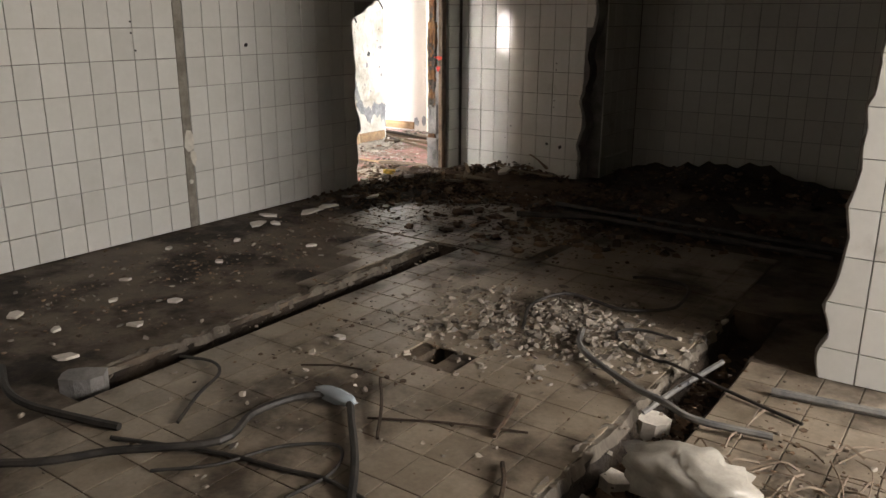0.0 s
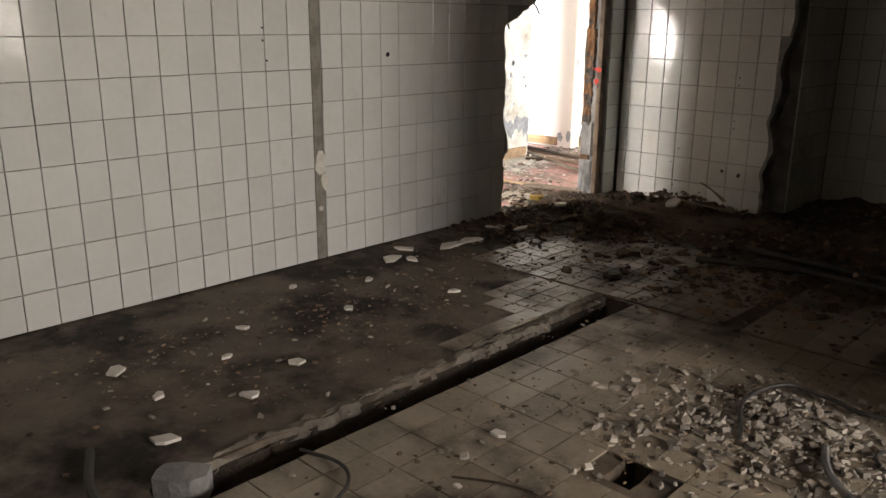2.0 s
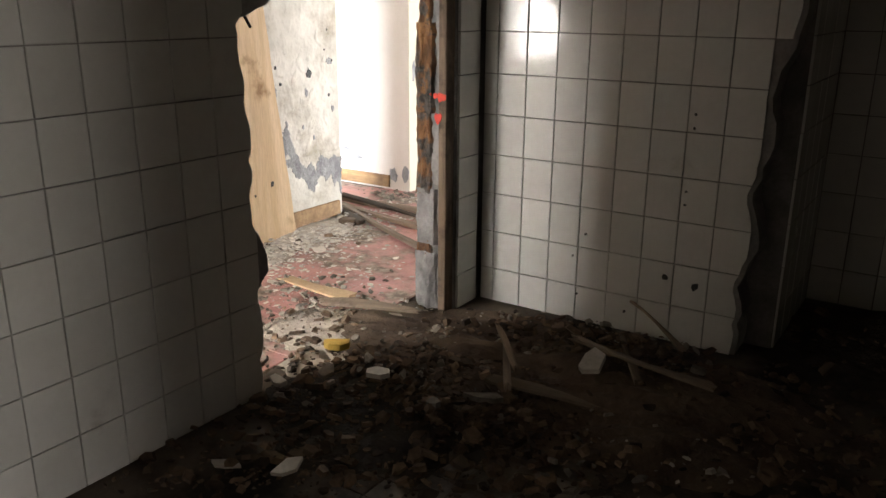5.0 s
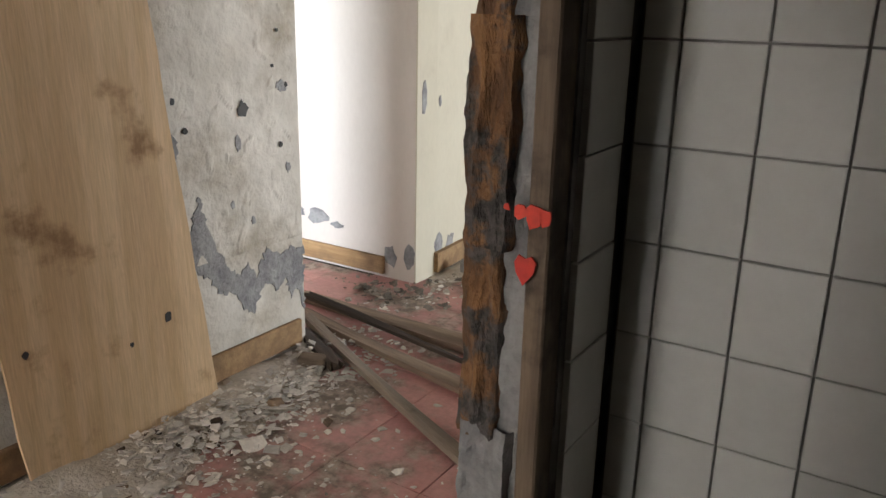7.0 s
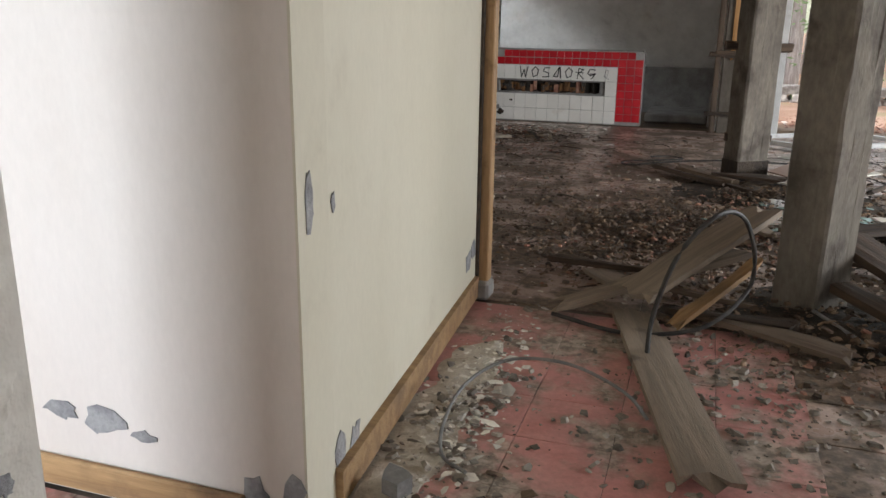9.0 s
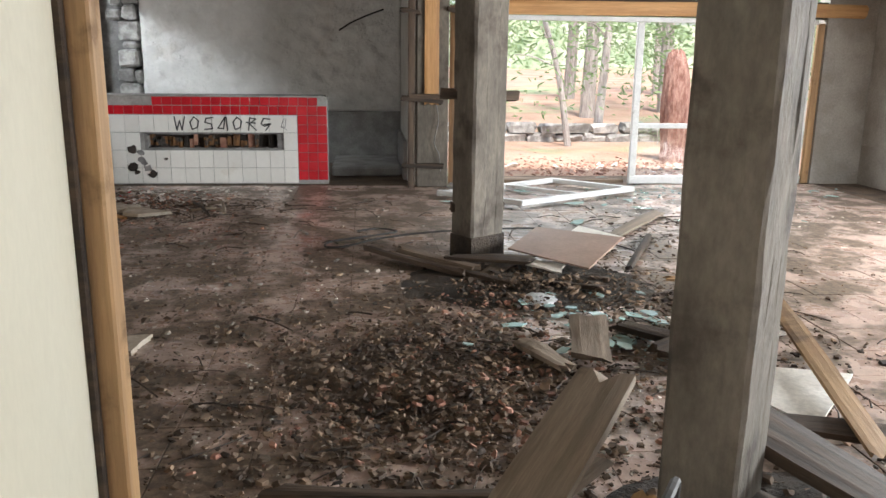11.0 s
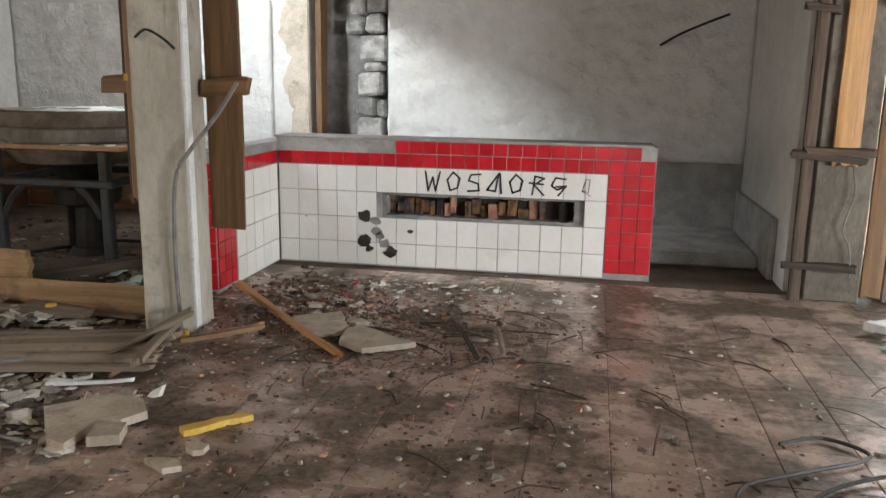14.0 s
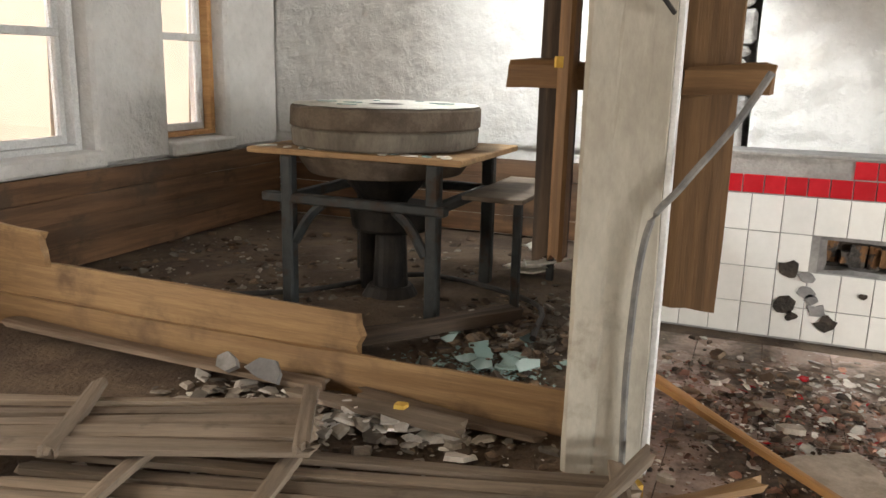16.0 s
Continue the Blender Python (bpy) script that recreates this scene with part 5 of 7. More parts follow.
for x, y in ((-0.42, -0.48), (0.53, -0.46), (0.53, 0.5), (-0.42, 0.5)):
    part("leg", block(x - 0.04, x + 0.04, y - 0.04, y + 0.04, 0.0, 0.955, 0.012), "iron_green", mill)
for y in (-0.48, 0.5):
    part("rail", block(-0.60, 0.62, y - 0.035, y + 0.035, 0.66, 0.72, 0.01), "iron_green", mill)
for x in (-0.42, 0.53):
    part("rail", block(x - 0.035, x + 0.035, -0.44, 0.46, 0.66, 0.72, 0.01), "iron_green", mill)
for x, s in ((-0.38, 1), (0.49, -1)):
    part("brace", tube([(x, -0.48, 0.42), (x + 0.10 * s, -0.48, 0.58), (x + 0.2 * s, -0.48, 0.67)], 0.03, 6, 4), "iron_green", mill)
part("hopper", cylinder(0.14, 0.30, 0.62, 0.83, 24, bevel=0.01), "iron", mill)
part("gear_housing", cylinder(0.26, 0.28, 0.46, 0.62, 28, at=(0.05, 0.0), bevel=0.02), "iron", mill)
part("pedestal", cylinder(0.12, 0.10, 0.0, 0.46, 20, at=(0.05, -0.02), bevel=0.02), "iron", mill)
part("foot", cylinder(0.19, 0.15, 0.0, 0.09, 20, at=(0.05, -0.02), bevel=0.01), "iron", mill)
part("drum", cylinder(0.08, 0.08, 0.0, 0.42, 16, at=(-0.16, 0.12), bevel=0.01), "iron", mill)
part("side_shelf", block(0.56, 0.95, -0.1, 0.9, 0.70, 0.73, 0.006), "wood_grey", mill)
part("shelf_leg", block(0.88, 0.93, 0.8, 0.85, 0, 0.70, 0.006), "iron_green", mill)
part("shelf_leg", block(0.88, 0.93, -0.06, -0.01, 0, 0.70, 0.006), "iron_green", mill)
for k in range(9):
    a, d = rng.uniform(0, 6.28), rng.uniform(0.2, 0.5)
    solo("glass_shard", slab_piece(rng.uniform(0.04, 0.1), 0.005, k, 5, 0.6), "glass_shard", "greenish shard of broken glass on the millstone", "glass", pose(-9.98 + d * math.cos(a), 18.88 + d * math.sin(a), 1.257, 0, 0, rng.uniform(0, 360)), group="shards on the millstone")
for k in range(14):
    solo("glass_shard", slab_piece(rng.uniform(0.04, 0.12), 0.006, 30 + k, 5, 0.5), "paper" if k % 3 else "glass_shard", "dusty splinter lying on the mill table", "debris", pose(-9.98 + rng.uniform(-0.6, 0.65), 18.88 + rng.choice((-0.52, -0.48, -0.42)) * rng.uniform(0.93, 1.0), 0.995, 0, 0, rng.uniform(0, 360)), group="splinters on the mill table")

# ---- tiled room: things ----
def cable(name, points, radius, material, label, group="", category="cable", sides=7):
    return solo(name, tube(points, radius, sides, 5), material, label, category, group=group)


strip = block(-3.675, -3.655, 3.755, 3.825, 0, 2.2, 0.004)
solo("wall_strip", strip, "grout", "bare grey cement strip between tiled panels", "trim", kind="structure")
pier_j = thing("broken_jamb", "broken doorway jamb of orange hollow brick and grey mortar", "door jamb", (-3.65, 6.72, 0), kind="structure")


def rough_face(x0, x1, z0, z1, y, depth, seed, nx=14):
    """A broken masonry face towards the south: a ridged, crumbling sheet that runs back into the wall."""
    bm = bmesh.new()
    nz = max(4, int((z1 - z0) / 0.011))
    g = []
    for j in range(nz + 1):
        row = []
        for i in range(nx + 1):
            x, z = x0 + (x1 - x0) * i / nx, z0 + (z1 - z0) * j / nz
            ridge = 1 - 2 * abs(noise.noise((x * 20 + seed, z * 3.5, seed)))
            k = 0.7 * ridge + 0.7 * noise.noise((x * 14 + seed, z * 7, seed)) + 0.4 * noise.noise((x * 45, z * 30, seed))
            edge = i in (0, nx)
            side = (0.016 * noise.noise((seed, z * 9, i)) + 0.010 * noise.noise((seed, z * 28, i))) if edge else 0
            row.append(bm.verts.new((x + side, y - depth * k + (0.02 if edge else 0.0), z)))
        g.append(row)
    for j in range(nz):
        for i in range(nx):
            bm.faces.new((g[j][i], g[j][i + 1], g[j + 1][i + 1], g[j + 1][i]))
    for side in (0, nx):
        back = [bm.verts.new((g[j][side].co.x, 7.0, g[j][side].co.z)) for j in range(nz + 1)]
        for j in range(nz):
            bm.faces.new((g[j][side], g[j + 1][side], back[j + 1], back[j]))
    bmesh.ops.recalc_face_normals(bm, faces=bm.faces)
    return bm


JM = Matrix.Translation((3.65, -6.72, 0))
part("core", block(-3.715, -3.53, 6.78, 7.18, 0, TOP), "cement_dark", pier_j, "", JM)
for k, (x1, z0, z1, mat, depth) in enumerate(((-3.60, 0.0, 0.30, "cement_dark", 0.020), (-3.64, 0.285, 0.36, "brick", 0.018), (-3.60, 0.345, 0.63, "cement_dark", 0.020), (-3.632, 0.60, 1.02, "brick", 0.022), (-3.624, 1.0, 1.42, "brick", 0.024), (-3.636, 1.40, 1.80, "brick", 0.024), (-3.628, 1.78, 2.2, "brick", 0.022))):
    part("brick" if mat == "brick" else "mortar", rough_face(-3.735 + 0.006 * (k % 3), x1, z0, z1, 6.735 + 0.010 * (k % 2), depth, 3 + k), mat, pier_j, "", JM)
part("mortar", rough_face(-3.655, -3.575, 0.0, 2.2, 6.752, 0.016, 40, 8), "cement_dark", pier_j, "", JM)
part("door_frame", block(-3.578, -3.535, 6.71, 6.80, 0, 2.2, 0.004), "wood_upright", pier_j, "worn wooden frame strip", JM)
heart = [(0.0, -0.045), (0.03, -0.01), (0.036, 0.018), (0.022, 0.034), (0.004, 0.026), (-0.016, 0.034), (-0.028, 0.014), (-0.022, -0.012)]
solo("heart_mark", prism([(-3.578 + 0.68 * p, 0.985 + 0.72 * q) for p, q in heart], "y", 6.702, 6.706), "red_paint", "small red heart painted on the broken jamb", "painted mark")
for dx, dz, s in ((-0.012, 0.105, 0.018), (0.014, 0.10, 0.022), (0.036, 0.10, 0.016), (-0.04, 0.11, 0.008)):
    solo("paint_dab", prism([(-3.575 + dx + p, 0.985 + dz + q) for p, q in shard_poly(random.Random(int(dz * 999)), s, 7, 1.2)], "y", 6.698, 6.7015), "red_paint", "dab of red paint on the broken jamb", "painted mark", group="red paint dabs")

# plugs and screw holes in the tiles, black plates for the shade inside
for x, z, s in ((-2.52, 0.31, 0.020), (-2.38, 0.29, 0.022), (-2.45, 1.06, 0.009), (-2.45, 1.0, 0.009), (-2.46, 0.72, 0.008), (-2.46, 0.66, 0.008), (-2.92, 0.45, 0.008), (-2.98, 0.33, 0.007), (-2.95, 0.14, 0.008), (-2.7, 0.1, 0.009)):
    solo("screw_hole", prism([(x + p, z + q) for p, q in shard_poly(random.Random(int(x * 1000)), s, 7)], "y", 7.003, 7.0065), "ink_hole_black", "black plate for the shade in a tile's plug hole", "hole", group="plug holes")
for y, z, s in ((3.42, 1.43, 0.009), (3.42, 1.36, 0.009), (3.44, 1.25, 0.009), (3.43, 1.68, 0.009), (4.37, 1.26, 0.02)):
    solo("screw_hole", prism([(y + p, z + q) for p, q in shard_poly(random.Random(int(z * 1000)), s, 7)], "x", -3.6525, -3.649), "ink_hole_black", "black plate for the shade in a tile's plug hole", "hole", group="plug holes")
for y, z, s, q in ((3.80, 0.62, 0.05, 2.2), (3.82, 0.5, 0.035, 2.0), (3.79, 0.33, 0.02, 1)):
    solo("plaster_scar", prism([(y + p, z + v * q) for p, v in shard_poly(random.Random(int(z * 77)), s, 9)], "x", -3.655, -3.6485), "paper", "chipped pale plaster on the cement strip", "plaster", group="plaster chips on the strip")

# cables, hoses and rods on the floor
cable("black_cable", [(-2.3, 0.9, 0.02), (-1.53, 1.33, 0.02), (-1.29, 1.59, 0.025), (-1.04, 1.84, 0.03), (-1.1, 2.05, 0.03), (-1.04, 2.25, 0.035), (-0.90, 2.34, 0.03), (-0.74, 2.2, 0.025), (-0.55, 2.0, 0.02), (-0.36, 1.75, 0.02)], 0.015, "rubber", "thick black cable lying in loops on the dirty floor", "cables on the room floor")
cable("black_cable", [(-2.3, 1.72, 0.02), (-2.06, 1.62, 0.02), (-1.85, 1.60, 0.025), (-1.6, 1.66, 0.02), (-1.44, 1.71, 0.015)], 0.016, "rubber", "short thick black cable on the dirty floor", "cables on the room floor")
cable("thin_cable", [(-1.8, 2.25, 0.01), (-1.62, 2.28, 0.02), (-1.50, 2.22, 0.02), (-1.42, 2.05, 0.015), (-1.3, 1.86, 0.012)], 0.007, "rubber", "thin black wire on the dirty floor", "cables on the room floor")
cable("thin_cable", [(-1.4, 1.65, 0.012), (-1.0, 1.80, 0.015), (-0.75, 1.86, 0.012), (-0.55, 1.90, 0.012), (-0.2, 1.85, 0.012)], 0.008, "rubber", "thin black wire on the dirty floor", "cables on the room floor")
cable("thin_cable", [(-1.1, 1.6, 0.01), (-0.95, 1.75, 0.012), (-0.85, 1.95, 0.02), (-0.7, 2.08, 0.012), (-0.6, 1.95, 0.012), (-0.62, 1.75, 0.01)], 0.006, "rubber", "thin black wire on the dirty floor", "cables on the room floor")
cable("grey_hose", [(-0.47, 3.56, 0.02), (-0.40, 3.38, 0.03), (-0.28, 3.25, 0.035), (-0.02, 3.08, 0.04), (0.14, 3.0, 0.05), (0.28, 2.95, 0.04), (0.54, 3.0, 0.03)], 0.014, "hose_grey", "dusty grey hose bent across the trench", "cables on the room floor")
cable("thin_cable", [(-0.72, 3.42, 0.012), (-0.83, 3.7, 0.03), (-0.76, 3.93, 0.04), (-0.6, 3.95, 0.03), (-0.43, 3.93, 0.02), (-0.25, 4.05, 0.02), (-0.21, 4.2, 0.02), (-0.28, 4.5, 0.015), (-0.5, 4.55, 0.012), (-0.6, 4.5, 0.01)], 0.009, "rubber", "black cable looping on the dark floor", "cables on the room floor")
cable("thin_cable", [(-0.06, 3.72, 0.015), (-0.25, 3.72, 0.02), (-0.32, 3.62, 0.02), (-0.22, 3.5, 0.015), (-0.05, 3.42, 0.02), (0.03, 3.4, 0.03), (0.3, 3.3, 0.02), (0.6, 3.2, 0.012)], 0.007, "rubber", "thin black wire across the trench", "cables on the room floor")
cable("grey_pipe", [(0.44, 3.40, 0.02), (0.84, 3.45, 0.02), (1.3, 3.5, 0.02)], 0.017, "hose_grey", "straight grey plastic conduit on the tiles", "cables on the room floor", "pipe")
cable("grey_pipe", [(0.04, 3.05, -0.05), (0.10, 3.3, -0.02), (0.18, 3.62, 0.0)], 0.012, "hose_grey", "short pale pipe stub lying in the trench", "cables on the room floor", "pipe")
for k, (a, b, rr) in enumerate((((-0.92, 2.58, 0.02), (-0.62, 2.20, 0.012), 0.007), ((-0.37, 2.78, 0.015), (-0.29, 2.46, 0.01), 0.009), ((-0.17, 2.32, 0.012), (-0.05, 2.1, 0.01), 0.009), ((-0.75, 2.3, 0.01), (-0.2, 2.55, 0.012), 0.005), ((-1.3, 2.5, 0.008), (-1.05, 2.62, 0.008), 0.004))):
    cable("twig", [a, tuple((p + q) / 2 + 0.008 for p, q in zip(a, b)), b], rr, "wood_dark", "dark dry stick on the floor tiles", "sticks on the room floor", "stick", 5)
r8 = random.Random(8)
straw = bmesh.new()
for _ in range(170):
    x, y, a, ln = 0.75 + r8.gauss(0, 0.28), 2.45 + r8.gauss(0, 0.25), r8.uniform(0, 6.28), r8.uniform(0.08, 0.35)
    dx, dy = math.cos(a) * ln / 2, math.sin(a) * ln / 2
    if x - abs(dx) < 0.30:
        continue
    tube([(x - dx, y - dy, r8.uniform(0.005, 0.03)), (x + r8.uniform(-0.03, 0.03), y + r8.uniform(-0.03, 0.03), r8.uniform(0.02, 0.06)), (x + dx, y + dy, r8.uniform(0.005, 0.03))], r8.uniform(0.002, 0.005), 4, 3, bm=straw)
solo("cut_wires", straw, "wood_grey", "heap of thin cut wires and dry straw", "wires", kind="stuff")


def crumpled(cx, cy, cz, rx, ry, rz, seed, n=22, m=14, sharp=0.35):
    bm = bmesh.new()
    rings = []
    for j in range(1, m):
        phi = math.pi * j / m
        rings.append([])
        for i in range(n):
            th = 2 * math.pi * i / n
            d = Vector((math.sin(phi) * math.cos(th), math.sin(phi) * math.sin(th), math.cos(phi)))
            k = 1 + sharp * (abs(noise.noise(d * 2.2 + Vector((seed, 0, 0)))) * 1.6 - 0.4) + 0.15 * noise.noise(d * 6)
            rings[-1].append(bm.verts.new((cx + rx * d.x * k, cy + ry * d.y * k, max(cz - rz * 0.9, cz + rz * d.z * k))))
    for a, b in zip(rings, rings[1:]):
        for i in range(n):
            bm.faces.new((a[i], b[i], b[(i + 1) % n], a[(i + 1) % n]))
    bm.faces.new(rings[0])
    bm.faces.new(rings[-1][::-1])
    return bm


solo("plastic_bag", crumpled(0.40, 2.50, 0.07, 0.21, 0.14, 0.09, 4), "bag", "crumpled whitish plastic bag beside the trench", "bag", smooth=True)
solo("plastic_bottle", crumpled(-0.94, 2.33, 0.035, 0.11, 0.035, 0.03, 8, 14, 12, 0.25), "plastic_clear", "crushed clear plastic bottle on the floor", "bottle", smooth=True)
for k, (x, y, s, t, mat, lab) in enumerate(((-1.93, 1.86, 0.13, 0.10, "cement_dark", "broken concrete lump bridging the trench"), (0.06, 3.06, 0.11, 0.10, "chips_tile", "broken concrete lump in the trench"), (0.12, 2.6, 0.08, 0.08, "chips_tile", "broken concrete lump in the trench"),
                                             (0.02, 2.45, 0.09, 0.05, "chips_tile", "broken concrete lump in the trench"))):
    solo("concrete_lump", slab_piece(s, t, 60 + k, 8, 0.7), mat, lab, "rubble", pose(x, y, -0.155 if k else -0.06, 6, 4, 30), group="concrete lumps")
for k, (x, y, s, z) in enumerate(((-3.22, 4.52, 0.12, 0.02), (-3.12, 4.62, 0.10, 0.06), (-3.30, 4.05, 0.10, 0.01), (-3.18, 4.12, 0.09, 0.02), (-3.33, 4.2, 0.08, 0.04), (-3.15, 5.2, 0.09, 0.03), (-3.35, 5.1, 0.07, 0.02), (-1.37, 2.83, 0.05, 0.0), (-2.43, 2.69, 0.06, 0.0),
                                     (-2.30, 2.37, 0.06, 0.0), (-2.91, 2.09, 0.07, 0.0), (-2.8, 3.3, 0.05, 0), (-2.55, 2.1, 0.05, 0.0), (-2.95, 2.75, 0.04, 0), (-2.2, 1.95, 0.07, 0), (-2.7, 2.5, 0.04, 0), (-3.3, 3.3, 0.05, 0), (-3.1, 3.7, 0.05, 0), (-2.6, 3.9, 0.05, 0.0))):
    solo("tile_fragment", slab_piece(s, 0.012, 80 + k, 5, 0.6), "chips_tile", "broken piece of pale wall tile on the dirt", "tile", pose(x, y, z + 0.004, rng.uniform(-8, 8) if z else 0, rng.uniform(-8, 8) if z else 0, rng.uniform(0, 360)), group="tile fragments")
rubble("rubble", "small grey mortar rubble strewn on the tiles", "chips", [(-0.62, 3.62, 0.55, 0.45, 900, 0.02), (-0.85, 3.4, 0.6, 0.5, 400, 0.01), (-0.3, 3.5, 0.4, 0.4, 250, 0.01)], (0.008, 0.045), 31)
rubble("rubble", "fine brown crumbs trodden over the room floor", "chips_dark", [(-2.9, 3.2, 0.8, 1.8, 1500, 0), (-2.6, 5.0, 1.2, 0.8, 1400, 0), (-1.0, 3.6, 1.1, 1.2, 900, 0), (0.8, 2.8, 0.6, 0.8, 400, 0)], (0.004, 0.022), 37, flat=0.35, tilt=0.3)
rubble("rubble", "scattered crumbs of plaster and tile on the room floor", "chips", [(-1.0, 2.6, 1.0, 1.2, 260, 0), (-2.8, 3.0, 0.7, 1.6, 200, 0), (0.8, 2.8, 0.7, 0.8, 120, 0), (-2.4, 4.5, 1.2, 0.9, 260, 0)], (0.006, 0.028), 32)
rubble("rubble", "dark rubble in the drain trenches", "chips_dark", [(-1.875, 3.1, 0.07, 1.3, 320, 0.03), (0.145, 2.9, 0.10, 1.2, 420, 0.05)], (0.015, 0.06), 33, floor_z=-0.155)
rubble("rubble", "brown heap of broken brick and mortar before the opening", "chips_dark", [(-3.0, 5.95, 0.75, 0.6, 2400, 0.12), (-2.6, 6.55, 0.9, 0.4, 1100, 0.18), (-1.9, 6.2, 1.2, 0.6, 700, 0.08), (-3.3, 5.2, 0.4, 0.5, 300, 0.06)], (0.01, 0.055), 34)
rubble("rubble", "pale chips on the heap before the opening", "chips", [(-3.2, 6.05, 0.7, 0.6, 330, 0.15), (-2.7, 6.6, 0.8, 0.4, 200, 0.18), (-2.2, 5.9, 1.0, 0.6, 120, 0.08)], (0.008, 0.04), 35)
solo("dirt_heap", heap_mesh(-2.75, 6.35, 1.25, 0.62, 0.13, 3), "dirt", "low heap of brown dirt along the tiled wall", "dirt", kind="stuff")
solo("dirt_heap", heap_mesh(-3.2, 5.75, 0.55, 0.55, 0.05, 5), "dirt_void_dark", "low heap of dark dirt in the opening", "dirt", kind="stuff")
solo("dirt_heap", heap_mesh(-1.0, 7.55, 1.2, 0.42, 0.22, 7), "dirt_void_dark", "heap of dark dirt in the alcove", "dirt", kind="stuff")
solo("dirt_heap", heap_mesh(-0.6, 5.9, 0.7, 0.35, 0.16, 9), "dirt_void_dark", "heap of dark dirt on the unlit floor", "dirt", kind="stuff")
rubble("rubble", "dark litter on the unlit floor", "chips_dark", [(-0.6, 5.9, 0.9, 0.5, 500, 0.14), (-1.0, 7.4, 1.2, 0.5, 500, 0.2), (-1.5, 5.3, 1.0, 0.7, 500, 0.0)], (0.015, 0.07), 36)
for k, (a, b) in enumerate((((-1.75, 5.75, 0.06), (0.4, 5.6, 0.06)), ((-1.6, 5.58, 0.05), (0.3, 5.45, 0.05)), ((-1.9, 5.4, 0.03), (-1.2, 5.6, 0.05)))):
    cable("dark_pole", [a, tuple((p + q) / 2 for p, q in zip(a, b)), b], 0.022, "rubber", "long dark pipe on the unlit floor", "dark pipes", "pipe")
for k, (a, b, w) in enumerate((((-2.95, 6.3, 0.14), (-2.75, 5.95, 0.12), 0.03), ((-3.05, 6.4, 0.15), (-2.8, 6.1, 0.13), 0.02), ((-2.7, 6.45, 0.16), (-2.1, 6.35, 0.14), 0.05), ((-2.55, 6.6, 0.15), (-2.35, 6.25, 0.13), 0.03), ((-2.85, 6.0, 0.1), (-2.45, 6.05, 0.1), 0.04), ((-2.3, 6.6, 0.16), (-2.6, 6.85, 0.2), 0.02))):
    plank("stick", a, b, w, 0.015, "wood_old" if k % 2 else "wood_grey", "broken lath sticking in the dirt heap", "lath", group="laths in the heap")
for k, (x, y, z, s) in enumerate(((-3.48, 5.76, 0.06, 0.07), (-3.27, 5.82, 0.09, 0.08), (-2.95, 5.75, 0.08, 0.06), (-2.56, 6.28, 0.14, 0.11), (-2.80, 5.88, 0.09, 0.09), (-3.6, 5.6, 0.05, 0.06), (-2.2, 6.5, 0.12, 0.05))):
    solo("plaster_slab", slab_piece(s, 0.02, 200 + k, 6, 0.6), "chips_tile" if k % 2 else "chips", "flat broken slab of plaster on the heap", "plaster", pose(x, y, z, rng.uniform(-14, 14), rng.uniform(-14, 14), rng.uniform(0, 360)), group="plaster slabs on the heap")
solo("foam_scrap", slab_piece(0.06, 0.03, 15, 9, 0.6), "ochre", "scrap of yellow foam on the heap", "foam", pose(-3.62, 5.98, 0.06, 8, 0, 30))
for k, (pts) in enumerate(([(-3.69, 5.57, 1.53), (-3.70, 5.62, 1.49), (-3.705, 5.67, 1.42)], [(-3.70, 5.90, 1.62), (-3.70, 5.97, 1.60), (-3.69, 6.02, 1.53)])):
    cable("reinforcing_bar", pts, 0.006, "iron", "bent rusty bar sticking out of the broken wall", "bars in the broken wall", "bar", 6)

# ---- corridor: things ----
ply = thing("plywood_sheet", "tall yellowish plywood sheet leaning on the plaster wall", "plywood", (-5.16, 6.95, 0))
pl_edge = ragged([(-0.37, 0.02), (0.36, 0.0), (0.335, 0.25), (0.27, 0.9), (0.22, 1.5), (0.18, 2.0), (-0.40, 2.0), (-0.45, 1.2), (-0.42, 0.6), (-0.37, 0.02)], 0.12, 0.006, 4)[:-1]
ply_sheet = part("sheet", prism(pl_edge, "x", -0.006, 0.006), "plywood", ply, "", pose(0.035, 0, 0.01, 0, -2.2, 0))
# knot holes are black plates on the sheet, shade in the colour
for y, z, s in ((0.17, 0.38, 0.018), (0.02, 0.33, 0.009), (-0.33, 0.42, 0.012), (0.28, 1.1, 0.012)):
    part("knot_hole", prism([(y + p, z + q) for p, q in shard_poly(random.Random(int(z * 90)), s, 8, 1.3)], "x", 0.0065, 0.009), "ink_hole_black", ply_sheet, "black plate for the shade in a knot hole")


def scar(cy, cz, s, tall, seed, x=-5.2, mat="scar", n=14, name="bared_patch", label="grey patch where the plaster has fallen off"):
    solo(name, prism([(cy + p, cz + q * tall) for p, q in shard_poly(random.Random(seed), s, n)], "x", x + 0.001, x + 0.0045), mat, label, "plaster", group="bared patches")


SCAR = [(7.22, 0.56), (7.30, 0.66), (7.34, 0.76), (7.39, 0.60), (7.45, 0.47), (7.52, 0.42), (7.56, 0.46), (7.60, 0.38), (7.66, 0.50), (7.74, 0.44), (7.80, 0.47), (7.83, 0.44), (7.868, 0.46), (7.868, 0.17), (7.85, 0.20), (7.83, 0.28),
        (7.79, 0.24), (7.76, 0.34), (7.70, 0.30), (7.64, 0.37), (7.58, 0.24), (7.53, 0.27), (7.47, 0.36), (7.40, 0.38), (7.34, 0.47), (7.27, 0.50), (7.22, 0.56)]
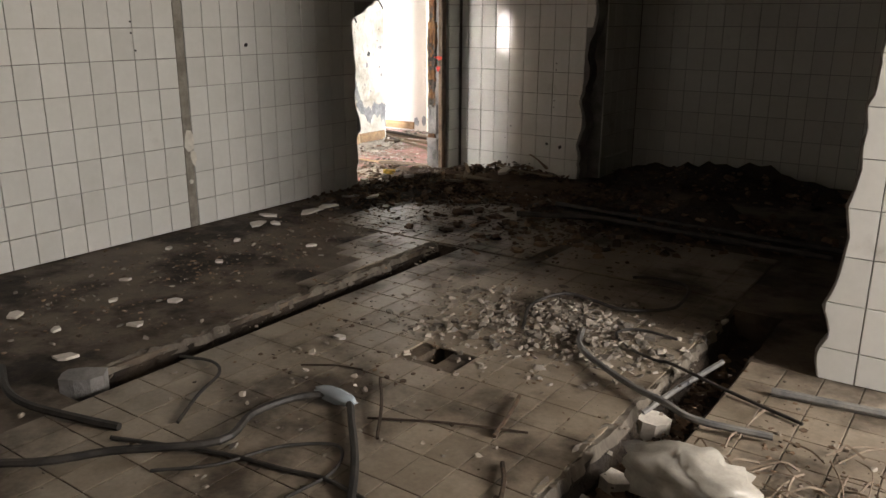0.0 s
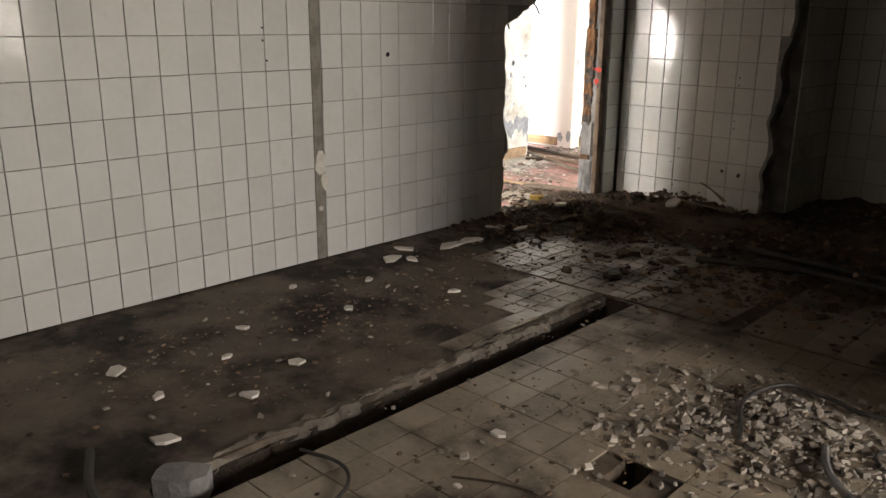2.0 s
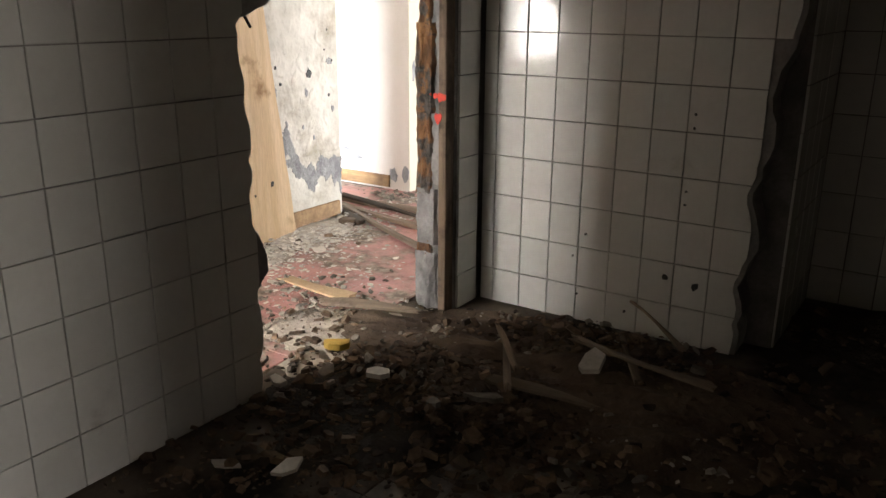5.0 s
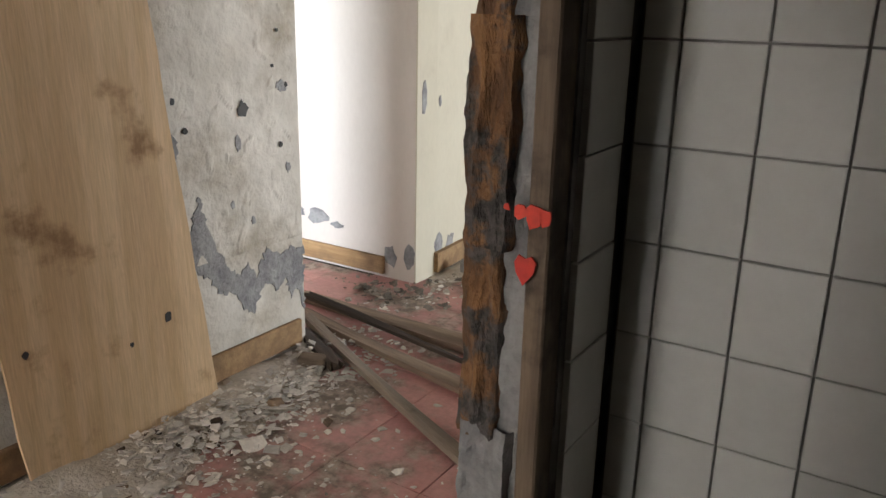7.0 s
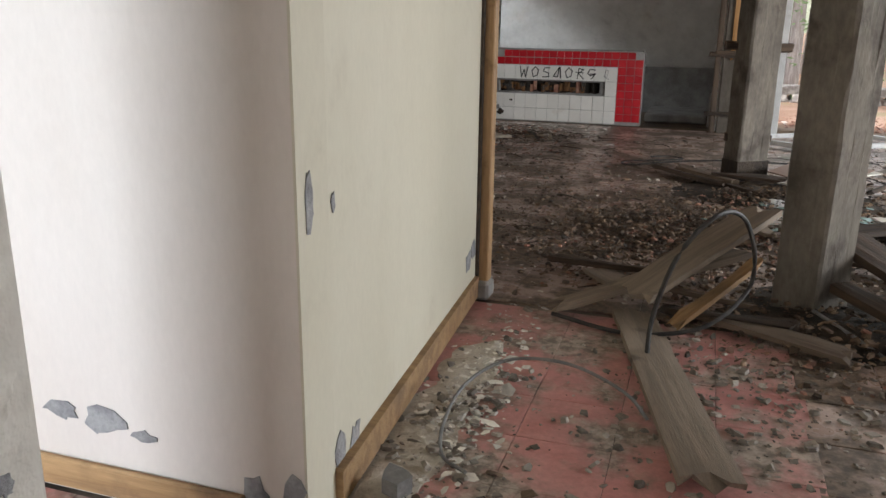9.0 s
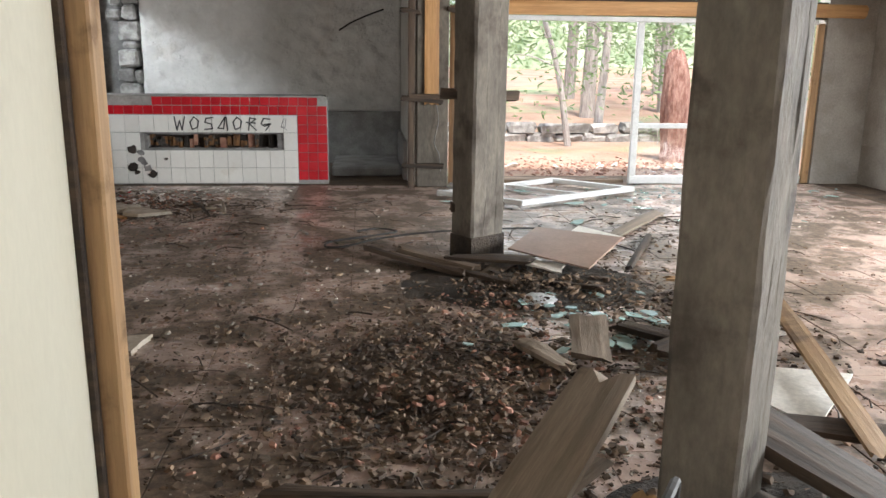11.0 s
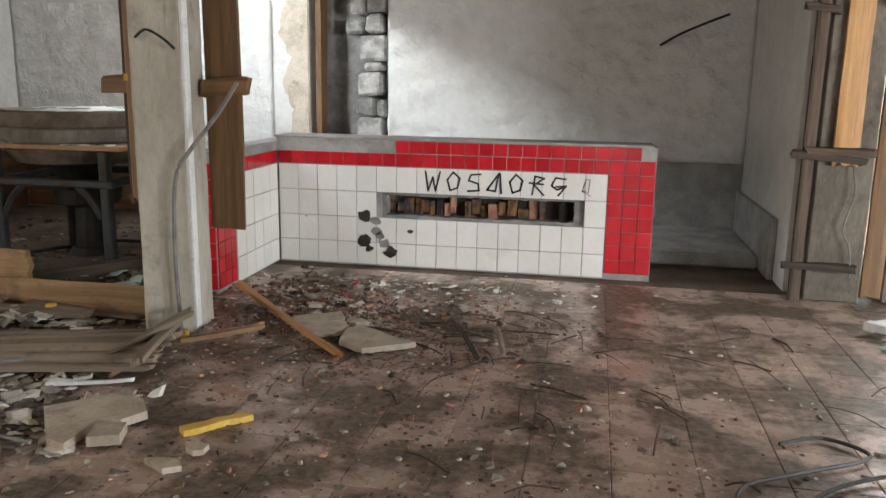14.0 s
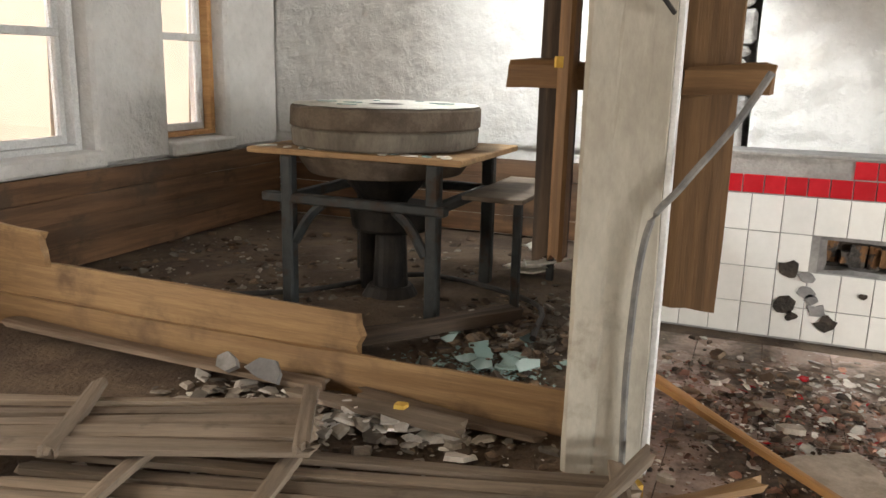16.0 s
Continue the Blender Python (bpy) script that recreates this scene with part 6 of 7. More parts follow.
solo("bared_patch", prism(ragged(SCAR, 0.012, 0.011, 6)[:-1], "x", -5.199, -5.1955), "scar", "ragged grey band where the plaster has fallen off", "plaster", group="bared patches")
for k, (cy, cz, s, tall) in enumerate(((7.54, 0.93, 0.018, 2.2), (7.78, 1.12, 0.035, 0.9), (7.80, 0.80, 0.016, 1.6), (7.25, 0.95, 0.02, 2.5), (7.60, 0.62, 0.014, 1.5), (7.50, 0.70, 0.012, 1.5))):
    scar(cy, cz, s, tall, 300 + k)
# wall holes are flat black plates that stand for their dark inside
for k, (cy, cz, s) in enumerate(((7.57, 1.055, 0.030), (7.76, 0.895, 0.011), (7.73, 1.2, 0.008), (7.76, 1.33, 0.008), (7.30, 1.0, 0.014), (7.80, 1.125, 0.010))):
    scar(cy, cz, s, 1.2, 330 + k, -5.196, "ink_hole_black", 10, "wall_hole", "black plate for the shade in a hole of the plaster wall")
# blistered, flaking old paint


def flaking_skin(y0, y1, z0, z1, x, seed, bare):
    """Lifted cells of paint with curled rims; bare: places (y, z, reach) where none is left."""
    ny, nz = int((y1 - y0) / 0.009), int((z1 - z0) / 0.010)
    bm, g = bmesh.new(), []
    for j in range(nz + 1):
        g.append([])
        for i in range(ny + 1):
            y, z = y0 + (y1 - y0) * i / ny, z0 + (z1 - z0) * j / nz
            p = Vector((y * 19 + 1.4 * noise.noise((y * 9, z * 9, seed)), z * 11 + 1.4 * noise.noise((y * 9, z * 9, seed + 4)), seed))
            cells = noise.voronoi(p)
            lift = noise.noise(cells[1][0] * 3.7)
            where = noise.noise((y * 2.2, z * 2.2, seed + 9)) + 0.35
            inner = min(1.0, max(0.0, (cells[0][1] - cells[0][0]) / 0.22))
            h = 0.0012 + 0.0016 * noise.noise((y * 30, z * 30, seed))
            if lift > 0.0 and where > 0.05:
                h += 0.0075 * min(1.0, 3 * lift) * inner * inner * (3 - 2 * inner) * (0.6 + 0.5 * noise.noise((y * 24, z * 24, seed)))
            rim = i in (0, ny) or j in (0, nz) or any(abs(y - b[0]) < b[2] and abs(z - b[1]) < 1.6 * b[2] for b in bare)
            g[-1].append(bm.verts.new((x + 0.0004 if rim else x + max(0.0004, h), y, z)))
    for a, b in zip(g, g[1:]):
        for i in range(ny):
            bm.faces.new((a[i], a[i + 1], b[i + 1], b[i]))
    return bm


solo("paint_flakes", flaking_skin(6.6, 7.866, 0.50, 2.2, -5.2, 4.0, [(7.54, 0.93, 0.03), (7.78, 1.12, 0.045), (7.80, 0.80, 0.03), (7.25, 0.95, 0.03), (7.60, 0.62, 0.03), (7.50, 0.70, 0.03), (7.57, 1.055, 0.04), (7.76, 0.895, 0.02), (7.73, 1.2, 0.02), (7.76, 1.33, 0.02), (7.30, 1.0, 0.03), (7.33, 0.70, 0.07)]), "plaster", "blistered flakes of old white paint on the plaster wall", "paint", kind="stuff")
solo("baseboard_west", block(-5.2, -5.175, 4.7, 7.83, 0.03, 0.14, 0.006), "wood_board", "scuffed brown baseboard under plaster", "baseboard", kind="structure")
solo("baseboard_passage", block(-7.3, -5.46, 8.772, 8.797, 0.02, 0.12, 0.006), "wood_board", "scuffed tan baseboard", "baseboard", kind="structure")
solo("baseboard_partition", prism([(-5.268, 8.98), (-5.238, 8.98), (-5.375, 10.98), (-5.40, 10.98)], "z", 0.02, 0.13), "wood_board", "scuffed tan baseboard leaning from the wall", "baseboard", kind="structure")
for k, (cx, cz, s, tall) in enumerate(((-5.43, 0.12, 0.05, 1.6), (-5.95, 0.26, 0.10, 0.6), (-5.80, 0.24, 0.05, 0.6), (-6.1, 0.28, 0.08, 0.5), (-5.30, 0.14, 0.045, 2.2))):
    solo("bared_patch", prism([(cx + p, cz + q * tall) for p, q in shard_poly(random.Random(350 + k), s, 12)], "y", 8.795, 8.799), "scar", "grey patch where paint has peeled", "plaster", group="bared patches")
for k, (f, cz, s, tall) in enumerate(((0.03, 0.17, 0.06, 1.6), (0.09, 0.14, 0.05, 1.5), (0.90, 0.26, 0.09, 0.8), (0.96, 0.30, 0.07, 0.9), (0.005, 0.98, 0.03, 3.6), (0.02, 0.95, 0.02, 2.0))):
    y = 8.98 + 2.02 * f if f > 0.01 else 8.86
    x = -5.27 - 0.13 * max(0.0, f) if f > 0.01 else -5.2625
    bm = prism([(p, q * tall) for p, q in shard_poly(random.Random(370 + k), s, 12)], "x", 0.001, 0.0035)
    solo("bared_patch", bm, "scar", "grey patch where paint has peeled", "plaster", pose(x, y, cz, 0, 0, 3.7 if f > 0.01 else 0), group="bared patches")
jamb = thing("door_jamb", "raw timber door jamb at the end of the partition", "door jamb", (-5.45, 11.05, 0), kind="structure")
jamb_post = part("post", block(-0.13, 0.115, -0.045, 0.035, 0, TOP, 0.006), "wood_jamb", jamb)
part("edge_strip", block(0.045, 0.068, -0.07, -0.046, 0.0, TOP, 0.004), "wood_dark", jamb, "dark edge")
part("foot", block(0.02, 0.13, -0.09, 0.05, 0, 0.10, 0.015), "cement", jamb, "broken plaster at the foot")
for z in (1.3, 0.75):
    part("bolt", cylinder(0.016, 0.014, 0, 0.03, 8), "iron", jamb_post, "rusty bolt", pose(0.045, -0.06, z, 0, -90, 0))
for k, (a, b, w, t, mat) in enumerate((((-5.62, 8.30, 0.005), (-4.15, 8.19, 0.005), 0.10, 0.035, "wood_old"), ((-5.45, 8.12, 0.01), (-4.3, 7.86, 0.01), 0.08, 0.03, "wood_old"), ((-5.34, 8.04, 0.03), (-4.05, 7.40, 0.02), 0.055, 0.03, "wood_grey"), ((-5.4, 8.0, 0.015), (-4.9, 7.72, 0.012), 0.05, 0.03, "wood_dark"), ((-5.5, 8.22, 0.04), (-4.35, 8.05, 0.02), 0.03, 0.02, "wood_dark"))):
    plank("floor_lath", a, b, w, t, mat, "long worn lath lying across the corridor floor", "lath", group="laths on the corridor floor")
plank("broken_lath", (-4.55, 6.62, 0.02), (-3.98, 6.52, 0.03), 0.10, 0.012, "plywood", "curved strip of torn veneer on the floor", "veneer")
plank("broken_lath", (-4.05, 6.36, 0.05), (-3.6, 6.55, 0.05), 0.06, 0.015, "wood_grey", "pale broken lath in the opening", "lath")
solo("wood_block", block(-0.06, 0.06, -0.035, 0.035, 0, 0.05, 0.006), "wood_old", "small broken wooden block on the floor", "block", pose(-5.02, 7.72, 0.0, 0, 0, 20))
plank("broken_lath", (-4.95, 6.45, 0.03), (-4.7, 6.3, 0.03), 0.04, 0.02, "wood_dark", "short dark lath in the plaster litter", "lath")
rubble("rubble", "pale plaster crumbs along the corridor wall", "chips_tile", [(-5.02, 7.2, 0.30, 0.95, 3000, 0.05), (-5.05, 6.3, 0.25, 0.8, 1200, 0.05), (-5.1, 7.8, 0.2, 0.3, 500, 0.06), (-4.6, 6.7, 0.8, 0.9, 900, 0), (-5.12, 9.7, 0.16, 1.1, 900, 0.02)], (0.004, 0.034), 41, flat=0.22, tilt=0.35)
rubble("rubble", "thin curled flakes of fallen paint by the corridor wall", "chips_tile", [(-5.0, 7.2, 0.3, 0.8, 120, 0.05), (-4.9, 6.4, 0.4, 0.7, 80, 0.04), (-5.05, 9.6, 0.2, 0.9, 60, 0.02)], (0.03, 0.075), 45, flat=0.06, tilt=0.45)
solo("dust_heap", heap_mesh(-5.06, 7.0, 0.34, 1.15, 0.05, 21, 40), "plaster_dust", "bank of pale plaster dust along the corridor wall", "dust", kind="stuff")
solo("dust_heap", heap_mesh(-5.18, 9.7, 0.20, 1.25, 0.035, 22, 36), "plaster_dust", "bank of dusty dirt along the partition foot", "dust", kind="stuff")
solo("dust_heap", heap_mesh(-3.75, 6.25, 0.55, 0.55, 0.035, 23, 30), "plaster_dust", "spread of pale plaster dust in the opening", "dust", kind="stuff")
rubble("rubble", "brown plaster crumbs in the corridor", "chips", [(-4.2, 6.3, 0.6, 0.6, 520, 0.03), (-5.1, 9.6, 0.25, 1.1, 420, 0.03), (-5.3, 8.62, 0.35, 0.2, 160, 0.03), (-4.5, 9.2, 0.9, 1.0, 300, 0), (-4.1, 10.1, 0.6, 0.8, 400, 0)], (0.006, 0.04), 42)
rubble("rubble", "dark litter by the corridor wall", "chips_dark", [(-5.0, 7.0, 0.3, 0.9, 90, 0.04), (-3.85, 6.2, 0.5, 0.5, 220, 0.04), (-4.9, 9.0, 0.25, 0.3, 60, 0.05)], (0.008, 0.05), 43)
solo("dark_lump", slab_piece(0.07, 0.08, 71, 8, 0.8), "cement_dark", "dark lump of mortar by the baseboard", "rubble", pose(-5.12, 9.12, 0.0, 10, 5, 0))
cable("wire_hoop", [(-4.94, 9.28, 0.015), (-5.05, 9.36, 0.02), (-5.10, 9.55, 0.05), (-5.08, 9.78, 0.1), (-4.95, 9.95, 0.14), (-4.72, 9.98, 0.14), (-4.5, 9.93, 0.08), (-4.40, 9.86, 0.015)], 0.007, "hose_grey", "springy thin wire arching over the pink floor")

# ---- loose things of the hall ----
PILE = (((-4.55, 10.95, 0.02), (-4.17, 9.45, 0.015), 0.21, 0.03, "wood_grey"), ((-4.92, 10.88, 0.05), (-4.05, 11.55, 0.22), 0.12, 0.04, "wood_grey"), ((-4.55, 10.95, 0.12), (-3.95, 11.75, 0.42), 0.20, 0.04, "wood_grey"),
        ((-4.33, 10.85, 0.05), (-3.98, 11.2, 0.30), 0.08, 0.03, "wood_board"), ((-4.84, 11.68, 0.02), (-4.58, 11.3, 0.02), 0.18, 0.03, "wood_grey"), ((-5.1, 11.75, 0.03), (-4.3, 11.65, 0.05), 0.07, 0.04, "wood_dark"),
        ((-3.52, 11.65, 0.32), (-2.9, 10.95, 0.08), 0.24, 0.05, "wood_dark"), ((-3.6, 11.45, 0.15), (-3.1, 10.75, 0.06), 0.16, 0.05, "wood_dark"), ((-3.3, 12.85, 0.10), (-2.65, 13.2, 0.12), 0.2, 0.04, "wood_dark"), ((-4.2, 11.05, 0.03), (-3.6, 10.7, 0.02), 0.12, 0.03, "wood_old"),
        ((-4.4, 11.1, 0.02), (-3.8, 10.95, 0.04), 0.1, 0.04, "wood_dark"), ((-2.36, 13.6, 0.14), (-2.9, 11.7, 0.12), 0.10, 0.02, "wood_board"), ((-4.6, 11.25, 0.1), (-4.0, 11.0, 0.12), 0.05, 0.03, "wood_old"), ((-3.4, 12.3, 0.05), (-2.7, 11.9, 0.07), 0.14, 0.03, "wood_dark"))
for a, b, w, t, mat in PILE:
    plank("loose_plank", a, b, w, t, mat, {"wood_grey": "weathered grey plank in a heap by the column", "wood_dark": "dark rotten plank in a heap by the column", "wood_board": "yellowish broken plank in a heap by the column", "wood_old": "brown worn plank in a heap by the column"}[mat], group="planks by the column", split=0.06)
cable("bent_cable", [(-4.45, 10.45, 0.02), (-4.44, 10.5, 0.2), (-4.36, 10.5, 0.48), (-4.22, 10.55, 0.66), (-4.10, 10.75, 0.62), (-4.02, 10.95, 0.4), (-4.03, 11.0, 0.2), (-4.2, 10.78, 0.08), (-4.45, 10.70, 0.03), (-4.65, 10.72, 0.02), (-4.95, 10.85, 0.02)], 0.011, "rubber", "stiff black cable arching out of the plank heap")
cable("bent_cable", [(-3.69, 11.24, 0.06), (-3.55, 11.0, 0.04), (-3.45, 10.83, 0.02), (-3.27, 10.4, 0.02), (-3.1, 10.0, 0.02)], 0.010, "hose_grey", "grey cable on the dark litter")
for k, (poly, z) in enumerate(((((-2.95, 13.2), (-2.70, 13.9), (-2.32, 13.95), (-2.42, 13.5)), 0.06), (((-3.1, 12.45), (-2.95, 12.05), (-2.46, 12.6), (-2.85, 12.72)), 0.06), (((-3.10, 13.35), (-2.95, 12.95), (-2.55, 13.05), (-2.65, 13.42)), 0.11))):
    solo("white_sheet", prism(ragged(list(poly) + [poly[0]], 0.15, 0.012, k)[:-1], "z", z, z + 0.012), "paper", "torn white board lying on the rubble", "board", group="white boards")
solo("hardboard_sheet", prism([(-0.43, 0.05), (-0.10, 0.58), (0.47, 0.10), (0.02, -0.56)], "z", 0, 0.012), "hardboard", "brown hardboard sheet lying tilted on rubble", "board", pose(-3.28, 14.93, 0.155, 3, -4, 0))
solo("white_sheet", prism(ragged([(-3.66, 14.90), (-3.36, 14.62), (-3.44, 14.40), (-3.58, 14.60), (-3.74, 14.72), (-3.66, 14.90)], 0.08, 0.012, 8)[:-1], "z", 0.09, 0.102), "paper", "torn white board under the hardboard sheet", "board", group="white boards")
solo("white_sheet", prism([(-3.12, 15.55), (-2.92, 15.92), (-2.66, 15.45), (-2.85, 15.25)], "z", 0.10, 0.112), "paper", "white board behind the hardboard sheet", "board", group="white boards")
for a, b, w, t, mat in (((-2.62, 15.85, 0.03), (-1.85, 16.85, 0.03), 0.12, 0.02, "wood_grey"), ((-4.0, 14.50, 0.02), (-3.68, 14.95, 0.04), 0.12, 0.025, "wood_old"), ((-2.68, 14.4, 0.03), (-2.28, 14.3, 0.03), 0.03, 0.02, "wood_board"), ((-4.5, 15.25, 0.06), (-3.98, 14.66, 0.06), 0.12, 0.04, "wood_old"),
                        ((-4.75, 15.40, 0.04), (-4.1, 14.6, 0.03), 0.08, 0.04, "wood_dark"), ((-2.3, 15.85, 0.02), (-2.9, 14.6, 0.04), 0.05, 0.04, "wood_dark"), ((-4.3, 14.95, 0.03), (-3.75, 14.3, 0.03), 0.10, 0.04, "wood_dark"), ((-4.15, 14.9, 0.09), (-3.6, 14.7, 0.09), 0.14, 0.03, "wood_dark"),
                        ((-3.9, 14.6, 0.03), (-3.2, 14.2, 0.04), 0.09, 0.03, "wood_dark"), ((-3.55, 13.35, 0.10), (-3.65, 12.9, 0.05), 0.20, 0.04, "wood_grey"), ((-3.35, 13.4, 0.05), (-2.85, 12.8, 0.04), 0.12, 0.04, "wood_dark"), ((-3.95, 13.15, 0.04), (-3.8, 12.85, 0.04), 0.1, 0.03, "wood_grey")):
    plank("loose_plank", a, b, w, t, mat, {"wood_grey": "weathered grey board on the hall floor", "wood_dark": "dark rotten board in the rubble by the column", "wood_board": "pale stick on the hall floor", "wood_old": "brown worn board by the column foot"}[mat], group="boards by the far column", split=0.05)
cable("hall_hose", [(-3.3, 15.95, 0.02), (-3.16, 16.1, 0.02), (-3.25, 16.25, 0.02), (-3.6, 16.2, 0.03), (-4.06, 16.03, 0.05), (-4.4, 16.0, 0.03), (-4.7, 15.85, 0.02), (-4.95, 15.6, 0.02), (-5.1, 15.6, 0.02), (-5.06, 15.78, 0.02), (-4.8, 15.95, 0.02), (-4.5, 16.15, 0.02), (-4.65, 16.3, 0.02), (-4.85, 16.2, 0.02)], 0.009, "rubber", "thin dark hose lying in a loop on the hall floor")
solo("clear_wrap", crumpled(-3.68, 14.02, 0.03, 0.12, 0.10, 0.03, 21, 16, 10), "polythene", "crumpled clear film on the wet floor", "film")
for k in range(70):
    cx, cy, sx, sy = ((-3.5, 13.75, 0.35, 0.25), (-3.1, 13.25, 0.35, 0.25), (-0.9, 18.4, 1.1, 0.5), (-0.8, 18.3, 1.2, 0.6), (-2.4, 17.0, 0.9, 0.7))[k % 5]
    solo("glass_shard", slab_piece(rng.uniform(0.04, 0.15 if k % 5 > 1 else 0.11), 0.005, 500 + k, 5, 0.6), "glass_shard", "greenish shard of broken window glass on the floor", "glass", pose(cx + rng.gauss(0, sx), cy + rng.gauss(0, sy * 0.8), 0.012 + rng.uniform(0, 0.02), rng.uniform(-5, 5), rng.uniform(-5, 5), rng.uniform(0, 360)), group="window glass on the hall floor")
rubble("rubble", "tiny greenish crumbs of window glass", "glass_shard", [(-0.9, 18.3, 1.5, 0.7, 700, 0), (-3.3, 13.4, 0.7, 0.6, 180, 0.02), (-8.95, 17.85, 0.4, 0.22, 500, 0.03)], (0.008, 0.035), 57, flat=0.2, floor_z=0.006, category="glass")

# litter of the hall floor
rubble("rubble", "brown crumbled litter on the hall floor", "chips_dark", [(-4.6, 12.9, 0.9, 1.2, 2600, 0.05), (-3.6, 14.3, 0.9, 0.8, 2200, 0.10), (-3.5, 11.2, 0.9, 0.8, 1600, 0.10), (-2.9, 13.2, 0.8, 1.0, 1300, 0.05), (-5.6, 13.2, 1.2, 1.6, 900, 0.01), (-4.6, 11.9, 0.9, 0.6, 700, 0.02), (-7.0, 17.6, 1.5, 0.8, 500, 0.02), (-6.5, 15.6, 2.2, 1.5, 350, 0.0), (-2.0, 15.2, 1.2, 1.5, 500, 0.02), (-4.3, 12.7, 0.8, 1.0, 2500, 0.04)], (0.006, 0.042), 51)
rubble("rubble", "fine brown crumbs trodden over the hall floor", "chips_dark", [(-5.2, 14.0, 1.8, 2.2, 3600, 0), (-4.6, 12.6, 1.2, 1.2, 2200, 0), (-6.8, 16.8, 1.8, 1.5, 2600, 0), (-7.0, 17.6, 1.3, 0.8, 2200, 0), (-6.6, 15.0, 1.8, 1.6, 1500, 0), (-2.6, 15.0, 1.6, 2.2, 2200, 0), (-3.4, 10.9, 1.0, 1.0, 1200, 0)], (0.004, 0.020), 58, flat=0.35, tilt=0.3)
rubble("rubble", "fine pale crumbs trodden over the hall floor", "chips_tile", [(-5.2, 14.6, 2.0, 2.6, 500, 0), (-3.2, 12.0, 1.0, 1.6, 500, 0), (-1.4, 17.0, 1.8, 1.4, 600, 0), (-7.4, 17.3, 1.2, 0.9, 900, 0), (-4.6, 12.4, 1.3, 1.1, 900, 0)], (0.004, 0.022), 59, flat=0.3, tilt=0.3)
rubble("rubble", "reddish brick crumbs in the litter", "chips_red", [(-4.3, 12.6, 0.9, 1.0, 550, 0.05), (-7.3, 17.8, 1.1, 0.7, 600, 0.02), (-6.9, 16.6, 1.4, 1.2, 300, 0.0), (-3.9, 14.1, 0.6, 0.6, 160, 0.06), (-3.4, 10.9, 0.8, 0.7, 200, 0.05)], (0.008, 0.04), 52)
rubble("rubble", "pale crumbs of plaster strewn over the hall", "chips", [(-5.5, 15.5, 2.8, 2.6, 900, 0), (-3.2, 12.2, 1.0, 1.6, 600, 0.03), (-1.2, 17.3, 1.5, 1.2, 500, 0), (-7.2, 18.3, 1.2, 0.5, 350, 0.02), (-4.0, 10.4, 0.8, 0.7, 350, 0)], (0.006, 0.038), 53)
rubble("rubble", "white broken plaster and tile before the pallets", "chips_tile", [(-8.7, 15.8, 0.8, 0.45, 260, 0.08), (-9.3, 16.15, 0.6, 0.4, 120, 0.07), (-9.3, 17.08, 0.8, 0.2, 70, 0.08)], (0.015, 0.11), 64, flat=0.2, tilt=0.35)
rubble("rubble", "pale broken plaster and tile before the pallets", "chips", [(-8.7, 15.85, 0.8, 0.45, 900, 0.06), (-9.3, 16.15, 0.6, 0.4, 300, 0.06), (-8.5, 15.4, 0.9, 0.3, 250, 0.02), (-9.4, 17.05, 0.9, 0.25, 260, 0.06)], (0.015, 0.10), 54, flat=0.22, tilt=0.35)
rubble("rubble", "litter on the mill floor", "chips", [(-10.6, 19.1, 1.4, 1.3, 1100, 0.02), (-10.8, 18.0, 1.0, 0.4, 350, 0.03), (-8.9, 18.6, 0.4, 0.9, 250, 0.04)], (0.01, 0.06), 55)
rubble("rubble", "dark litter on the mill floor", "chips_dark", [(-10.4, 19.0, 1.6, 1.4, 1200, 0.02), (-8.9, 18.4, 0.4, 0.9, 400, 0.08), (-8.6, 16.6, 0.7, 0.5, 300, 0.03)], (0.01, 0.07), 56)
solo("dirt_heap", heap_mesh(-3.65, 14.5, 1.0, 0.75, 0.07, 13), "dirt_void_dark", "low heap of dark litter round the column foot", "dirt", kind="stuff")
solo("dirt_heap", heap_mesh(-3.35, 11.3, 0.9, 0.7, 0.07, 14), "dirt_void_dark", "low heap of dark litter round the column foot", "dirt", kind="stuff")
solo("dirt_heap", heap_mesh(-4.5, 12.8, 0.9, 0.9, 0.03, 15), "dirt", "low spread of brown litter on the hall floor", "dirt", kind="stuff")
solo("dirt_heap", heap_mesh(-10.3, 19.2, 2.0, 1.7, 0.05, 16), "dirt", "brown dirt spread over the mill floor", "dirt", kind="stuff")
twigs = bmesh.new()
r9 = random.Random(19)
for _ in range(260):
    cx, cy, sx, sy = r9.choice(((-5.3, 16.5, 1.6, 1.3), (-4.5, 12.6, 1.0, 1.0), (-3.0, 13.0, 0.8, 1.3), (-6.6, 17.3, 1.0, 0.7), (-2.2, 16.0, 1.0, 1.2)))
    x, y, a, ln = r9.gauss(cx, sx * 0.6), r9.gauss(cy, sy * 0.6), r9.uniform(0, 6.28), r9.uniform(0.06, 0.4)
    dx, dy = math.cos(a) * ln / 2, math.sin(a) * ln / 2
    tube([(x - dx, y - dy, 0.006), (x + r9.uniform(-0.02, 0.02), y + r9.uniform(-0.02, 0.02), r9.uniform(0.008, 0.03)), (x + dx, y + dy, 0.006)], r9.uniform(0.002, 0.006), 4, 2, bm=twigs)
solo("dry_twigs", twigs, "wood_dark", "dry twigs and splinters strewn over the hall floor", "twigs", kind="stuff")

# pallets and planks by the mill
def slat_panel(name, label, a, b, c, count, gap, thick, battens, z):
    """A panel of parallel boards: a to b along a board, a to c across; battens: places along the board from 0 to 1."""
    a, b, c = Vector((*a, z)), Vector((*b, z)), Vector((*c, z))
    ex, ey = (b - a), (c - a)
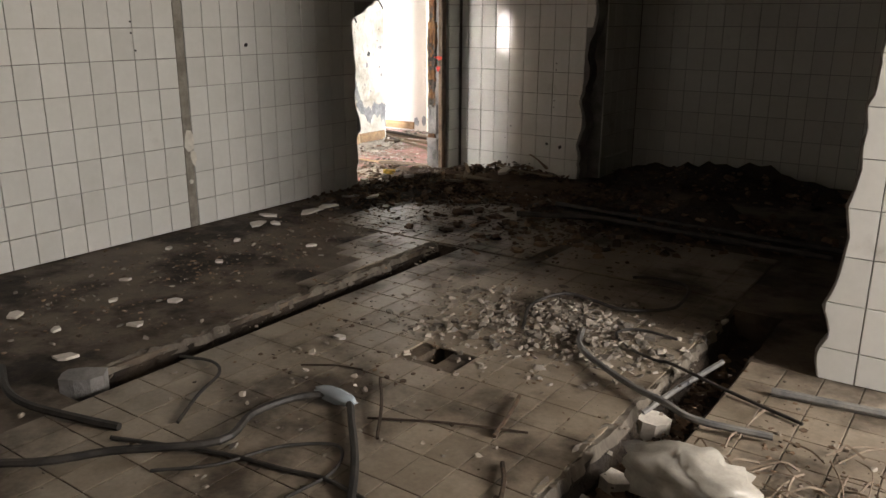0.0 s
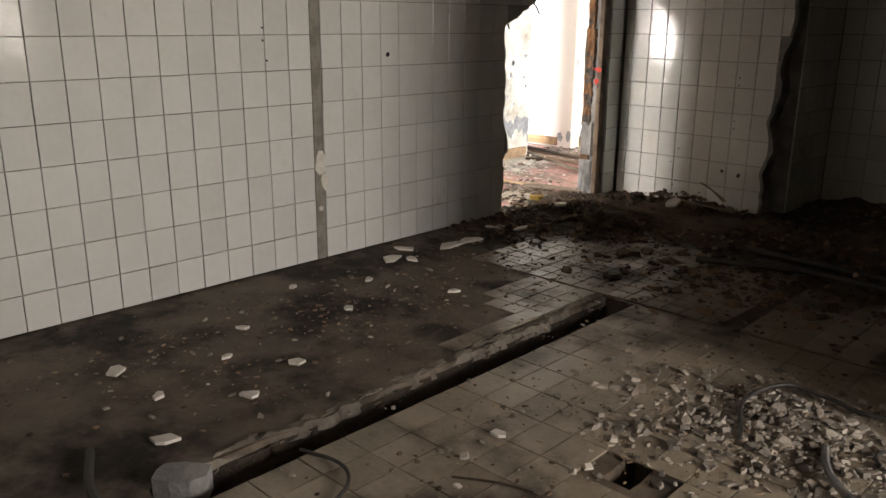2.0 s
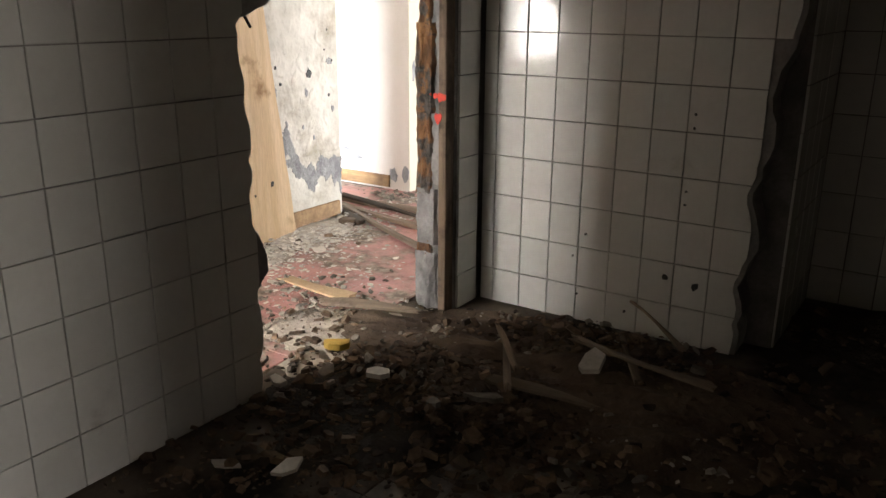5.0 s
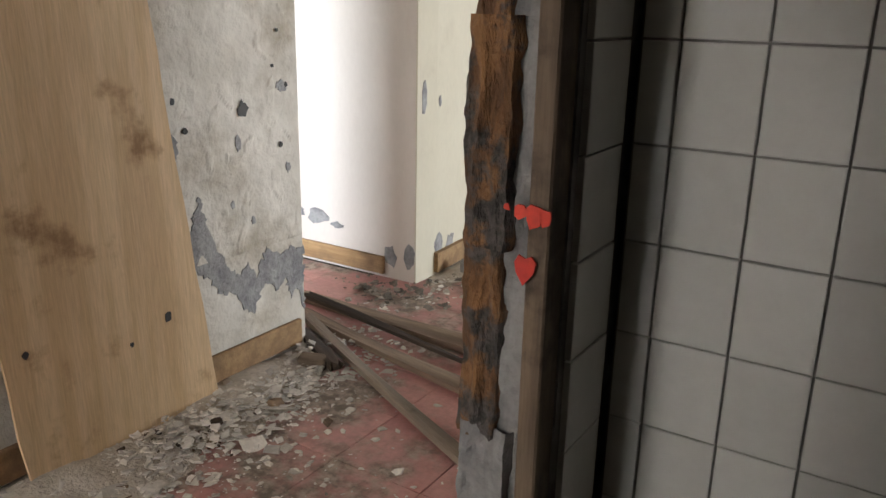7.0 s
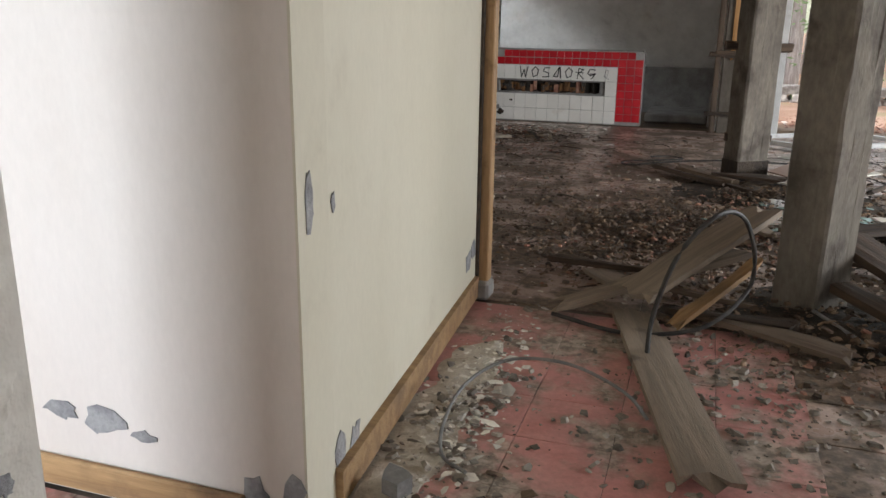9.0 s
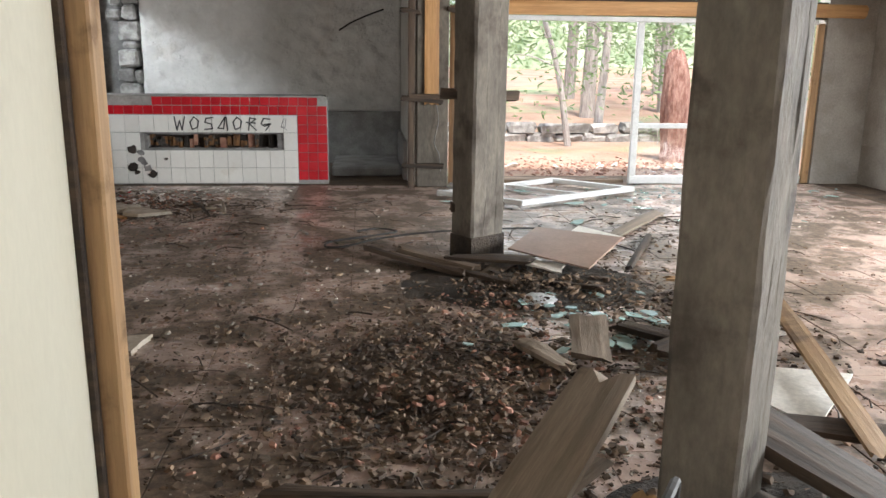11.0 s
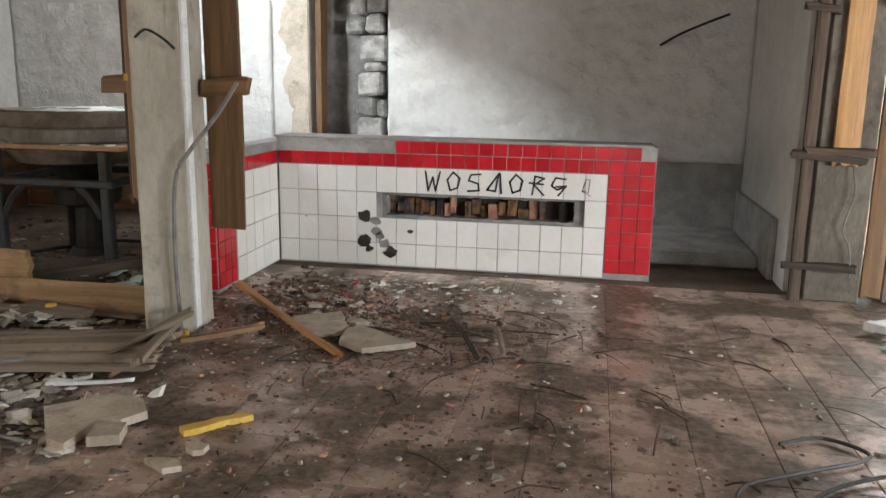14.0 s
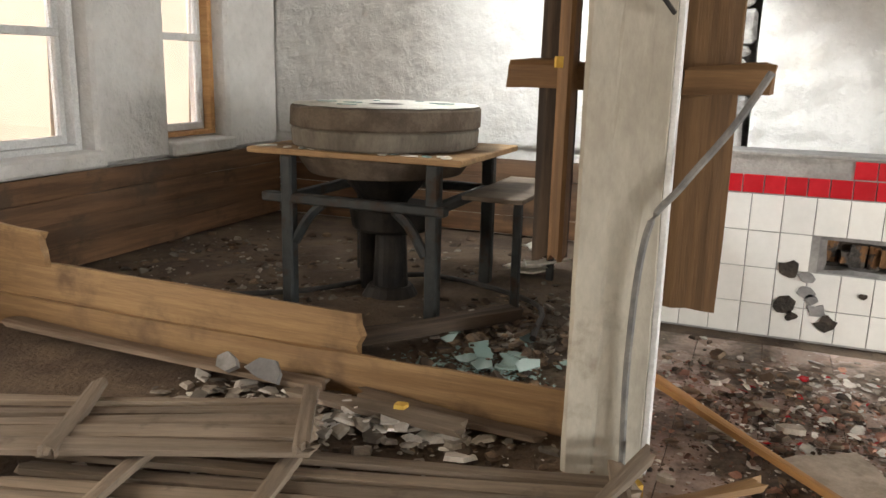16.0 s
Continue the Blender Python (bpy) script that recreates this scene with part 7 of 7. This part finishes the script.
    top = thing(name, label, "pallet", tuple(a + (ex + ey) / 2))
    w = ey.length / count
    rot = Matrix((ex.normalized(), Vector((0, 0, 1)).cross(ex.normalized()), Vector((0, 0, 1)))).transposed().to_4x4()
    for k in range(count):
        mid = a + ex / 2 + ey * (k + 0.5) / count - (a + (ex + ey) / 2)
        part("slat", plank_mesh(ex.length * rng.uniform(0.97, 1.0), w - gap, thick, 700 + k, 0.03), "wood_grey", top, "", Matrix.Translation(mid) @ rot)
    rot2 = Matrix((ey.normalized(), Vector((0, 0, 1)).cross(ey.normalized()), Vector((0, 0, 1)))).transposed().to_4x4()
    for f in battens:
        mid = a + ex * f + ey / 2 - (a + (ex + ey) / 2) + Vector((0, 0, thick + 0.002))
        part("batten", plank_mesh(ey.length * 1.05, 0.06, 0.035, int(900 + f * 50), 0.02), "wood_grey", top, "", Matrix.Translation(mid) @ rot2)
    return top


slat_panel("slat_panel", "weathered slatted wooden panel lying on another panel", (-11.1, 16.2), (-9.33, 17.0), (-10.85, 15.72), 5, 0.032, 0.025, (0.06, 0.52, 0.97), 0.13)
slat_panel("slat_panel", "weathered slatted wooden panel lying on rubble", (-10.2, 16.45), (-8.05, 17.02), (-10.02, 15.75), 6, 0.032, 0.028, (0.2, 0.44, 0.97), 0.045)
for a, b, w, t, mat, lab in (((-9.3, 17.25, 0.03), (-8.45, 17.22, 0.03), 0.10, 0.03, "wood_old", "brown board along the barrier"), ((-9.6, 17.15, 0.05), (-8.75, 17.1, 0.04), 0.10, 0.03, "wood_grey", "weathered board along the barrier"), ((-8.1, 17.85, 0.10), (-7.04, 16.85, 0.02), 0.05, 0.03, "wood_orange", "long reddish lath leaning in the rubble"),
                             ((-8.02, 16.85, 0.02), (-7.62, 17.15, 0.04), 0.06, 0.03, "wood_board", "short yellowish lath by the column"), ((-8.20, 16.45, 0.06), (-8.0, 17.0, 0.14), 0.05, 0.03, "wood_grey", "short lath leaning by the column"), ((-8.3, 16.1, 0.02), (-7.95, 16.25, 0.02), 0.05, 0.02, "paint_white", "short white lath on the rubble"),
                             ((-9.0, 15.95, 0.04), (-8.55, 16.3, 0.05), 0.05, 0.02, "wood_grey", "short lath on the rubble"), ((-11.5, 17.3, 0.05), (-9.5, 17.25, 0.05), 0.12, 0.03, "wood_old", "brown board along the barrier"), ((-9.7, 17.75, 0.06), (-9.0, 18.6, 0.06), 0.12, 0.08, "wood_dark", "dark beam on the mill floor")):
    plank("loose_plank", a, b, w, t, mat, lab, group="boards by the mill")
solo("plaster_slab", prism(ragged([(-7.54, 17.43), (-7.27, 17.61), (-7.13, 17.33), (-7.17, 17.17), (-7.33, 17.14)], 0.06, 0.012, 71), "z", 0.012, 0.04), "slab_buff", "flat buff sheet of broken plaster on the dirt", "plaster", group="plaster slabs in the hall")
solo("plaster_slab", prism(ragged([(-7.12, 17.25), (-7.06, 17.35), (-6.86, 17.20), (-6.66, 17.10), (-6.93, 16.92), (-7.10, 17.03)], 0.06, 0.012, 72), "z", 0.012, 0.045), "slab_buff", "flat buff sheet of broken plaster on the dirt", "plaster", group="plaster slabs in the hall")
solo("stone_slab", prism([(-8.10, 15.80), (-7.89, 16.0), (-7.72, 15.99), (-7.62, 15.86), (-7.68, 15.75), (-7.78, 15.72), (-7.77, 15.48), (-7.88, 15.52)], "z", 0.01, 0.05), "slab_buff", "pale broken stone slab on the dirt", "slab")
solo("stone_slab", prism([(-7.74, 15.66), (-7.62, 15.70), (-7.58, 15.58), (-7.70, 15.53)], "z", 0.02, 0.065), "slab_buff", "small pale stone slab on the dirt", "slab")
for k, (x, y, s) in enumerate(((-7.12, 17.45, 0.09), (-7.5, 17.75, 0.08), (-7.75, 17.6, 0.1), (-7.6, 17.95, 0.08), (-7.25, 15.6, 0.09), (-8.05, 15.35, 0.07), (-7.95, 17.1, 0.05), (-7.3, 15.45, 0.1), (-9.75, 17.2, 0.13), (-9.98, 17.22, 0.12))):
    tilt = 55 if k > 7 else rng.uniform(-4, 6)
    solo("plaster_slab", slab_piece(s, 0.025, 600 + k, 6, 0.55), "slab_buff" if k < 8 else "cement_dark", "flat broken sheet of plaster on the dirt" if k < 8 else "grey slab leaning on the barrier plank", "plaster", pose(x, y, 0.015 if k < 8 else 0.1, tilt, 0, rng.uniform(-30, 0)), group="plaster slabs in the hall")
solo("plaster_slab", slab_piece(0.2, 0.03, 640, 7, 0.8), "slab_buff", "flat broken sheet of plaster on the dirt", "plaster", pose(-6.08, 13.38, 0.0), group="plaster slabs in the hall")
solo("white_sheet", prism([(-8.65, 15.25), (-8.62, 15.47), (-8.44, 15.44), (-8.5, 15.22)], "z", 0.05, 0.06), "paper", "white torn card on the rubble", "card", group="white boards")
solo("foam_strip", prism(ragged([(-7.42, 15.78), (-7.34, 15.86), (-7.22, 15.98), (-7.16, 15.97), (-7.28, 15.85), (-7.38, 15.74), (-7.42, 15.78)], 0.05, 0.01, 3)[:-1], "z", 0.0, 0.03), "ochre", "strip of yellow foam on the dirt", "foam")
solo("foam_scrap", slab_piece(0.05, 0.05, 33, 8, 0.8), "ochre", "blob of yellow foam at the column foot", "foam", pose(-8.05, 16.98, 0.0))
solo("foam_scrap", slab_piece(0.04, 0.04, 34, 8, 0.8), "ochre", "blob of yellow foam by the barrier", "foam", pose(-9.05, 17.14, 0.06))
cable("grey_tube", [(-9.3, 15.6, 0.05), (-9.03, 15.82, 0.05), (-8.82, 16.08, 0.06), (-8.57, 16.27, 0.07)], 0.014, "hose_grey", "dusty grey tube over the rubble", "tubes over the rubble", "tube")
cable("grey_tube", [(-8.85, 16.05, 0.05), (-8.6, 15.95, 0.08), (-8.36, 15.78, 0.07), (-8.2, 15.6, 0.04), (-8.10, 15.48, 0.02)], 0.016, "hose_grey", "dusty grey tube over the rubble", "tubes over the rubble", "tube")
cable("grey_tube", [(-8.9, 15.5, 0.03), (-8.62, 15.54, 0.03), (-8.22, 15.54, 0.03), (-7.94, 15.50, 0.03)], 0.009, "hose_grey", "thin grey cable over the rubble", "tubes over the rubble", "tube")
cable("grey_tube", [(-11.4, 18.1, 0.05), (-10.9, 18.2, 0.06), (-10.4, 18.6, 0.05), (-9.9, 19.3, 0.05), (-9.0, 19.0, 0.05), (-8.8, 18.3, 0.06)], 0.018, "rubber", "thick black hose on the mill floor", "tubes over the rubble", "hose")
for k, pts in enumerate(([(-6.55, 17.65, 0.02), (-6.42, 17.3, 0.06), (-6.28, 16.98, 0.02)], [(-6.38, 17.5, 0.03), (-6.22, 17.35, 0.08), (-6.14, 17.05, 0.02)], [(-6.5, 17.25, 0.02), (-6.3, 17.2, 0.05), (-6.2, 17.25, 0.02)])):
    cable("branch", pts, 0.016, "wood_dark" if k == 0 else "wood_grey", "dead branch on the hall floor", "branches", "branch", 6)

for k in range(16):
    solo("glass_shard", slab_piece(rng.uniform(0.06, 0.14), 0.005, 760 + k, 5, 0.6), "glass_shard", "greenish shard of broken glass behind the barrier plank", "glass", pose(-8.98 + rng.gauss(0, 0.22), 18.05 + rng.gauss(0, 0.12), 0.03 + rng.uniform(0, 0.03), rng.uniform(-6, 6), rng.uniform(-6, 6), rng.uniform(0, 360)), group="glass behind the barrier")
for k in range(7):
    bm = slab_piece(rng.uniform(0.13, 0.24), 0.012, 790 + k, 8, 0.6)
    for v in bm.verts:
        v.co.z += 0.02 * noise.noise(v.co * 9)
    solo("crumpled_paper", bm, "paper", "crumpled sheet of old paper heaped beside the mill", "paper", pose(-9.20 + rng.gauss(0, 0.08), 19.80 + rng.gauss(0, 0.07), 0.06 + 0.028 * k, rng.uniform(-9, 9), rng.uniform(-9, 9), rng.uniform(0, 360)), group="papers by the mill")
rubble("rubble", "chips of red tile in the litter before the counter", "tile_red", [(-7.5, 18.1, 0.7, 0.6, 22, 0.02)], (0.02, 0.06), 66, flat=0.15, tilt=0.4)
rubble("rubble", "white chips of tile and plaster before the counter", "chips_tile", [(-7.5, 18.0, 0.8, 0.7, 330, 0.03), (-6.6, 18.5, 1.2, 0.4, 160, 0.01)], (0.008, 0.06), 67, flat=0.2, tilt=0.4)
rubble("rubble", "brown clods and broken tile before the counter", "chips_dark", [(-7.6, 18.0, 0.7, 0.7, 260, 0.05)], (0.012, 0.06), 68, flat=0.4, tilt=0.6)

# ---- outdoors ----

def sheet_heights(x, y):
    if y < 19.6:
        return -0.06
    far = max(0.0, y - 24)
    return -0.06 + 0.05 * noise.noise((x * 0.6, y * 0.6, 1)) + 0.03 * far * (1 + 0.3 * noise.noise((x * 0.1, y * 0.1, 4))) * (0.4 if far < 4 else 1.0)


bm = bmesh.new()
xs = [-400, -150, -60] + [-30 + 1.5 * i for i in range(41)] + [60, 150, 400]
ys = [-400, -150, -40, 0, 10, 19.5] + [20 + 0.8 * i for i in range(25)] + [45, 60, 100, 200, 400]
rows = [[bm.verts.new((x, y, min(2.5, sheet_heights(x, y)) if abs(x) < 40 and y < 61 else -0.06 if y < 19.6 else 2.0)) for x in xs] for y in ys]
for a, b in zip(rows, rows[1:]):
    for i in range(len(xs) - 1):
        bm.faces.new((a[i], a[i + 1], b[i + 1], b[i]))
# the ground passes under the building's floors
for v in bm.verts:
    if v.co.y < 19.55:
        v.co.z = -0.45
solo("ground", bm, "leaf_litter", "ground with reddish pine litter and patches of grass", "ground", kind="structure")
rubble("rubble", "reddish pine litter and glass before the glazing", "chips_red", [(-1.0, 20.9, 3.5, 1.6, 2600, 0), (-2.4, 19.7, 1.2, 0.4, 300, 0)], (0.01, 0.06), 61, flat=0.25, floor_z=-0.05)
rubble("rubble", "pale stones on the pine litter", "chips_tile", [(-1.0, 20.8, 3.0, 1.0, 60, 0)], (0.03, 0.13), 62, flat=0.3, floor_z=-0.04)
drystone = thing("stone_wall", "low dry-stone wall under the trees", "wall", (-1.0, 25.0, 0.0))
r11 = random.Random(11)
stone_shared = []
for k in range(6):
    bm = block(-0.28, 0.28, -0.2, 0.2, 0, 0.2, 0.05)
    for v in bm.verts:
        v.co += Vector((r11.uniform(-1, 1), r11.uniform(-1, 1), r11.uniform(-1, 1))) * 0.035
    stone_shared.append(mesh_of("stone", bm, "stone"))
for course in range(2):
    for k in range(24):
        ob = new("stone", r11.choice(stone_shared))
        ob.parent = drystone
        ob.matrix_basis = pose(-6.5 + 0.56 * k + 0.25 * course + r11.uniform(-0.05, 0.05), r11.uniform(-0.05, 0.05), -0.1 + 0.2 * course, 0, 0, r11.uniform(-6, 6))


def stump_bm():
    bm = bmesh.new()
    rings = []
    r = random.Random(3)
    prof = [(0.0, 0.26), (0.2, 0.235), (0.6, 0.225), (1.0, 0.225), (1.3, 0.21), (1.55, 0.185), (1.68, 0.13), (1.74, 0.06)]
    for z, rad in prof:
        rings.append([])
        for k in range(18):
            a = 2 * math.pi * k / 18
            q = rad * (1 + 0.14 * noise.noise((math.cos(a) * 2, math.sin(a) * 2, z * 2.5)))
            rings[-1].append(bm.verts.new((q * math.cos(a) - 0.06 * z, q * math.sin(a), z + (r.uniform(-0.05, 0.08) if z > 1.6 else 0))))
    for a, b in zip(rings, rings[1:]):
        for k in range(18):
            bm.faces.new((a[k], a[(k + 1) % 18], b[(k + 1) % 18], b[k]))
    bm.faces.new(rings[-1])
    return bm


solo("tree_stump", stump_bm(), "bark_red", "tall broken tree trunk with flaking red bark", "tree stump", pose(0.25, 21.8, -0.08))


def crown_mesh(seed, spread, height, clumps, per, size):
    """Loose sprays of narrow leaves round the ends of thin limbs."""
    r = random.Random(seed)
    verts, faces = [], []
    for _ in range(clumps):
        a, d = r.uniform(0, 6.28), spread * r.random() ** 0.6
        c = Vector((d * math.cos(a), d * math.sin(a), height * (r.random() - 0.35)))
        s = r.uniform(0.25, 0.6)
        for _ in range(per):
            p = c + Vector((r.gauss(0, s), r.gauss(0, s), r.gauss(0, s * 0.55)))
            u = Vector((r.gauss(0, 1), r.gauss(0, 1), r.gauss(0, 0.6))).normalized() * size * r.uniform(0.6, 1.5)
            w = u.cross(Vector((r.gauss(0, 1), r.gauss(0, 1), r.gauss(0, 1)))).normalized() * size * 0.28
            k = len(verts)
            verts += [tuple(p - u), tuple(p + w), tuple(p + u), tuple(p - w)]
            faces.append((k, k + 1, k + 2, k + 3))
    me = bpy.data.meshes.new("crown")
    me.from_pydata(verts, [], faces)
    me.materials.append(M["leaves"])
    return me


CROWNS = [crown_mesh(70 + k, 1.9, 2.6, 30, 30, 0.075) for k in range(4)]
r12 = random.Random(12)


def tree(x, y, lean, height, rad, crown_z, crowns=2, label="slender pine with grey trunk and light green crown"):
    z0 = sheet_heights(x, y) - 0.1
    t = thing("tree", label, "tree", (x, y, z0), group="trees outside")
    bend = r12.uniform(-0.3, 0.3)
    top = Vector((lean * height, r12.uniform(-0.2, 0.2), height))
    part("trunk", tube([(0, 0, 0), (lean * height * 0.3 + bend * 0.4, 0.05, height * 0.35), (lean * height * 0.7 + bend * 0.3, 0.1, height * 0.7), tuple(top)], rad, 9, 6, 0.35), "bark", t)
    for _ in range(5):
        f = r12.uniform(0.3, 0.95)
        s = Vector((lean * height * f + bend * 0.35 * (f < 0.8), 0.06, height * f))
        d = Vector((r12.uniform(-1, 1), r12.uniform(-1, 1), r12.uniform(0.0, 0.5))) * 1.3
        part("limb", tube([tuple(s), tuple(s + d * 0.5 + Vector((0, 0, 0.1))), tuple(s + d)], rad * 0.3, 5, 3, 0.3), "bark", t)
    for k in range(crowns):
        c = new("crown", r12.choice(CROWNS))
        c.parent = t
        c.matrix_basis = pose(lean * crown_z + r12.uniform(-0.9, 0.9), r12.uniform(-0.8, 0.8), crown_z - 1.1 + r12.uniform(-0.5, 0.6) + 1.1 * k, 0, 0, r12.uniform(0, 360))
    return t


for x, y, lean, h, rad, cz, c in ((-2.6, 26.5, 0.0, 6.5, 0.17, 3.2, 3), (-0.9, 24.2, -0.28, 4.5, 0.07, 3.0, 2), (0.0, 25.5, 0.05, 6.0, 0.10, 3.4, 2), (1.7, 24.6, 0.22, 5.5, 0.09, 3.4, 2), (2.3, 25.8, 0.03, 7.0, 0.18, 3.8, 2), (2.9, 25.2, 0.12, 6.5, 0.12, 3.6, 3), (3.7, 24.0, 0.25, 5.5, 0.08, 3.4, 2),
                                  (-4.2, 27.5, 0.05, 7.0, 0.16, 3.6, 3), (0.9, 29.5, 0.0, 8.0, 0.2, 3.4, 3), (3.5, 31, -0.05, 8.0, 0.2, 3.5, 3), (-1.8, 31.5, 0.0, 8.0, 0.18, 3.2, 3), (-5.5, 31.0, 0.02, 8.0, 0.2, 3.6, 3), (6.0, 29.0, 0.0, 8.0, 0.2, 3.6, 3), (8.0, 33.0, 0.0, 9.0, 0.2, 3.8, 3), (5.2, 26.0, 0.1, 7.0, 0.14, 3.4, 3),
                                  (1.8, 35.0, 0.0, 9.0, 0.2, 3.6, 3), (-3.5, 36.0, 0.0, 9.0, 0.2, 3.6, 3), (5.5, 37.0, 0.0, 9.0, 0.2, 3.4, 3), (10.5, 37.0, 0.0, 9.0, 0.2, 3.6, 3), (-8.0, 35.0, 0.0, 9.0, 0.2, 3.6, 3)):
    tree(x, y, lean, h, rad, cz, c)
for k, (x, y) in enumerate(((1.6, 22.9), (2.1, 23.4), (0.9, 24.4), (3.4, 23.2))):
    b = thing("bush", "small light green bush on the pine litter", "bush", (x, y, sheet_heights(x, y)), group="bushes outside")
    c = new("crown", CROWNS[k % 4])
    c.parent = b
    c.matrix_basis = Matrix.Translation((0, 0, 0.22)) @ Matrix.Diagonal((0.22, 0.22, 0.16, 1))
    part("stem", tube([(0, 0, -0.05), (0.02, 0, 0.1), (0.0, 0.03, 0.25)], 0.012, 5, 2), "bark", b)
solo("backdrop_hill", prism([(-70, 0), (70, 0), (70, 4.2), (48, 5), (25, 3.6), (0, 4.4), (-30, 3.5), (-70, 5)], "y", 62, 63), "hazy_woods", "distant green wooded slope, haze in its pale colour", "backdrop", kind="structure")
solo("house_wall_outside", block(-15.4, -15.1, 12.5, 26.0, -0.4, 3.0), "frosted", "pale cream rendered wall of a neighbouring building", "wall", kind="structure")

# ---- tiles of walls and floors ----
ZL = [0.0, 0.19] + [0.19 + 0.2 * k for k in range(1, 11)]
walls = {o.name: o for o in bpy.data.objects if o.name.startswith("wall_")}
west = walls["wall_tiled_west"]
edge_tiles = [(u - 0.012 + 0.01 * math.sin(37 * v), v) for u, v in edge_w if v < 1.5] + [(u, v) for u, v in edge_w if v >= 1.5]
near_y = [3.752 - 0.16 * k for k in range(12)][::-1]
far_y = [3.83 + 0.16 * k for k in range(16)]
lay(west, "+x", -3.668, grid_cells(near_y, ZL, 0.0045), 0.0145, "tile_white", True, seed=11)
lay(west, "+x", -3.668, grid_cells(far_y, ZL, 0.0045, edge_tiles, 1), 0.0145, "tile_white", True, seed=12)
lay(west, "+x", -3.668, grid_cells(steps(-1.9, near_y[0], 0.16), ZL, 0.0045), 0.0145, "tile_white", False, seed=13)
north = walls["wall_tiled_north"]
lay(north, "-y", 7.022, grid_cells([-3.505] + [-3.43 + 0.158 * k for k in range(10)], [0.0, 0.18] + [0.18 + 0.2 * k for k in range(1, 11)], 0.0045, edge_r, 1), 0.0145, "tile_white", True, seed=14)
lay(pier_j, "+x", 0.12, [(a - 6.72, b - 6.72, c, d) for a, b, c, d in grid_cells([6.80, 6.985], [0.0, 0.18] + [0.18 + 0.2 * k for k in range(1, 11)], 0.0045)], 0.0145, "tile_white", True, seed=15)
partition = walls["wall_tiled_partition"]
lay(partition, "-y", 3.71, grid_cells([0.535, 0.695] + [0.695 + 0.16 * k for k in range(1, 6)], [0.0] + [0.14 + 0.2 * k for k in range(11)], 0.0045, edge_f, -1), 0.0145, "tile_white", True, seed=16)
lay(walls["wall_alcove_north"], "-y", 8.0, grid_cells(steps(-2.05, 1.3, 0.16), ZL, 0.0045), 0.012, "tile_white", True, seed=17)
lay(walls["wall_alcove_west"], "+x", -2.06, grid_cells(steps(7.2, 7.97, 0.16), ZL, 0.0045), 0.012, "tile_white", True, seed=18)

strip_cells = [c for c in grid_cells(steps(-2.48, -2.03, 0.113), steps(3.3, 4.46, 0.113), 0.003) if c[0] > -2.16 or c[2] > 3.9 - 0.4 * (c[0] + 2.48)]
lay(floor_room, "+z", -0.0085, strip_cells, 0.0085, "floor_room", True, "floor_tile", 0.0008, 20)
mid_cells = grid_cells(steps(-1.775, 0.012, 0.152), steps(1.0, 4.45, 0.2), 0.004, skip=((-1.0, -0.80, 2.80, 3.12),))
lay(floor_room, "+z", -0.0085, mid_cells, 0.0085, "floor_room", True, "floor_tile", 0.0008, 21)
lay(floor_room, "+z", -0.0085, grid_cells(steps(0.28, 1.20, 0.152), steps(1.9, 3.70, 0.2), 0.004), 0.0085, "floor_room", True, "floor_tile", 0.0008, 22)
lay(floor_room, "+z", -0.0085, grid_cells(steps(-3.0, -1.3, 0.113), steps(4.48, 5.7, 0.113), 0.004), 0.0085, "floor_room", False, "floor_tile", 0.0008, 23)
lay(floor_room, "+z", -0.0085, grid_cells(steps(-1.2, 0.0, 0.152), steps(4.48, 5.4, 0.152), 0.004), 0.0085, "floor_room", False, "floor_tile", 0.0008, 24)
for ob in ("floor_corridor",):
    lay(bpy.data.objects[ob], "+z", -0.0085, grid_cells(steps(-5.54, -3.81, 0.345), steps(4.2, 10.95, 0.345), 0.0025), 0.0085, "tile_pink", True, "floor_tile", 0.001, 25)
    lay(bpy.data.objects[ob], "+z", -0.0085, grid_cells(steps(-7.0, -5.43, 0.345), steps(7.98, 8.78, 0.345), 0.004), 0.0085, "tile_pink", True, "floor_tile", 0.001, 26)
hall_floor = bpy.data.objects["floor_hall"]
HX, HY = [-5.565 + 0.345 * k for k in range(-8, 20)], [11.01 + 0.345 * k for k in range(24)]
lay(hall_floor, "+z", -0.0085, grid_cells([x for x in HX if -7.4 < x < -3.7], HY, 0.0035), 0.0085, "tile_terra", True, "floor_tile", 0.0010, 27)
lay(hall_floor, "+z", -0.0085, grid_cells([x for x in HX if x < -7.2], HY, 0.0035), 0.0085, "tile_terra", False, "floor_tile", 0.0018, 28)
lay(hall_floor, "+z", -0.0085, grid_cells([x for x in HX if -3.9 < x < 1.6], HY, 0.0035), 0.0085, "tile_terra", False, "floor_tile", 0.0018, 29)
lay(bpy.data.objects["floor_hall_south"], "+z", -0.0085, grid_cells([x for x in HX if -3.9 < x < 1.6], steps(8.5, 10.98, 0.345), 0.006), 0.0085, "tile_terra", False, "floor_tile", 0.0018, 30)
